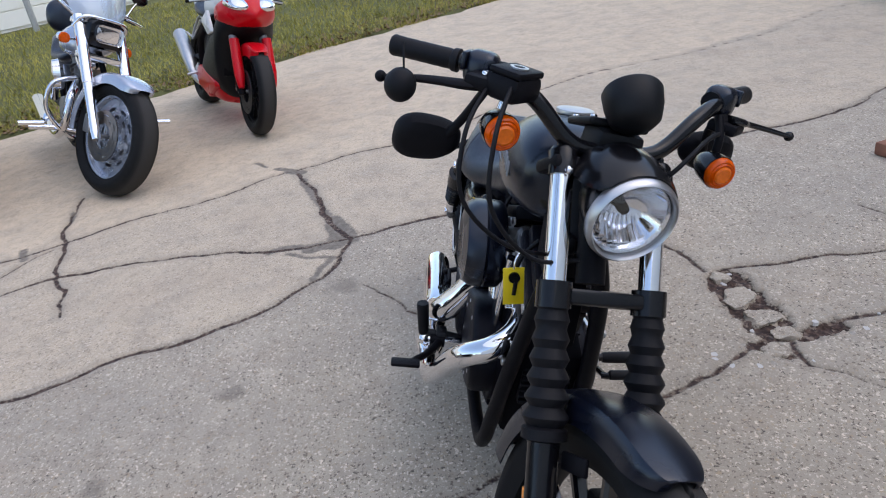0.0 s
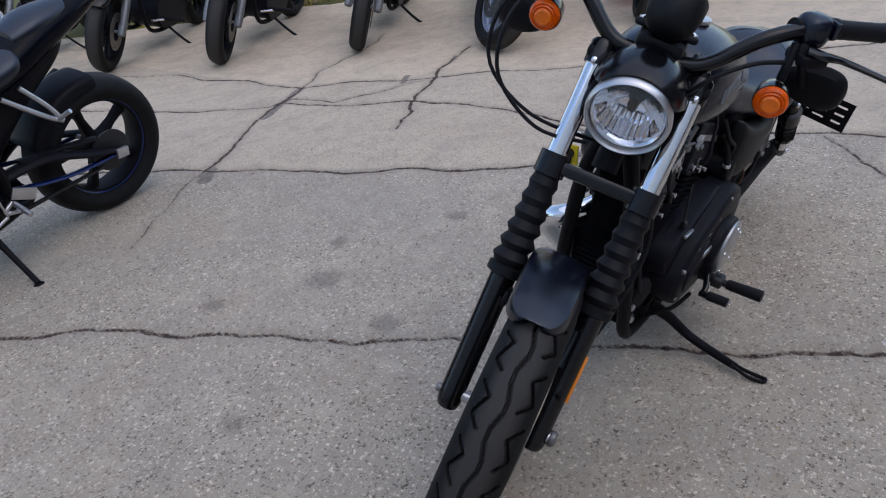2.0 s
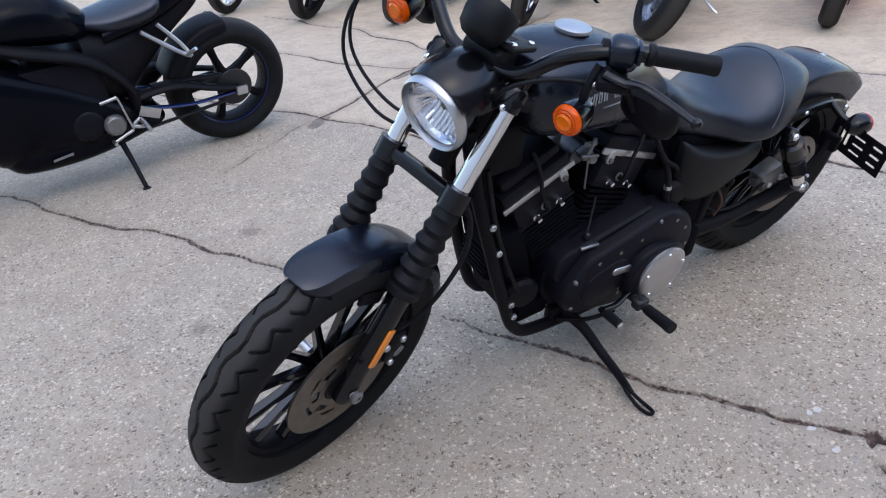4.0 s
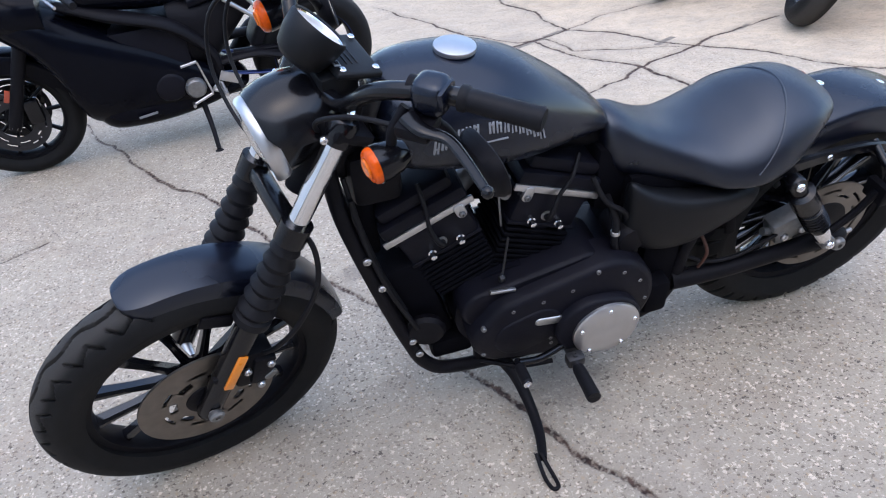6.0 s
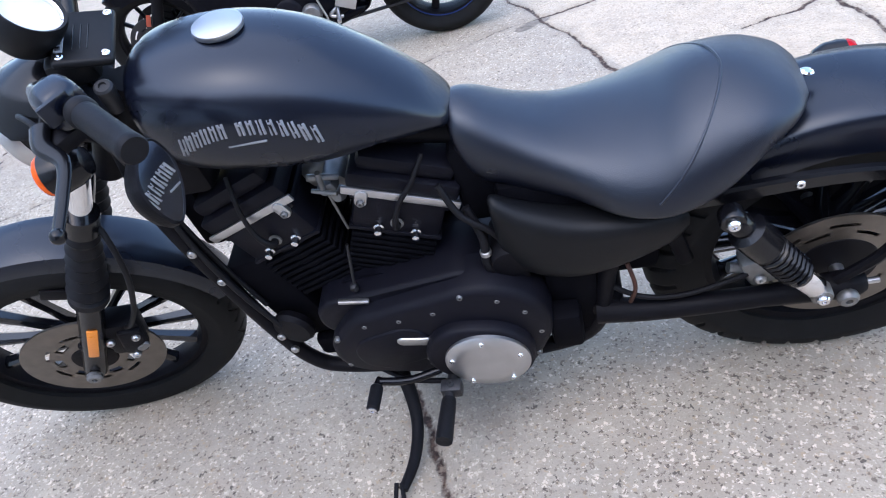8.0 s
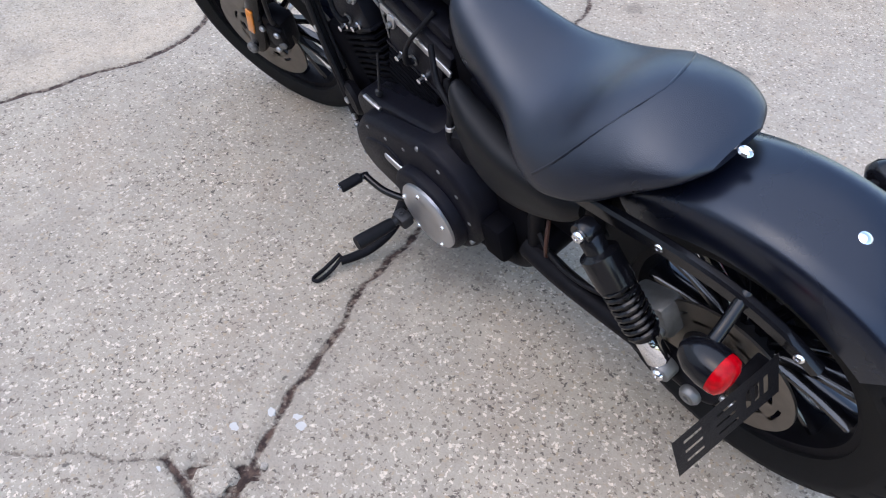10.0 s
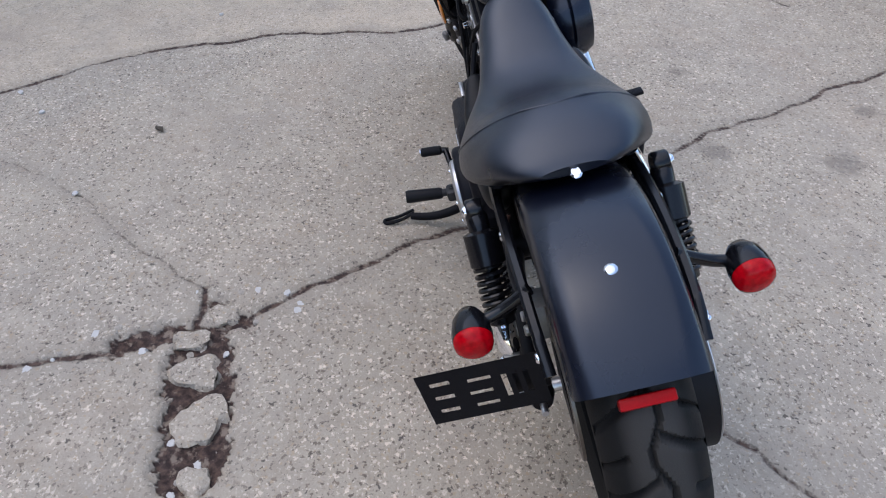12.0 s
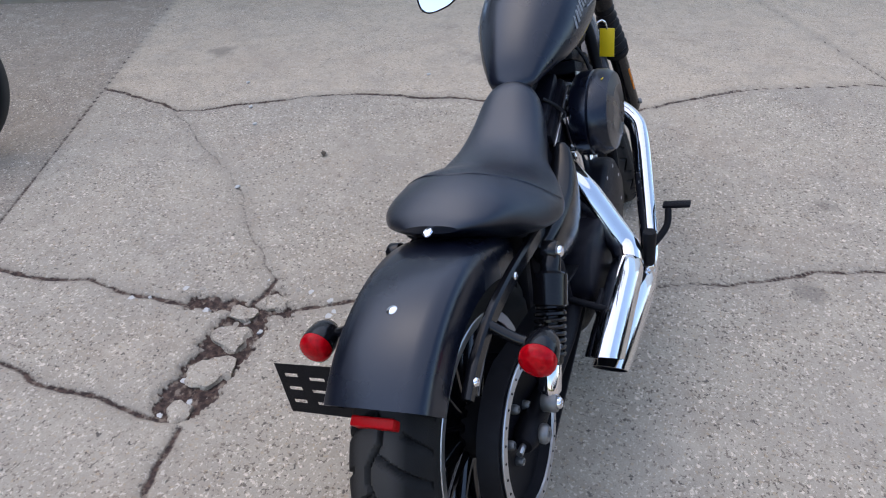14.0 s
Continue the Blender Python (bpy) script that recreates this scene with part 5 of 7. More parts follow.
    p("hose_clamp", lathe([(0.0085, -0.005), (0.0105, -0.004), (0.0105, 0.004), (0.0085, 0.005)], (-0.167, 0.112, 0.512), (0.02, -0.1, 1), 18), SATIN)
    # right gear cover
    gear = p("gear_cover", join(hull_plate([(0.06, 0.345, 0.112), (0.12, 0.33, 0.075), (-0.08, 0.34, 0.075)], -0.08, -0.138, bevel=0.014), hull_plate([(-0.24, 0.32, 0.085), (-0.14, 0.32, 0.08)], -0.08, -0.150, bevel=0.014)), CASTBLACK, label="black right engine cover")
    for k in range(8):
        a = radians(20 + 45 * k)
        p("case_screw", bolt((0.05 + 0.098 * math.cos(a), -0.132, 0.345 + 0.090 * math.sin(a)), (0, -1, 0), 0.006, 0.007), SATIN, gear)
    for x in (0.0, 0.045, 0.075, 0.115):
        ang = 14 if x > 0.05 else -14
        p("pushrod_tube", rod((x, -0.085, 0.42), (x + math.sin(radians(ang * 1.3)) * 0.22, -0.085, 0.64), 0.010), CHROME)
    # air cleaner
    ac = Vector((0.035, -0.114, 0.600))
    acm = Matrix.Translation(ac) @ Matrix.Diagonal((1.18, 1, 0.98, 1))
    aco = p("air_cleaner", moved(lathe([(0.060, 0.03), (0.093, 0.025), (0.100, 0.015), (0.101, -0.015), (0.098, -0.018), (0.102, -0.022), (0.100, -0.045), (0.090, -0.062), (0.060, -0.070), (0.048, -0.064), (0.040, -0.064), (0.001, -0.066)], (0, 0, 0), (0, 1, 0), 48), acm), DENIM, label="black oval air cleaner")
    for k in range(4):
        p("label_bar", box((0.000 + 0.016 * k, -0.153, 0.687 - 0.002 * k), (0.004, 0.03 - 0.004 * (k % 2), 0.002), 0.0005, Matrix.Rotation(radians(-35), 4, "X"), 1), GREYBAR if k else YELLOW, aco)
    # frame
    p("frame", join(sweep([(0.345, 0, 0.86), (0.20, 0, 0.80), (0.0, 0, 0.735), (-0.20, 0, 0.69), (-0.42, 0, 0.62)], 0.026, 14), *[sweep([(0.398, 0.02 * s, 0.80), (0.391, 0.055 * s, 0.675), (0.347, 0.078 * s, 0.475), (0.304, 0.090 * s, 0.31), (0.270, 0.094 * s, 0.22), (0.21, 0.095 * s, 0.178), (0.05, 0.098 * s, 0.168), (-0.20, 0.10 * s, 0.180), (-0.33, 0.10 * s, 0.24), (-0.37, 0.10 * s, 0.42), (-0.43, 0.105 * s, 0.58), (-0.55, 0.11 * s, 0.62)], 0.0165, 14) for s in both], sweep([(-0.36, 0.11, 0.30), (-0.36, -0.11, 0.30)], 0.03, 14, 1), rod((0.385, 0, 0.76), (0.315, 0, 0.90), 0.034)), POWDER, label="black tubular frame")
    reg = p("voltage_regulator", box((0.320, 0.0, 0.42), (0.030, 0.10, 0.10), 0.006), POWDER)
    for k in range(6):
        p("cooling_rib", box((0.338, 0.0, 0.385 + 0.014 * k), (0.012, 0.10, 0.004), 0.001, None, 1), POWDER, reg)
    for s, z in ((1, 0.60), (1, 0.52), (1, 0.34), (1, 0.295), (-1, 0.5)):
        p("frame_bolt", bolt((0.293 + (z - 0.33) * 0.255, (0.108 - (z - 0.28) * 0.07) * s, z - 0.02), (0, s, 0), 0.009, 0.006), SATIN)
    p("wiring_loom", sweep([(0.370, 0.06, 0.72), (0.355, 0.080, 0.60), (0.322, 0.095, 0.47), (0.280, 0.105, 0.36)], 0.006), SOFT)
    p("wiring_loom", sweep([(0.375, 0.04, 0.76), (0.362, 0.060, 0.66), (0.335, 0.070, 0.52), (0.297, 0.080, 0.40)], 0.005), SOFT)
    p("engine_mount", join(box((0.266, 0, 0.39), (0.100, 0.140, 0.26), 0.015, Matrix.Rotation(radians(13), 4, "Y")), box((0.345, 0.0, 0.62), (0.045, 0.07, 0.16), 0.012), box((0.20, 0.05, 0.235), (0.10, 0.07, 0.06), 0.012)), FINBLACK, label="black engine mount and electrics")
    p("rear_mount", join(box((-0.30, 0.03, 0.36), (0.10, 0.16, 0.26), 0.02), box((-0.28, 0.13, 0.30), (0.06, 0.05, 0.10), 0.012)), FINBLACK)
    p("neck_cover", box((0.315, 0.0, 0.745), (0.10, 0.11, 0.12), 0.02), POWDER)
    p("horn", lathe([(0.02, 0), (0.040, 0.005), (0.045, 0.02), (0.038, 0.03), (0.001, 0.033)], (0.258, 0.080, 0.34), (0.2, 1, 0), 24), POWDER)
    p("oil_filter", lathe([(0.035, 0), (0.038, 0.005), (0.038, 0.085), (0.03, 0.095), (0.001, 0.096)], (0.155, 0.0, 0.27), (1, 0, 0), 28), GLOSS)
    # side covers
    for s in both:
        bmc = body([(-0.190, 0.096 * s, 0.008, 0.622, 0.520, 0.59, 2.2), (-0.200, 0.101 * s, 0.022, 0.630, 0.480, 0.585, 2.5), (-0.245, 0.106 * s, 0.032, 0.604, 0.440, 0.560, 2.6), (-0.32, 0.110 * s, 0.036, 0.578, 0.428, 0.545, 2.6), (-0.40, 0.112 * s, 0.034, 0.568, 0.452, 0.540, 2.5), (-0.47, 0.112 * s, 0.026, 0.562, 0.490, 0.535, 2.3), (-0.500, 0.114 * s, 0.008, 0.552, 0.520, 0.536, 2.0)], 28, 5)
        p("side_cover", bmc, MATTE if s > 0 else GLOSS, label="matte black side cover" if s > 0 else "gloss black oil tank")
    p("battery_tray", join(box((-0.33, 0, 0.50), (0.26, 0.17, 0.26), 0.02), box((-0.185, 0, 0.615), (0.10, 0.12, 0.17), 0.02)), FINBLACK)
    p("under_guard", box((-0.47, 0, 0.50), (0.03, 0.16, 0.28), 0.01, Matrix.Rotation(radians(15), 4, "Y")), POWDER)
    # exhaust on the right
    ex = p("exhaust", sweep([(0.225, -0.045, 0.535), (0.285, -0.070, 0.520), (0.318, -0.115, 0.498), (0.298, -0.165, 0.462), (0.255, -0.184, 0.420), (0.150, -0.202, 0.315), (0.055, -0.216, 0.228), (-0.02, -0.222, 0.200), (-0.10, -0.224, 0.196)], 0.0255, 20, 6), CHROME, label="chrome twin exhaust with slash-cut mufflers")
    p("header_pipe", sweep([(-0.050, -0.045, 0.520), (-0.070, -0.075, 0.480), (-0.085, -0.110, 0.435), (-0.105, -0.155, 0.365), (-0.125, -0.190, 0.315), (-0.165, -0.203, 0.290)], [0.028, 0.033, 0.036, 0.036, 0.036, 0.035], 20, 6), CHROME, ex)
    for a, b in (((-0.07, -0.218, 0.200), (-0.435, -0.196, 0.198)), ((-0.135, -0.202, 0.292), (-0.470, -0.198, 0.258))):
        A, B = Vector(a), Vector(b)
        d = (B - A).normalized()
        L = (B - A).length
        bm = lathe([(0.026, 0), (0.034, 0.02), (0.039, 0.05), (0.040, 0.10), (0.040, L - 0.01), (0.0395, L), (0.036, L), (0.036, L - 0.012)], A, d, 36)
        for v in bm.verts:
            k = (v.co - A).dot(d)
            if k > L - 0.03:
                v.co += d * ((v.co.z - A.z - d.z * k) * 0.9)
        p("muffler", bm, CHROME, ex, "chrome muffler with a slanted end")
        core = lathe([(0.036, L - 0.010), (0.034, L - 0.008), (0.012, L - 0.030), (0.001, L - 0.031)], A, d, 30)
        for v in core.verts:
            v.co += d * ((v.co.z - A.z - d.z * L) * 0.9)
        p("muffler_core", core, POWDER, ex)
    p("muffler_bracket", join(box((-0.33, -0.168, 0.29), (0.07, 0.010, 0.05), 0.004), rod((-0.36, -0.10, 0.33), (-0.36, -0.19, 0.30), 0.008)), POWDER, ex)
    # foot controls
    for s in both:
        px = -0.045 if s > 0 else -0.10
        e = 0 if s > 0 else -0.045
        p0 = Vector((px, (0.246 if s > 0 else 0.238) * s, 0.253))
        way = Vector((0.046, 0.990, 0.135)).normalized() if s > 0 else Vector((-0.02, -0.12, 0.99)).normalized()
        peg = p("foot_peg", sweep([p0, p0 + way * 0.004, p0 + way * 0.082, p0 + way * 0.086], [0.011, 0.0145, 0.0165, 0.0135], 14, 3), SOFT, label="black rubber foot peg" if s > 0 else "black rubber foot peg folded up")
        p("peg_bracket", join(rod((px - 0.01, 0.10 * s, 0.225), (px - 0.006, 0.205 * s, 0.248), 0.013), box((px - 0.004, (0.217 + e * 0.6) * s, 0.249), (0.042, 0.030, 0.030), 0.007), rod((px, (0.215 + e * 0.5) * s, 0.249), (px, (0.250 if s > 0 else 0.244) * s, 0.254), 0.010), bolt((px - 0.004, (0.217 + e * 0.6) * s, 0.263), (0, 0, 1), 0.007, 0.005)), DARKCAST, peg)
    p("gear_lever", join(sweep([(-0.03, 0.185, 0.268), (0.03, 0.205, 0.272), (0.085, 0.212, 0.288)], 0.008, 10), rod((0.085, 0.205, 0.286), (0.090, 0.225, 0.290), 0.008)), GLOSS, label="black gear lever")
    p("gear_peg", lathe([(0.008, 0), (0.0125, 0.004), (0.0125, 0.052), (0.008, 0.056)], (0.088, 0.222, 0.291), (0.03, 1, 0.12), 16), SOFT, label="rubber gear peg")
    p("peg_end", bolt((0.090, 0.277, 0.298), (0.03, 1, 0.12), 0.009, 0.004), CHROME)
    p("brake_pedal", join(sweep([(-0.09, -0.19, 0.235), (-0.02, -0.225, 0.240), (0.05, -0.262, 0.262), (0.095, -0.265, 0.290)], [0.012, 0.010, 0.009, 0.009], 12), box((0.110, -0.285, 0.296), (0.030, 0.070, 0.010), 0.004), lathe([(0.018, -0.02), (0.018, 0.02)], (-0.09, -0.20, 0.235), (0, 1, 0), 16)), POWDER, label="black brake pedal")
    p("pedal_pivot", join(rod((-0.09, -0.10, 0.235), (-0.09, -0.235, 0.237), 0.011), ball((-0.09, -0.236, 0.237), 0.016)), CHROME)
    # side stand
    st = p("side_stand", join(sweep([(0.098, 0.095, 0.192), (0.070, 0.150, 0.158), (0.056, 0.215, 0.118), (0.060, 0.290, 0.106), (0.078, 0.355, 0.112)], [0.020, 0.015, 0.013, 0.012, 0.010], 12, 5)), POWDER, label="black side stand on the ground")
    p("stand_foot", sweep([(0.090, 0.345, 0.1215), (0.091, 0.395, 0.1105), (0.086, 0.428, 0.1145), (0.075, 0.432, 0.1155), (0.070, 0.420, 0.1125), (0.074, 0.38, 0.112), (0.080, 0.345, 0.1205)], 0.0048, 8, 5), POWDER, st)
    p("stand_bracket", box((0.12, 0.088, 0.195), (0.06, 0.03, 0.05), 0.008), POWDER, st)
    p("stand_spring", sweep([(0.14, 0.11, 0.19), (0.06, 0.15, 0.185), (-0.02, 0.165, 0.19)], 0.006), POWDER, st)
    # rubber ball on the brake lever
    return root


main_bike()
hang = moved(join(ball((0.318, -0.375, 0.983), 0.026, (1, 1, 1.06), None, 24)), LEAN @ STEER)
hb_ = part("rubber_ball", hang, SOFT)
tagged(hb_, "dark grey rubber ball hung from the brake lever", "ball")
part("string", moved(sweep([(0.318, -0.375, 1.008), (0.305, -0.378, 1.03), (0.296, -0.380, 1.045)], 0.002, 6), LEAN @ STEER), SOFT, hb_)


# ---- other motorcycles ----
def wheel(p, c, R, hw, rim, rim_mat, tyre_mat, spokes=10, solid=False, discs=(), lip=None, width=0.010, disc_mat=STEEL):
    w = p("wheel", cast_rim(c, rim, hw * 0.62, 0.05), rim_mat)
    p("tyre", tyre(c, R, hw, rim, n=72, m=21), tyre_mat, w, "black road tyre")
    if solid:
        n = 5
        p("wheel_face", disc(Vector(c) + Vector((0, -0.012, 0)), rim - 0.014, 0.05, 0.012, 9), rim_mat, w, "silver disc wheel face with slots")
        p("wheel_face", disc(Vector(c) + Vector((0, 0.012, 0)), rim - 0.014, 0.05, 0.012, 9), rim_mat, w)
    else:
        for k in range(spokes):
            p("spoke", spoke(c, rim, hw * 0.62, 0.05, 2 * math.pi * k / spokes, width), rim_mat, w)
    for y in discs:
        p("brake_disc", disc(Vector(c) + Vector((0, y, 0)), 0.15, 0.075), disc_mat, w)
    if lip:
        p("rim_stripe", lathe([(rim - 0.004, hw * 0.60), (rim + 0.006, hw * 0.66), (rim + 0.008, hw * 0.60)], c, (0, 1, 0), 56, closed=True), lip, w)
    p("axle", rod(Vector(c) + Vector((0, -hw - 0.07, 0)), Vector(c) + Vector((0, hw + 0.07, 0)), 0.012), DULL, w)
    return w


def cruiser(m, label, paint, frame_mat=POWDER, fork_mat=CHROME, wide=0.050, R=0.33, rim=0.245, rim_mat=CHROME, solid=False, screen=False, bags=False, group="row of parked motorcycles", steer=8, spokes=14):
    root = thing("motorcycle", m, label, "motorcycle", group)

    def p(name, bm, material, parent=None, lab=""):
        return part(name, bm, material, parent or root, lab)

    S = Matrix.Translation((0.90, 0, 0)) @ Matrix.Rotation(radians(steer), 4, Vector((-0.53, 0, 0.85))) @ Matrix.Translation((-0.90, 0, 0))

    def f(name, bm, material, parent=None, lab=""):
        return part(name, moved(bm, S), material, parent or root, lab)

    fc, rc = Vector((0.80, 0, R)), Vector((-0.80, 0, 0.325))
    wheel(f, fc, R, wide, rim, rim_mat, RUBBER, spokes, solid, (0.075,) if not solid else (0.085, -0.085), width=0.006)
    wheel(p, rc, 0.325, 0.08, 0.21, rim_mat, RUBBER, spokes, solid, (-0.09,), width=0.006)
    up = Vector((-0.53, 0, 0.85))
    fw = wide + 0.050
    for s in both:
        a = fc + Vector((0, fw * s, 0)) - up * 0.03
        leg = f("fork_leg", sweep([a, a + up * 0.05, a + up * 0.33, a + up * 0.36], [0.026, 0.031, 0.031, 0.028], 16, 2), fork_mat if solid else DULL, lab="metal fork slider")
        f("fork_tube", rod(a + up * 0.35, a + up * 0.78, 0.024 if not solid else 0.034), fork_mat, leg)
        f("caliper", box(fc + Vector((-0.11, (fw - 0.02) * s, 0.05)), (0.07, 0.05, 0.11), 0.012), DULL, leg)
        f("grip", rod((0.16, 0.30 * s, 1.06), (0.08, 0.43 * s, 1.05), 0.018), SOFT, lab="black rubber grip")
        f("lever", sweep([(0.25, 0.27 * s, 1.05), (0.22, 0.34 * s, 1.045), (0.18, 0.42 * s, 1.035)], 0.007), fork_mat)
        ind = f("indicator", lathe([(0.01, -0.05), (0.03, -0.035), (0.033, 0)], (0.42, 0.20 * s, 0.84), (1, 0, 0), 20), CHROME, lab="amber indicator in a chrome cup")
        f("lens", lathe([(0.032, 0), (0.03, 0.012), (0.001, 0.018)], (0.42, 0.20 * s, 0.84), (1, 0, 0), 20), AMBER, ind)
        f("stalk", rod((0.40, 0.06 * s, 0.85), (0.40, 0.19 * s, 0.84), 0.008), CHROME, ind)
        mi = f("mirror", ball((0.20, 0.36 * s, 1.20), 0.055, (0.25, 1.1, 0.75)), GLOSS, lab="black mirror on a stem")
        f("stem", sweep([(0.20, 0.35 * s, 1.18), (0.21, 0.31 * s, 1.12), (0.22, 0.28 * s, 1.06)], 0.006), CHROME, mi)
        peg = p("foot_peg", rod((0.20, 0.16 * s, 0.30), (0.21, 0.38 * s, 0.31), 0.017), SOFT if not solid else CHROME)
        p("peg_hanger", sweep([(0.24, 0.10 * s, 0.28), (0.22, 0.16 * s, 0.29), (0.20, 0.22 * s, 0.30)], 0.012), CHROME, peg)
        p("rear_shock", rod((-0.48, 0.15 * s, 0.62), (-0.72, 0.15 * s, 0.36), 0.028), CHROME)
        p("swingarm", rod((-0.30, 0.11 * s, 0.32), (-0.82, 0.12 * s, 0.325), 0.022), frame_mat)
        p("frame_tube", sweep([(0.40, 0.03 * s, 0.80), (0.37, 0.09 * s, 0.45), (0.30, 0.11 * s, 0.22), (0.0, 0.12 * s, 0.18), (-0.30, 0.12 * s, 0.24), (-0.42, 0.12 * s, 0.58)], 0.018), frame_mat)
        if solid:
            p("crash_bar", sweep([(0.36, 0.10 * s, 0.64), (0.38, 0.24 * s, 0.60), (0.36, 0.28 * s, 0.44), (0.32, 0.18 * s, 0.28), (0.28, 0.10 * s, 0.25)], 0.013), CHROME, lab="chrome crash bar")
            p("highway_peg", rod((0.36, 0.30 * s, 0.36), (0.36, 0.44 * s, 0.36), 0.015), CHROME)
    f("triple_clamp", join(box(fc + up * 0.50 + Vector((-0.02, 0, 0)), (0.07, 2 * fw + 0.06, 0.04), 0.01), box(fc + up * 0.72 + Vector((-0.02, 0, 0)), (0.07, 2 * fw + 0.06, 0.035), 0.01)), CHROME if solid else frame_mat)
    f("front_mudguard", arc_guard(fc, R + 0.03, wide + 0.022, 0.07 if solid else 0.045, 58 if solid else 45, 185, taper=0.15), paint, lab="painted front mudguard")
    f("handlebar", sweep([(0.09, -0.42, 1.05), (0.24, -0.24, 1.065), (0.31, -0.12, 1.00), (0.33, 0, 0.96), (0.31, 0.12, 1.00), (0.24, 0.24, 1.065), (0.09, 0.42, 1.05)], 0.013), CHROME, lab="chrome handlebar")
    hl = f("headlamp", lathe([(0.03, -0.12), (0.075, -0.09), (0.095, -0.03), (0.098, 0), (0.085, 0.005)], (0.46, 0, 0.90), (1, 0, -0.1), 32) if not solid else box((0.46, 0, 0.91), (0.14, 0.24, 0.17), 0.045), CHROME if not solid else GLOSS, lab="headlamp in its shell")
    f("lens", lathe([(0.084, 0.003), (0.06, 0.014), (0.001, 0.02)], (0.46, 0, 0.90), (1, 0, -0.1), 28) if not solid else box((0.532, 0, 0.915), (0.012, 0.17, 0.105), 0.025), CHROME, hl, "bright headlamp lens")
    if screen:
        rings = []
        for x, z, hw in ((0.50, 0.98, 0.15), (0.44, 1.08, 0.20), (0.36, 1.20, 0.22), (0.30, 1.30, 0.20), (0.27, 1.35, 0.13)):
            rings.append([Vector((x - 0.10 * abs(t) ** 2, hw * t, z)) for t in np.linspace(-1, 1, 13)] + [Vector((x - 0.10 * abs(t) ** 2 - 0.004, hw * t, z)) for t in np.linspace(1, -1, 13)])
        ws = f("windscreen", loft(rings), SCREEN, lab="clear tinted windscreen")
        ws.visible_shadow = False
        f("screen_sticker", box((0.305, 0.02, 1.27), (0.004, 0.11, 0.03), 0.001, Matrix.Rotation(radians(-32), 4, "Y")), YELLOW, ws)
        f("screen_brace", sweep([(0.42, -0.16, 0.92), (0.47, -0.13, 0.99), (0.50, 0, 1.0), (0.47, 0.13, 0.99), (0.42, 0.16, 0.92)], 0.012), CHROME, ws)
    p("fuel_tank", body([(0.36, 0, 0.03, 0.88, 0.80, 0.84, 2), (0.33, 0, 0.11, 0.93, 0.76, 0.84, 2.2), (0.20, 0, 0.16, 0.955, 0.74, 0.83, 2.3), (0.05, 0, 0.15, 0.92, 0.73, 0.80, 2.3), (-0.10, 0, 0.10, 0.82, 0.72, 0.77, 2.2), (-0.15, 0, 0.05, 0.77, 0.73, 0.75, 2)], 32, 4), paint, lab="painted fuel tank")
    p("fuel_cap", lathe([(0.04, 0), (0.04, 0.015), (0.03, 0.02), (0.001, 0.021)], (0.18, 0, 0.945), (0, 0, 1), 24), CHROME)
    p("seat", body([(-0.12, 0, 0.06, 0.77, 0.70, 0.74, 2.2), (-0.22, 0, 0.14, 0.74, 0.65, 0.70, 2.4), (-0.45, 0, 0.17, 0.74, 0.63, 0.69, 2.5), (-0.58, 0, 0.15, 0.82, 0.66, 0.74, 2.5), (-0.80, 0, 0.12, 0.83, 0.72, 0.77, 2.5), (-0.90, 0, 0.05, 0.80, 0.74, 0.77, 2)], 28, 4), VINYL, lab="black vinyl seat")
    p("rear_mudguard", arc_guard(rc, 0.37, 0.105, 0.10, 30, 165), paint)
    en = p("engine", join(hull_plate([(0.08, 0.34, 0.15), (-0.16, 0.33, 0.12)], 0.16, -0.16, bevel=0.03)), CASTBLACK if not solid else DULL, lab="engine block")
    for ang in (24, -24):
        d = Vector((math.sin(radians(ang)), 0, math.cos(radians(ang))))
        o = Vector((0.06, 0, 0.34))
        p("cylinder", rod(o + d * 0.12, o + d * 0.42, 0.075), DULL, en)
        for k in range(7):
            p("fin", lathe([(0.092, -0.004), (0.095, 0), (0.092, 0.004)], o + d * (0.17 + 0.03 * k), d, 24), DULL if solid else CASTBLACK, en)
        p("rocker_cover", box(o + d * 0.43, (0.16, 0.17, 0.06), 0.02, Matrix.Rotation(radians(ang), 4, "Y")), CHROME, en)
    p("air_cleaner", lathe([(0.09, 0), (0.10, -0.02), (0.09, -0.06), (0.001, -0.07)], (0.06, -0.15, 0.62), (0, 1, 0), 28), CHROME)
    p("exhaust", join(sweep([(0.24, -0.08, 0.60), (0.36, -0.14, 0.52), (0.34, -0.19, 0.34), (0.15, -0.22, 0.25), (-0.30, -0.23, 0.26)], 0.026), sweep([(-0.25, -0.23, 0.26), (-0.35, -0.235, 0.265), (-1.0, -0.24, 0.30)], [0.028, 0.046, 0.048], 16, 3)), CHROME, lab="chrome exhaust pipe")
    p("side_stand", sweep([(0.06, 0.12, 0.22), (0.06, 0.24, 0.13), (0.07, 0.345, 0.072), (0.09, 0.395, 0.0685)], 0.011), CHROME if solid else POWDER, lab="side stand resting on the ground")
    if bags:
        p("passenger_backrest", body([(-0.78, 0, 0.05, 1.02, 0.86, 0.94, 2.4), (-0.82, 0, 0.14, 1.06, 0.82, 0.94, 2.5), (-0.88, 0, 0.14, 1.06, 0.82, 0.94, 2.5), (-0.90, 0, 0.06, 1.02, 0.86, 0.94, 2.4)], 24, 4), VINYL)
    return root


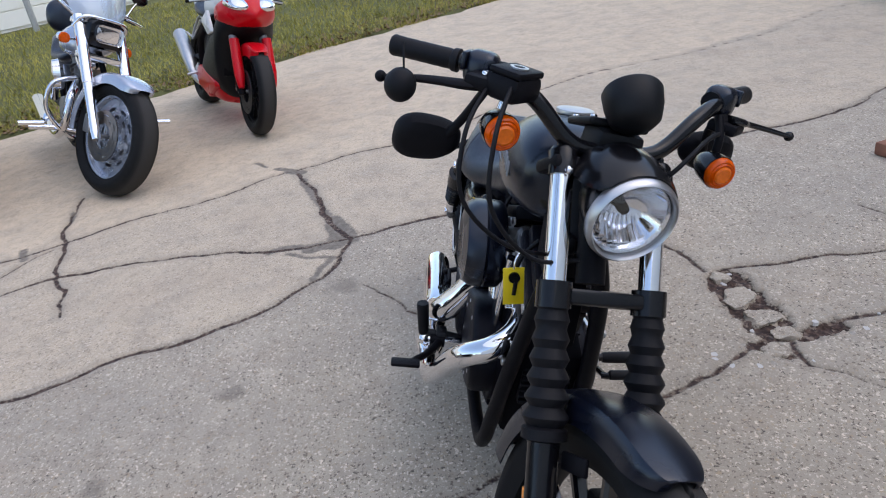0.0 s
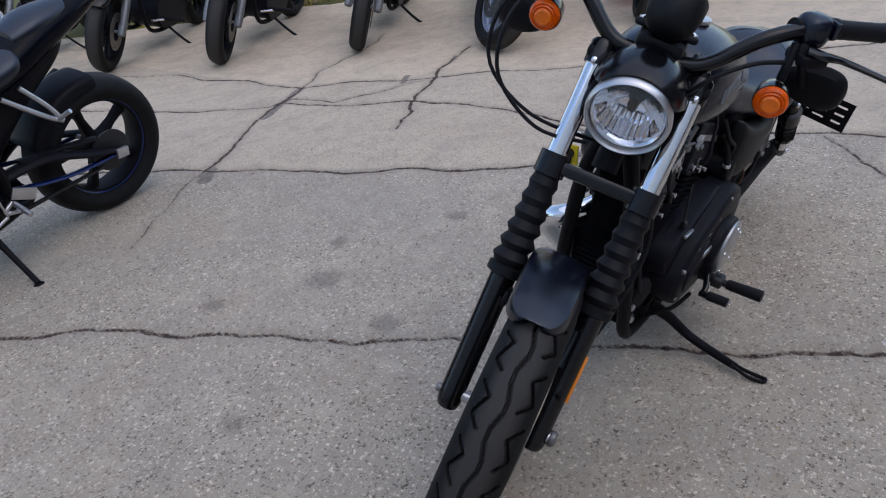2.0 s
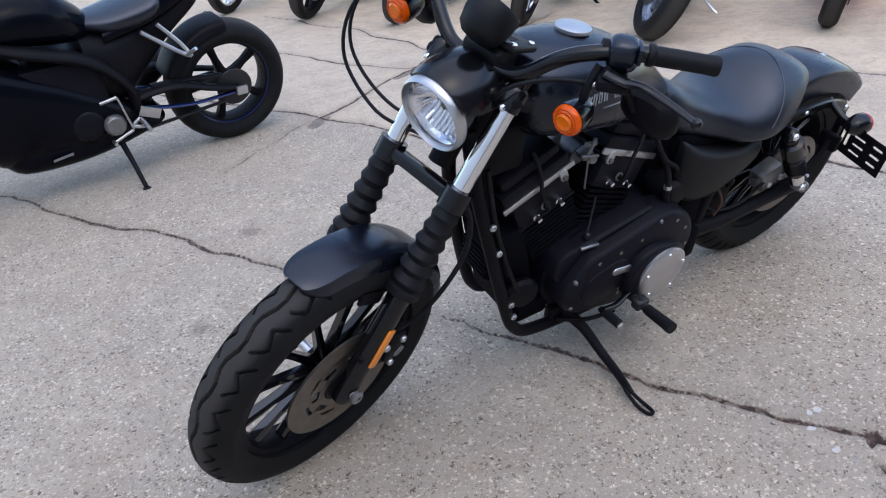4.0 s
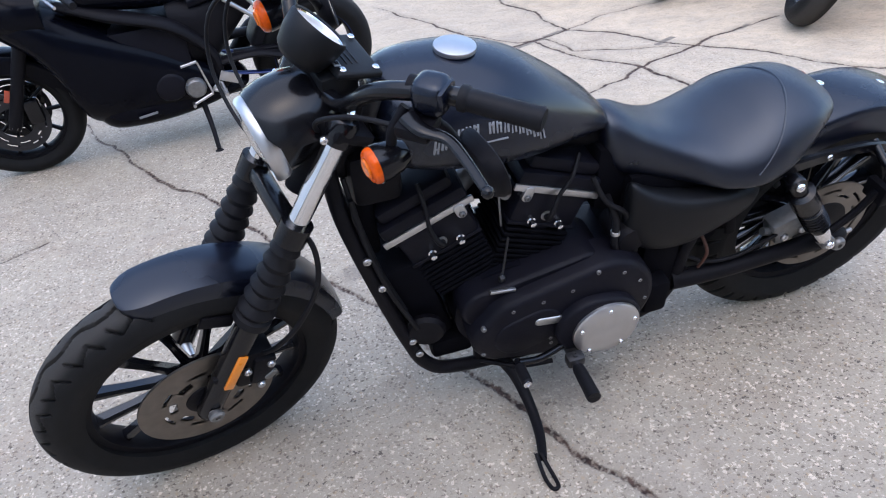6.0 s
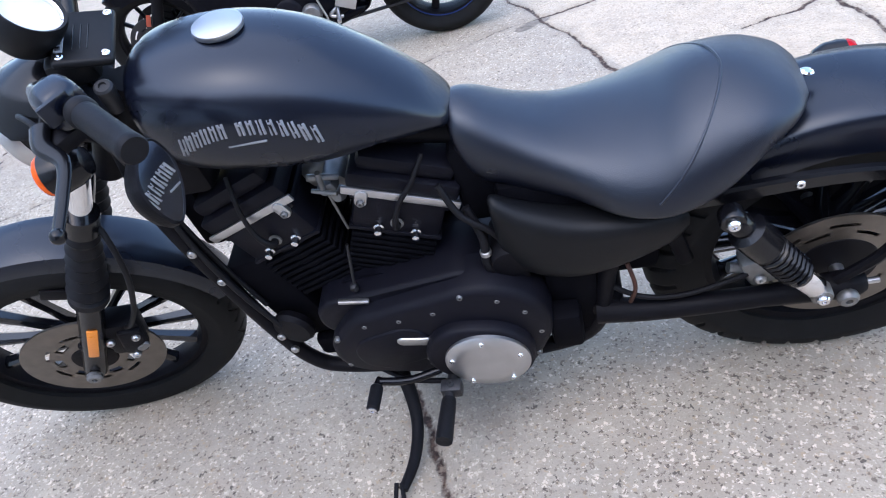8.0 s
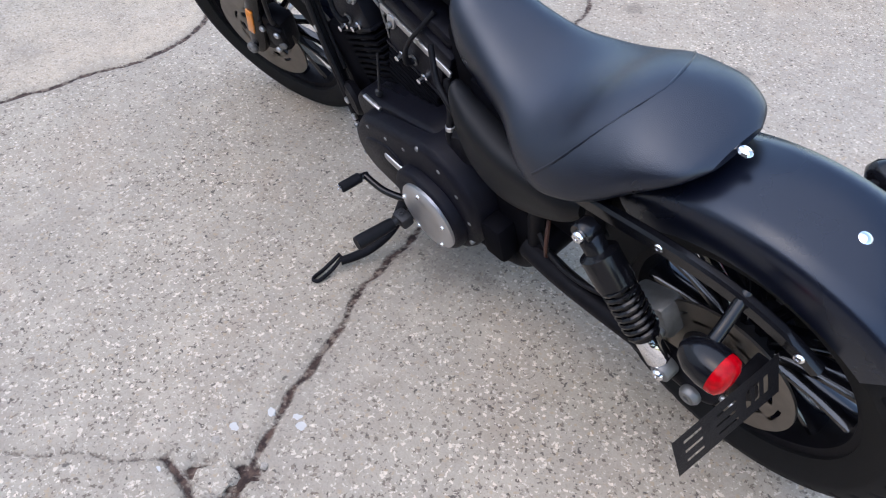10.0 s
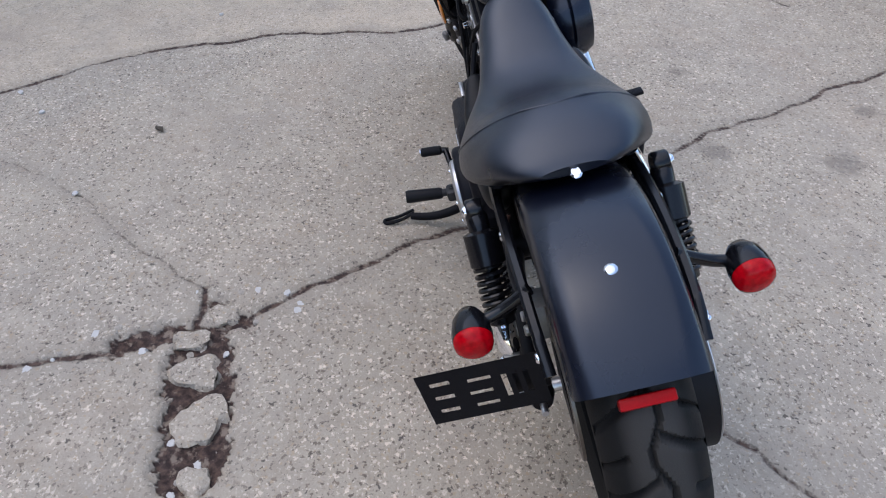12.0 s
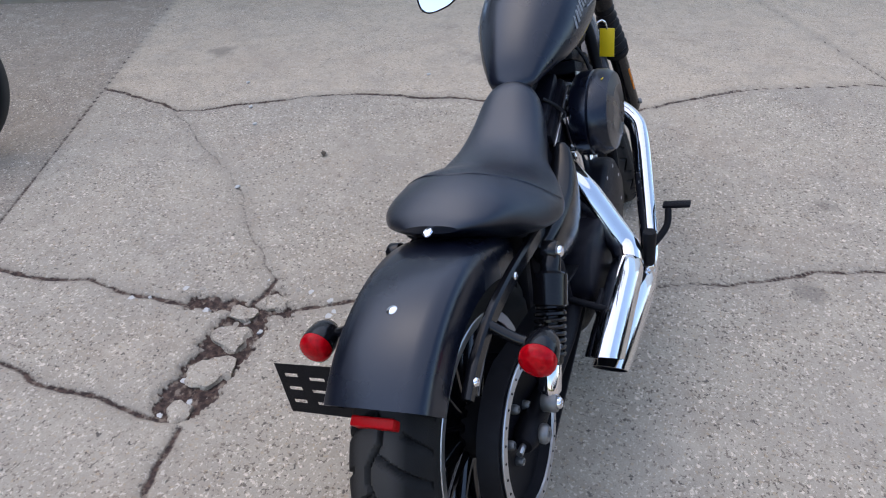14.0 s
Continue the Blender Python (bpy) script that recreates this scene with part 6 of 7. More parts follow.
def sportbike(m, label, upper, lower, accent, swing, group, white=None, steer=4, mid=None):
    root = thing("motorcycle", m, label, "motorcycle", group)

    def p(name, bm, material, parent=None, lab=""):
        return part(name, bm, material, parent or root, lab)

    fc, rc = Vector((0.70, 0, 0.302)), Vector((-0.76, 0, 0.318))
    wheel(p, fc, 0.302, 0.061, 0.216, POWDER, RUBBER, 10, False, (0.075, -0.075), width=0.008, disc_mat=DARKCAST)
    wheel(p, rc, 0.318, 0.092, 0.216, POWDER, RUBBER, 5, False, (), lip=accent, width=0.022)
    up = Vector((-0.41, 0, 0.91))
    for s in both:
        a = fc + Vector((0, 0.105 * s, 0)) - up * 0.02
        leg = p("fork_leg", sweep([a, a + up * 0.04, a + up * 0.28], [0.024, 0.030, 0.027], 14, 2), POWDER)
        p("fork_tube", rod(a + up * 0.27, a + up * 0.62, 0.030), DULL if white is not None else POWDER, leg)
        p("caliper", join(box(fc + Vector((-0.10, 0.093 * s, 0.05)), (0.07, 0.05, 0.12), 0.014)), GLOSS, leg)
        p("fork_reflector", box(fc + Vector((-0.03, 0.135 * s, 0.16)), (0.022, 0.006, 0.06), 0.002, Matrix.Rotation(radians(-24), 4, "Y")), mat_red_dull, leg)
        bar = p("clip_on_bar", rod((0.33, 0.14 * s, 0.90), (0.24, 0.34 * s, 0.87), 0.016), SOFT, lab="black rubber grip")
        p("lever", sweep([(0.37, 0.15 * s, 0.89), (0.36, 0.22 * s, 0.885), (0.31, 0.33 * s, 0.87)], 0.007), SATIN, bar)
        if white is None:
            p("belly_decal", box((0.12, 0.186 * s, 0.245), (0.09, 0.004, 0.014), 0.0015, Matrix.Rotation(radians(6), 4, "Y") @ Matrix.Rotation(radians(-14 * s), 4, "X"), 1), GREYBAR, lab="small pale decal on the belly")
        p("frame_spar", sweep([(0.34, 0.10 * s, 0.80), (0.15, 0.155 * s, 0.74), (-0.10, 0.160 * s, 0.64), (-0.24, 0.14 * s, 0.48), (-0.26, 0.13 * s, 0.36)], [0.03, 0.045, 0.045, 0.042, 0.04], 12, 5, 0.6), POWDER, lab="black frame spar")
        arm = p("swingarm", sweep([(-0.24, 0.12 * s, 0.40), (-0.45, 0.135 * s, 0.42), (-0.64, 0.14 * s, 0.36), (-0.80, 0.14 * s, 0.318)], [0.035, 0.040, 0.032, 0.022], 12, 5, 0.5), POWDER, lab="black swingarm")
        p("lower_rail", sweep([(-0.26, 0.125 * s, 0.35), (-0.52, 0.138 * s, 0.305), (-0.79, 0.14 * s, 0.31)], [0.020, 0.015, 0.018], 12, 5, 0.5), swing, arm, "lower rail of the swingarm")
        hp = p("heel_plate", join(box((-0.30, 0.185 * s, 0.345), (0.10, 0.008, 0.05), 0.003, Matrix.Rotation(radians(-25), 4, "Y")), sweep([(-0.25, 0.18 * s, 0.33), (-0.21, 0.185 * s, 0.30), (-0.27, 0.19 * s, 0.285)], 0.009)), SATIN, lab="aluminium heel plate")
        p("foot_peg", rod((-0.25, 0.18 * s, 0.325), (-0.26, 0.27 * s, 0.30), 0.011), SATIN, hp)
        p("passenger_peg_hanger", join(sweep([(-0.36, 0.12 * s, 0.70), (-0.50, 0.14 * s, 0.585), (-0.56, 0.15 * s, 0.55)], 0.011), sweep([(-0.44, 0.12 * s, 0.72), (-0.52, 0.14 * s, 0.62), (-0.56, 0.15 * s, 0.55)], 0.010), rod((-0.54, 0.15 * s, 0.56), (-0.57, 0.20 * s, 0.60), 0.009)), SATIN, lab="aluminium passenger peg hanger")
        mi = p("mirror", ball((0.46, 0.33 * s, 1.00), 0.055, (0.5, 1.2, 0.7)), upper, lab="mirror on a stalk")
        p("stem", sweep([(0.56, 0.14 * s, 0.92), (0.50, 0.24 * s, 0.97), (0.47, 0.30 * s, 0.99)], 0.010), GLOSS, mi)
        p("headlamp", body([(0.60, 0.10 * s, 0.075, 0.925, 0.830, 0.875, 2.2), (0.69, 0.092 * s, 0.066, 0.908, 0.828, 0.865, 2.2), (0.742, 0.082 * s, 0.045, 0.880, 0.832, 0.855, 2.0), (0.756, 0.078 * s, 0.015, 0.862, 0.845, 0.853, 2.0)], 18, 4), CHROME, lab="slanted clear headlamp")
    p("main_fairing", body([(0.66, 0, 0.085, 0.84, 0.72, 0.78, 2.2), (0.58, 0, 0.160, 0.86, 0.66, 0.76, 2.3), (0.50, 0, 0.196, 0.85, 0.58, 0.72, 2.4), (0.43, 0, 0.206, 0.82, 0.42, 0.66, 2.5), (0.385, 0, 0.206, 0.79, 0.24, 0.61, 2.6), (0.30, 0, 0.206, 0.745, 0.19, 0.56, 2.6), (0.15, 0, 0.202, 0.665, 0.175, 0.49, 2.6), (0.0, 0, 0.194, 0.58, 0.185, 0.42, 2.6), (-0.15, 0, 0.178, 0.475, 0.20, 0.35, 2.6), (-0.28, 0, 0.145, 0.39, 0.225, 0.31, 2.4), (-0.37, 0, 0.06, 0.33, 0.26, 0.29, 2.0)], 40, 5), mid or upper, lab="glossy one-piece side fairing")
    p("upper_cowl", body([(0.40, 0, 0.19, 0.90, 0.66, 0.80, 2.4), (0.52, 0, 0.20, 0.92, 0.68, 0.81, 2.4), (0.63, 0, 0.165, 0.925, 0.71, 0.825, 2.3), (0.71, 0, 0.10, 0.895, 0.755, 0.83, 2.2), (0.765, 0, 0.035, 0.845, 0.785, 0.815, 2.0), (0.78, 0, 0.008, 0.82, 0.80, 0.81, 2.0)], 28, 5), upper, lab="pointed front cowl")
    if white is not None:
        for s in both:
            p("belly_panel", hull_plate([(0.30, 0.30, 0.02), (0.10, 0.21, 0.03), (-0.34, 0.27, 0.02), (-0.22, 0.36, 0.02), (-0.02, 0.36, 0.02)], 0.13 * s, 0.196 * s, bevel=0.02), lower, lab="red belly fairing panel")
            a = fc + Vector((0.035, 0.112 * s, 0.03))
            p("fork_shield", sweep([a, a + up * 0.10, a + up * 0.34], [0.018, 0.036, 0.034], 14, 4), upper, lab="red fork shield")
            p("fairing_flash", hull_plate([(0.30, 0.80, 0.012), (0.14, 0.73, 0.012), (0.30, 0.66, 0.012), (0.40, 0.68, 0.010)], 0.20 * s, 0.222 * s, bevel=0.008), white, lab="white flash on the fairing")
    ws = p("windscreen", body([(0.30, 0, 0.13, 1.06, 0.93, 0.95, 2.0), (0.42, 0, 0.135, 1.03, 0.90, 0.93, 2.0), (0.55, 0, 0.10, 0.96, 0.88, 0.90, 2.0), (0.60, 0, 0.03, 0.92, 0.89, 0.90, 2.0)], 24, 4), DARKGLASS, lab="dark smoked windscreen")
    p("front_mudguard", arc_guard(fc, 0.325, 0.070, 0.085, 60 if white is not None else 52, 165, taper=0.4), upper, lab="painted front mudguard")
    p("fuel_tank", body([(0.30, 0, 0.08, 0.86, 0.76, 0.80, 2.2), (0.24, 0, 0.15, 0.915, 0.74, 0.83, 2.4), (0.10, 0, 0.17, 0.945, 0.72, 0.84, 2.5), (-0.04, 0, 0.155, 0.92, 0.70, 0.81, 2.4), (-0.14, 0, 0.09, 0.84, 0.69, 0.76, 2.3), (-0.18, 0, 0.04, 0.78, 0.70, 0.74, 2.0)], 32, 5), upper if white is None else white, lab="rounded fuel tank")
    p("fuel_cap", lathe([(0.045, 0), (0.045, 0.006), (0.001, 0.008)], (0.12, 0, 0.941), (0, 0, 1), 24), DULL)
    p("seat", body([(-0.14, 0, 0.08, 0.79, 0.72, 0.76, 2.2), (-0.24, 0, 0.13, 0.80, 0.70, 0.76, 2.4), (-0.40, 0, 0.145, 0.835, 0.72, 0.78, 2.4), (-0.47, 0, 0.13, 0.86, 0.76, 0.81, 2.2), (-0.49, 0, 0.06, 0.85, 0.78, 0.82, 2.0)], 26, 4), VINYL, lab="black rider seat")
    p("tail_unit", body([(-0.20, 0, 0.12, 0.74, 0.66, 0.70, 2.4), (-0.42, 0, 0.13, 0.84, 0.70, 0.77, 2.4), (-0.62, 0, 0.11, 0.93, 0.78, 0.85, 2.3), (-0.82, 0, 0.07, 0.97, 0.87, 0.92, 2.2), (-0.92, 0, 0.02, 0.96, 0.91, 0.935, 2.0)], 26, 4), upper if white is None else white, lab="raised pointed tail")
    p("passenger_seat", body([(-0.50, 0, 0.07, 0.90, 0.84, 0.87, 2.2), (-0.60, 0, 0.095, 0.945, 0.86, 0.90, 2.4), (-0.74, 0, 0.07, 0.965, 0.90, 0.93, 2.2), (-0.78, 0, 0.02, 0.955, 0.92, 0.94, 2.0)], 22, 4), VINYL)
    p("belly_pan", body([(0.36, 0, 0.08, 0.36, 0.22, 0.29, 2.3), (0.28, 0, 0.16, 0.38, 0.155, 0.27, 2.5), (0.05, 0, 0.175, 0.34, 0.15, 0.25, 2.6), (-0.16, 0, 0.16, 0.32, 0.175, 0.25, 2.5), (-0.36, 0, 0.12, 0.30, 0.225, 0.26, 2.3), (-0.40, 0, 0.05, 0.28, 0.25, 0.265, 2.0)], 26, 4), lower, lab="belly fairing under the engine")
    en = p("engine", join(box((0.05, 0, 0.48), (0.42, 0.32, 0.36), 0.05), hull_plate([(-0.02, 0.36, 0.075)], 0.14, 0.20, bevel=0.02)), CASTBLACK, lab="dark engine")
    p("subframe_cover", body([(-0.10, 0, 0.14, 0.74, 0.40, 0.58, 2.6), (-0.24, 0, 0.135, 0.72, 0.38, 0.56, 2.6), (-0.36, 0, 0.105, 0.76, 0.48, 0.64, 2.4), (-0.50, 0, 0.10, 0.82, 0.62, 0.73, 2.4), (-0.66, 0, 0.08, 0.90, 0.74, 0.83, 2.3), (-0.74, 0, 0.03, 0.91, 0.84, 0.87, 2.0)], 26, 5), POWDER, lab="black panel under the seat")
    p("wheel_hugger", arc_guard(rc, 0.338, 0.098, 0.05, 20, 92), POWDER, lab="black hugger over the rear wheel")
    p("clutch_case", lathe([(0.05, 0), (0.05, 0.02), (0.04, 0.032), (0.001, 0.034)], (-0.13, 0.185, 0.335), (0, 1, 0), 24), DULL, en)
    p("gear_linkage", join(rod((-0.20, 0.215, 0.30), (-0.165, 0.215, 0.47), 0.005), rod((-0.165, 0.21, 0.47), (-0.09, 0.20, 0.455), 0.008)), SATIN, lab="thin gear linkage rod")
    p("gear_pedal", join(rod((-0.20, 0.21, 0.295), (-0.10, 0.225, 0.265), 0.007), rod((-0.10, 0.21, 0.265), (-0.10, 0.255, 0.27), 0.008)), SATIN)
    p("radiator", box((0.40, 0, 0.50), (0.04, 0.30, 0.26), 0.01), POWDER)
    p("chain_guard", sweep([(-0.35, 0.115, 0.44), (-0.55, 0.118, 0.425), (-0.70, 0.118, 0.405)], 0.022, 10, 5, 0.3), POWDER)
    p("sprocket", lathe([(0.04, 0), (0.092, 0), (0.095, 0.003), (0.092, 0.006), (0.04, 0.006)], rc + Vector((0, 0.105, 0)), (0, 1, 0), 40), DARKCAST)
    p("chain", join(box((-0.46, 0.108, 0.402), (0.50, 0.016, 0.014), 0.003, Matrix.Rotation(radians(-1), 4, "Y")), box((-0.46, 0.108, 0.240), (0.50, 0.016, 0.014), 0.003, Matrix.Rotation(radians(4), 4, "Y"))), DARKCAST)
    p("axle_block", box((-0.775, 0.165, 0.318), (0.06, 0.02, 0.045), 0.006), SATIN)
    p("exhaust", sweep([(-0.12, -0.14, 0.22), (-0.35, -0.19, 0.28), (-0.50, -0.20, 0.40), (-0.82, -0.20, 0.56)], [0.03, 0.035, 0.055, 0.055], 16), SATIN if white is not None else POWDER, lab="exhaust silencer")
    st = p("side_stand", sweep([(-0.14, 0.13, 0.25), (-0.150, 0.25, 0.15), (-0.150, 0.372, 0.078)], [0.016, 0.012, 0.011], 10), POWDER, lab="black side stand on the ground")
    p("stand_foot", lathe([(0.018, 0), (0.022, 0.004), (0.016, 0.010)], (-0.150, 0.374, 0.0695), (0, -0.19, 1), 16), POWDER, st)
    return root


mat_red_dull = mat("dull_red_reflector", (0.35, 0.06, 0.03), 0.4, grain=0.2)
NAVY = mat("dark_gloss_paint", (0.0025, 0.003, 0.006), 0.22, grain=0.3, coat=0.0, spec=0.10)


def parked(x, y, yaw, front_x, lean):
    """A pose that sets the front tyre at (x, y)."""
    return pose(x, y, 0, 0, 0, yaw) @ pose(0, 0, 0, -lean, 0, 0) @ Matrix.Translation((-front_x, 0, 0))


sportbike(parked(1.68, -2.33, 6.0, 0.70, 11), "dark glossy sport motorcycle with blue swingarm on its stand", NAVY, NAVY, BLUEP, BLUEP, "sport motorcycles")
sportbike(parked(-3.40, -1.42, 29, 0.70, 12), "red and white sport motorcycle parked beside the grass", REDP, REDP, GLOSS, POWDER, "row of parked motorcycles", WHITEP, -14, MATTE)
cruiser(parked(-2.53, -2.14, 31, 0.80, 15), "silver touring cruiser with a windscreen and wide front tyre", SILVERP, wide=0.078, R=0.345, rim=0.245, rim_mat=SILVERP, solid=True, screen=True, bags=True, steer=26)
blk = cruiser(parked(-2.29, -3.19, 28, 0.80, 13), "black cruiser motorcycle with chrome fork in the row", GLOSS, wide=0.060, steer=12)
dk = cruiser(parked(-1.71, -4.12, 28, 0.80, 12), "black cruiser motorcycle with dark wheels in the row", GLOSS, wide=0.066, rim_mat=POWDER, fork_mat=DULL, steer=14, spokes=9)
copy_thing(dk, parked(-1.28, -5.06, 28, 0.80, 12))
copy_thing(blk, parked(-0.85, -6.10, 30, 0.80, 8))
copy_thing(blk, parked(-4.75, 3.85, -20, 0.80, 8))
copy_thing(blk, parked(0.015, 2.55, -62, 0.80, 8))


def pickup_truck(m):
    root = thing("pickup_truck", m, "white pickup truck parked far off on the yard", "truck")
    part("body", join(body([(0.0, 0, 0.84, 1.05, 0.50, 0.75, 4.0), (0.06, 0, 0.92, 1.08, 0.44, 0.78, 5.0), (1.9, 0, 0.94, 1.08, 0.42, 0.78, 6.0), (3.7, 0, 0.94, 1.10, 0.42, 0.78, 6.0), (4.9, 0, 0.90, 1.06, 0.44, 0.78, 5.0), (5.15, 0, 0.80, 0.98, 0.50, 0.75, 4.0)], 32, 4), body([(1.85, 0, 0.70, 1.20, 1.00, 1.08, 4.0), (2.05, 0, 0.74, 1.74, 1.00, 1.30, 5.0), (3.3, 0, 0.74, 1.80, 1.00, 1.32, 5.0), (3.9, 0, 0.72, 1.20, 1.00, 1.08, 4.0)], 28, 4)), WHITEP, root, "white painted bodywork")
    part("bumper", box((-0.06, 0, 0.50), (0.12, 1.78, 0.16), 0.03), mat("dull_grey_bumper", (0.20, 0.20, 0.21), 0.4, 0.6, grain=0.2), root, "dull grey rear bumper")
    for s in both:
        part("marker_light", box((0.06, 0.90 * s, 0.56), (0.10, 0.06, 0.06), 0.01), AMBER, root, "small amber marker light")
        part("tail_light", box((0.02, 0.82 * s, 0.85), (0.06, 0.12, 0.26), 0.02), REDLENS, root, "red tail light")
        part("side_window", box((2.75, 0.735 * s, 1.45), (0.95, 0.02, 0.40), 0.01), DARKGLASS, root, "dark side window")
        for x in (0.95, 4.15):
            w = part("wheel", cast_rim((x, 0.82 * s, 0.37), 0.22, 0.10, 0.06), DULL, root)
            part("tyre", tyre((x, 0.82 * s, 0.37), 0.37, 0.125, 0.22, n=48, m=17), RUBBER, w, "black truck tyre")
    return root


pickup_truck(pose(5.25, -6.55, 0, 0, 0, -28))


# ---- the white block wall with its kerb ----
def wall_at(s, d, z):
    """A place s metres along the wall, d behind its face."""
    return Vector((3.45 + 0.455 * s + 0.89 * d, 1.165 - 0.89 * s + 0.455 * d, z))


def white_wall():
    m = Matrix.Translation(wall_at(0, 0, 0)) @ Matrix.Rotation(math.atan2(-0.89, 0.455), 4, "Z")
    paint = mat("white_masonry_paint", (0.88, 0.88, 0.87), 0.75, grain=0.10, grain_scale=3, bump=0.5, bump_scale=90, second=(0.80, 0.80, 0.79))
    # the upper part is unseen; its height cuts sheen on the rear mudguard
    w = part("wall_white", box((0.5, 0.125, 1.7), (14, 0.18, 3.4), 0.004), paint)
    w.matrix_basis = m
    tagged(w, "white painted concrete block wall", "wall", kind="structure")
    brick = mesh_of("block", box((0, 0, 0), (0.393, 0.03, 0.193), 0.006, None, 1), paint)
    rnd = random.Random(4)
    for row in range(6):
        for k in range(-12, 13):
            b = new("block", brick)
            b.parent = w
            b.location = (k * 0.4 + (0.2 if row % 2 else 0), 0.0365 + rnd.uniform(-0.0015, 0.0015), 0.25 + row * 0.2)
    kb = part("kerb", box((0.5, -0.02, 0.035), (14, 0.12, 0.11), 0.018, None, 3), KERB)
    kb.matrix_basis = m
    tagged(kb, "weathered concrete kerb along the foot of the wall", "kerb", kind="structure")


white_wall()


def unseen_wall():
    """Unseen dark wall added on the open side, so flanks reflect less sky."""
    w = part("wall_unseen", box((0, 8.2, 2.75), (26, 0.3, 5.5), 0.01), mat("unseen_wall_dark", (0.10, 0.085, 0.075), 0.85, grain=0.4, grain_scale=2, bump=0.4, bump_scale=40))
    tagged(w, "unseen plain dark wall added to darken reflections", "wall", kind="structure")


unseen_wall()


# ---- grass bank and what lies behind it ----
GRASS0, GDIR, GBACK = Vector((-5.45, -2.55, 0)), Vector((-0.63, 0.777, 0)), Vector((-0.777, -0.63, 0))


def grass_bank():
    soil = mat("grass_soil", (0.10, 0.085, 0.03), 0.95, grain=0.5, grain_scale=3, second=(0.13, 0.14, 0.035), bump=0.6, bump_scale=30)
    rnd = random.Random(7)
    n = 70
    bm = bmesh.new()
    grid = []
    for i in range(n):
        s = -9 + 20 * i / (n - 1)
        row = []
        for d, z in ((0.0, -0.02), (0.05, 0.02), (0.3, 0.05), (1.0, 0.10), (2.5, 0.22), (5.0, 0.35), (9.0, 0.4), (16.0, 0.4)):
            j = 0.06 * math.sin(s * 5) + rnd.uniform(-0.05, 0.05)
            row.append(bm.verts.new(GRASS0 + GDIR * s + GBACK * (d + j) + Vector((0, 0, z))))
        grid.append(row)
    for a, b in zip(grid, grid[1:]):
        for i in range(len(a) - 1):
            bm.faces.new((a[i], a[i + 1], b[i + 1], b[i]))
    ob = part("grass_bank", bm, soil)
    tagged(ob, "low grass bank along the yard's edge", "grass bank", kind="structure")
    blade = mat("grass_blades", (0.27, 0.31, 0.03), 0.7, grain=0.5, grain_scale=1.2, second=(0.60, 0.50, 0.12))
    verts, faces = [], []
    for _ in range(60000):
        s, d = rnd.uniform(-5, 8), rnd.random() ** 1.4 * 5.5 + 0.02
        z = np.interp(d, (0, 0.3, 1, 2.5, 5), (0.0, 0.05, 0.10, 0.22, 0.35))
        c = GRASS0 + GDIR * s + GBACK * d + Vector((0, 0, z - 0.01))
        a = rnd.uniform(0, 6.283)
        h = rnd.uniform(0.03, 0.075)
        w = Vector((math.cos(a), math.sin(a), 0)) * rnd.uniform(0.004, 0.009)
        tip = c + Vector((rnd.uniform(-0.05, 0.05), rnd.uniform(-0.05, 0.05), h))
        k = len(verts)
        verts += [c - w, c + w, tip]
        faces.append((k, k + 1, k + 2))
    me = bpy.data.meshes.new("grass")
    me.from_pydata(verts, [], faces)
    me.materials.append(blade)
    tagged(new("grass", me), "short green and straw-coloured grass", "grass", kind="stuff")
    # dry leaves along the edge
    verts, faces = [], []
    for _ in range(2600):
        s, d = rnd.uniform(-4, 7), abs(rnd.gauss(0.08, 0.28))
        c = GRASS0 + GDIR * s + GBACK * d + Vector((0, 0, 0.03 + 0.1 * min(d, 0.6)))
        u = Vector((rnd.uniform(-1, 1), rnd.uniform(-1, 1), rnd.uniform(-0.4, 0.4))).normalized() * rnd.uniform(0.015, 0.035)
        v = u.cross(Vector((rnd.uniform(-0.3, 0.3), rnd.uniform(-0.3, 0.3), 1))).normalized() * u.length * 0.6
        k = len(verts)
        verts += [c - u, c - v * 0.9, c + u, c + v]
        faces.append((k, k + 1, k + 2, k + 3))
    me = bpy.data.meshes.new("fallen_leaves")
    me.from_pydata(verts, [], faces)
    me.materials.append(mat("dry_leaves", (0.20, 0.12, 0.06), 0.8, grain=0.5, grain_scale=2))
    tagged(new("fallen_leaves", me), "dry brown leaves along the grass edge", "leaves", kind="stuff")


grass_bank()


def far_building():
    side = mat("cream_siding", (0.88, 0.85, 0.76), 0.7, grain=0.06, grain_scale=2)
    m = Matrix.Translation((-10.4, -6.0, 0)) @ Matrix.Rotation(math.atan2(0.62, -0.78), 4, "Z")
    b = part("wall_cream", box((-4.5, 0.15, 1.8), (13, 0.3, 4.2), 0.01), side)
    b.matrix_basis = m
    tagged(b, "cream siding wall behind the grass", "wall", kind="structure")
    rows = mesh_of("siding_board", box((0, 0, 0), (13, 0.025, 0.235), 0.006, None, 1), side)
    for k in range(14):
        o = new("siding_board", rows)
        o.parent = b
        o.location = (-4.5, -0.008, 0.52 + k * 0.25)


far_building()
for x, y in ((-9.3, -5.9), (-9.5, -0.85)):
    post = part("post", join(rod((0, 0, 0.2), (0, 0, 3.0), 0.045, n=16), lathe([(0.05, 0), (0.05, 0.03), (0.001, 0.05)], (0, 0, 3.0), (0, 0, 1), 16)), mat("galvanised_post", (0.45, 0.45, 0.44), 0.5, 0.6, grain=0.2))
    post.matrix_basis = pose(x, y, 0)
    tagged(post, "grey round metal post standing in the grass", "post", "posts")


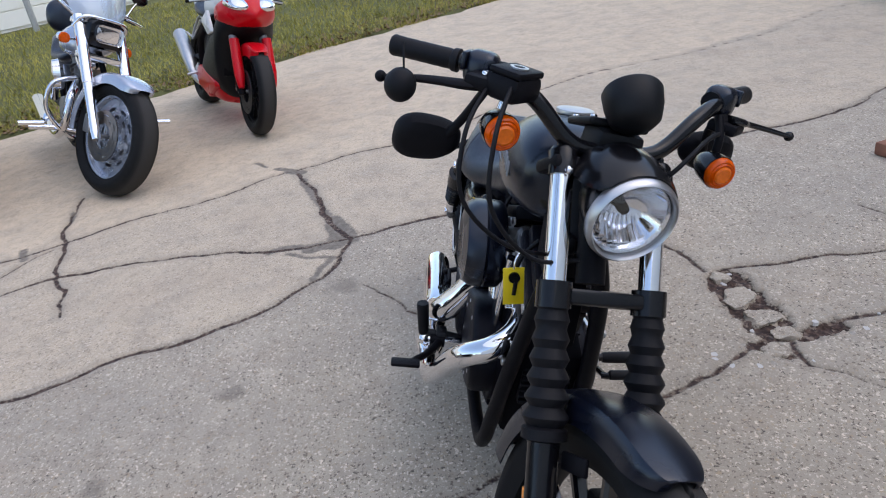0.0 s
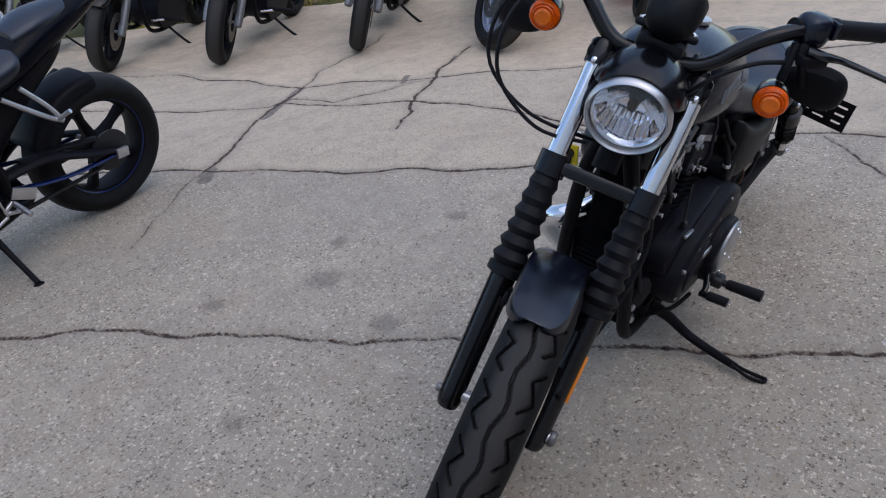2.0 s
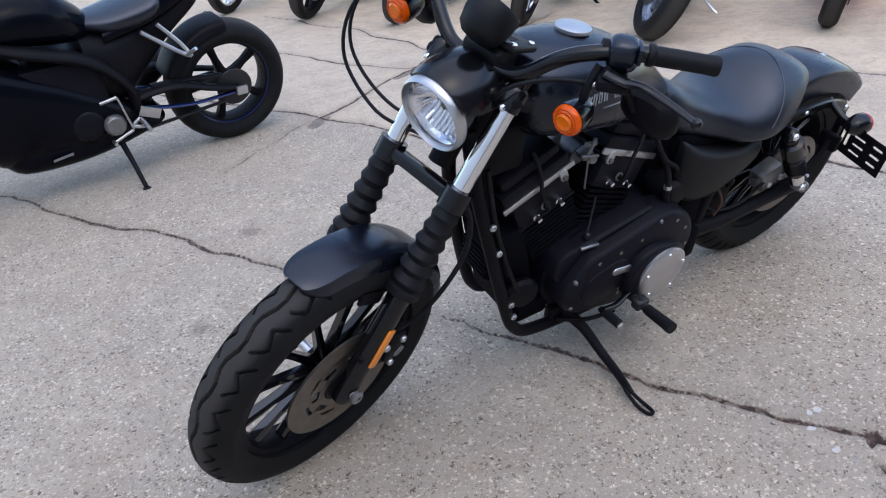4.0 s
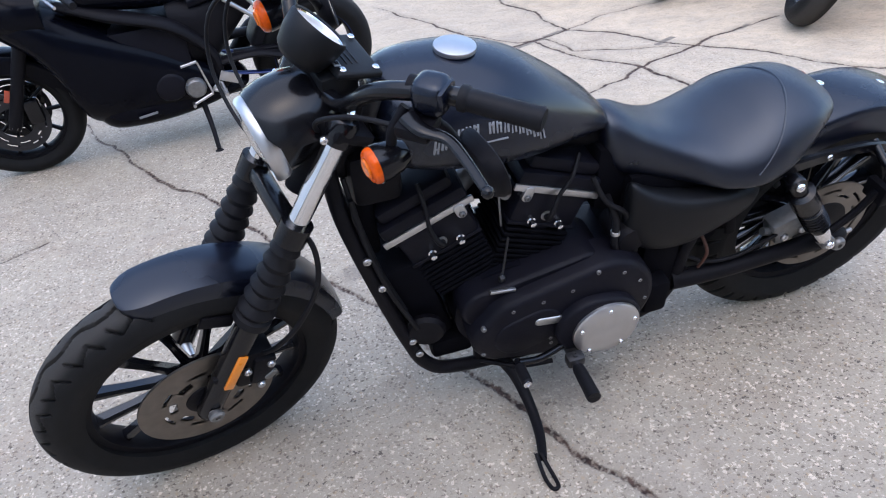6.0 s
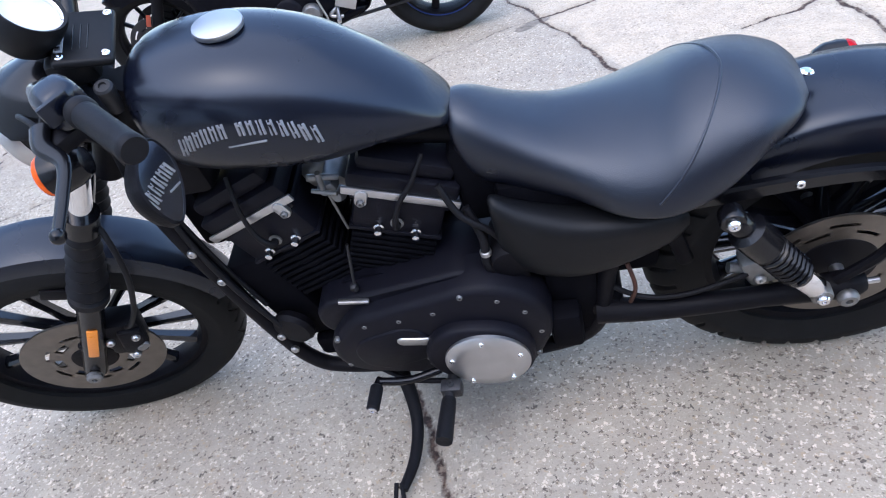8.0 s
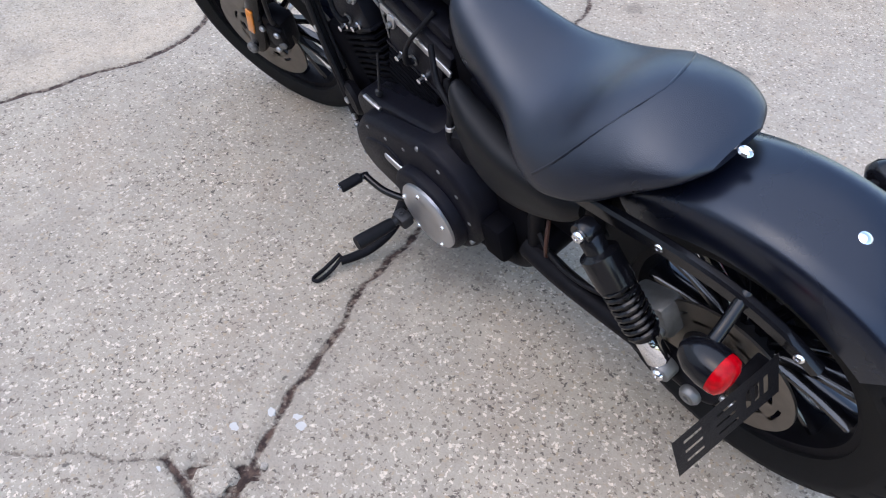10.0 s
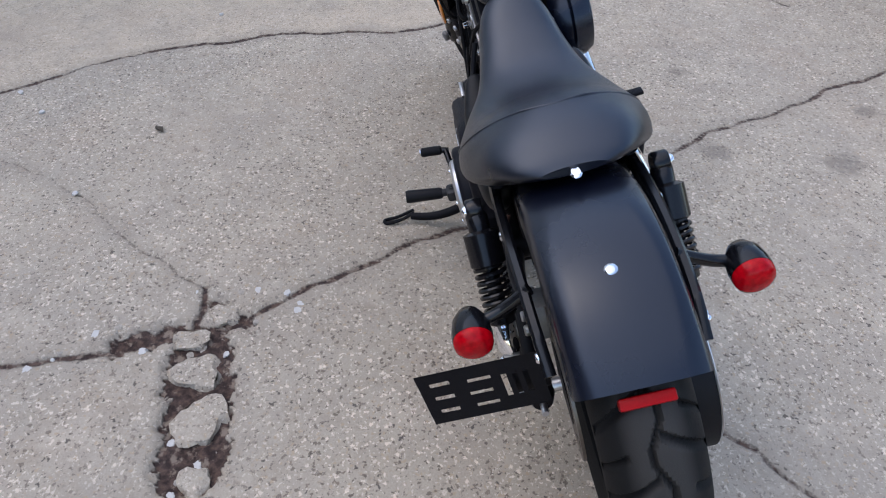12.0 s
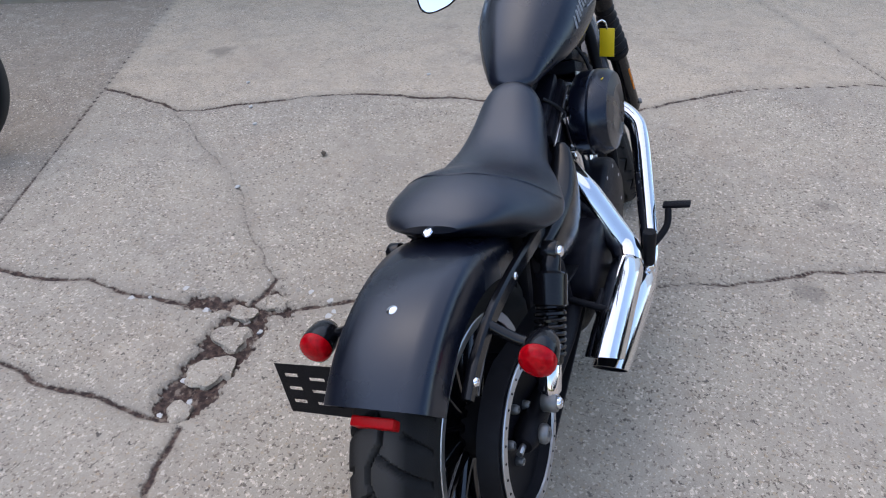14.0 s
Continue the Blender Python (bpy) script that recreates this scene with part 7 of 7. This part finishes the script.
# ---- rubble in the hole, pebbles, leaf, brick ----
def rock(name, c, size, seed, material, label, category, group=""):
    rnd = random.Random(seed)
    bm = bmesh.new()
    bmesh.ops.create_icosphere(bm, subdivisions=3, radius=1)
    off = Vector((rnd.uniform(0, 50), rnd.uniform(0, 50), 0))
    for v in bm.verts:
        k = 1 + 0.5 * noise.noise(v.co * 1.5 + off) + 0.16 * noise.noise(v.co * 5 + off)
        z = max(-0.6, min(0.42, v.co.z * k))
        v.co = Vector((v.co.x * k * size[0], v.co.y * k * size[1], z * size[2]))
    ob = part(name, bm, material)
    for clean in ("crack", "silt"):
        ob.data.attributes.new(clean, "FLOAT", "POINT").data.foreach_set("value", [0.3] * len(ob.data.vertices))
    ob.matrix_basis = pose(*c, 0, 0, rnd.uniform(-25, 25))
    return tagged(ob, label, category, group)


for i, (x, y, a, b) in enumerate(((-0.413, 0.890, 0.052, 0.064), (-0.545, 0.858, 0.066, 0.056), (-0.312, 0.918, 0.030, 0.046), (-0.692, 0.850, 0.036, 0.028), (-0.235, 0.852, 0.036, 0.036))):
    rock("concrete_chunk", (x, y, -0.0215), (a, b, 0.045), 30 + i, CONCRETE, "broken flat concrete chunk lying in the hole", "rubble", "rubble in the hole")
rnd = random.Random(12)
for i in range(46):
    if i < 24:
        x, y = rnd.uniform(-0.75, -0.18), rnd.gauss(0.88, 0.06)
    else:
        x, y = rnd.choice(((-0.24, 0.75), (-0.28, 1.1), (-0.33, 1.25), (-0.72, 1.0), (-0.2, 0.7), (-0.15, 0.9)))
        x, y = x + rnd.gauss(0, 0.03), y + rnd.gauss(0, 0.04)
    r = rnd.uniform(0.004, 0.012)
    rock("pebble", (x, y, -0.004 if i > 23 else -0.018), (r, r * 0.8, r), 100 + i, PEBBLE if i % 3 else ROCK, "small pale stone at the broken edge", "pebble", "loose stones")
for i, (x, y) in enumerate(((0.80, 1.60), (0.95, 1.72), (1.2, 1.9), (0.3, 1.35), (1.6, 1.1))):
    rock("pebble", (x, y, 0.004), (0.011, 0.008, 0.007), 170 + i, PEBBLE, "small pale stone on the concrete", "pebble", "loose stones")
lf = bmesh.new()
for k in range(7):
    a = k / 6
    w = 0.012 * math.sin(math.pi * (0.08 + 0.84 * a))
    for s in (-1, 0, 1):
        lf.verts.new((0.05 * a - 0.025, s * w, 0.004 + 0.006 * abs(s) * math.sin(a * 5) + 0.004 * a))
lf.verts.ensure_lookup_table()
for k in range(6):
    for j in range(2):
        i = k * 3 + j
        lf.faces.new((lf.verts[i], lf.verts[i + 1], lf.verts[i + 4], lf.verts[i + 3]))
leaf = part("leaf", lf, LEAFM)
leaf.matrix_basis = pose(0.645, 1.175, 0.002, 0, 0, 35)
tagged(leaf, "dark curled dead leaf on the concrete", "leaf")
bk = part("brick", box((0, 0, 0.03), (0.20, 0.095, 0.06), 0.006), mat("red_brick", (0.26, 0.11, 0.07), 0.9, grain=0.4, grain_scale=30, bump=0.5, bump_scale=150))
bk.matrix_basis = pose(-1.50, 1.95, 0.001, 0, 0, 20)
tagged(bk, "worn red brick lying on the concrete", "brick")
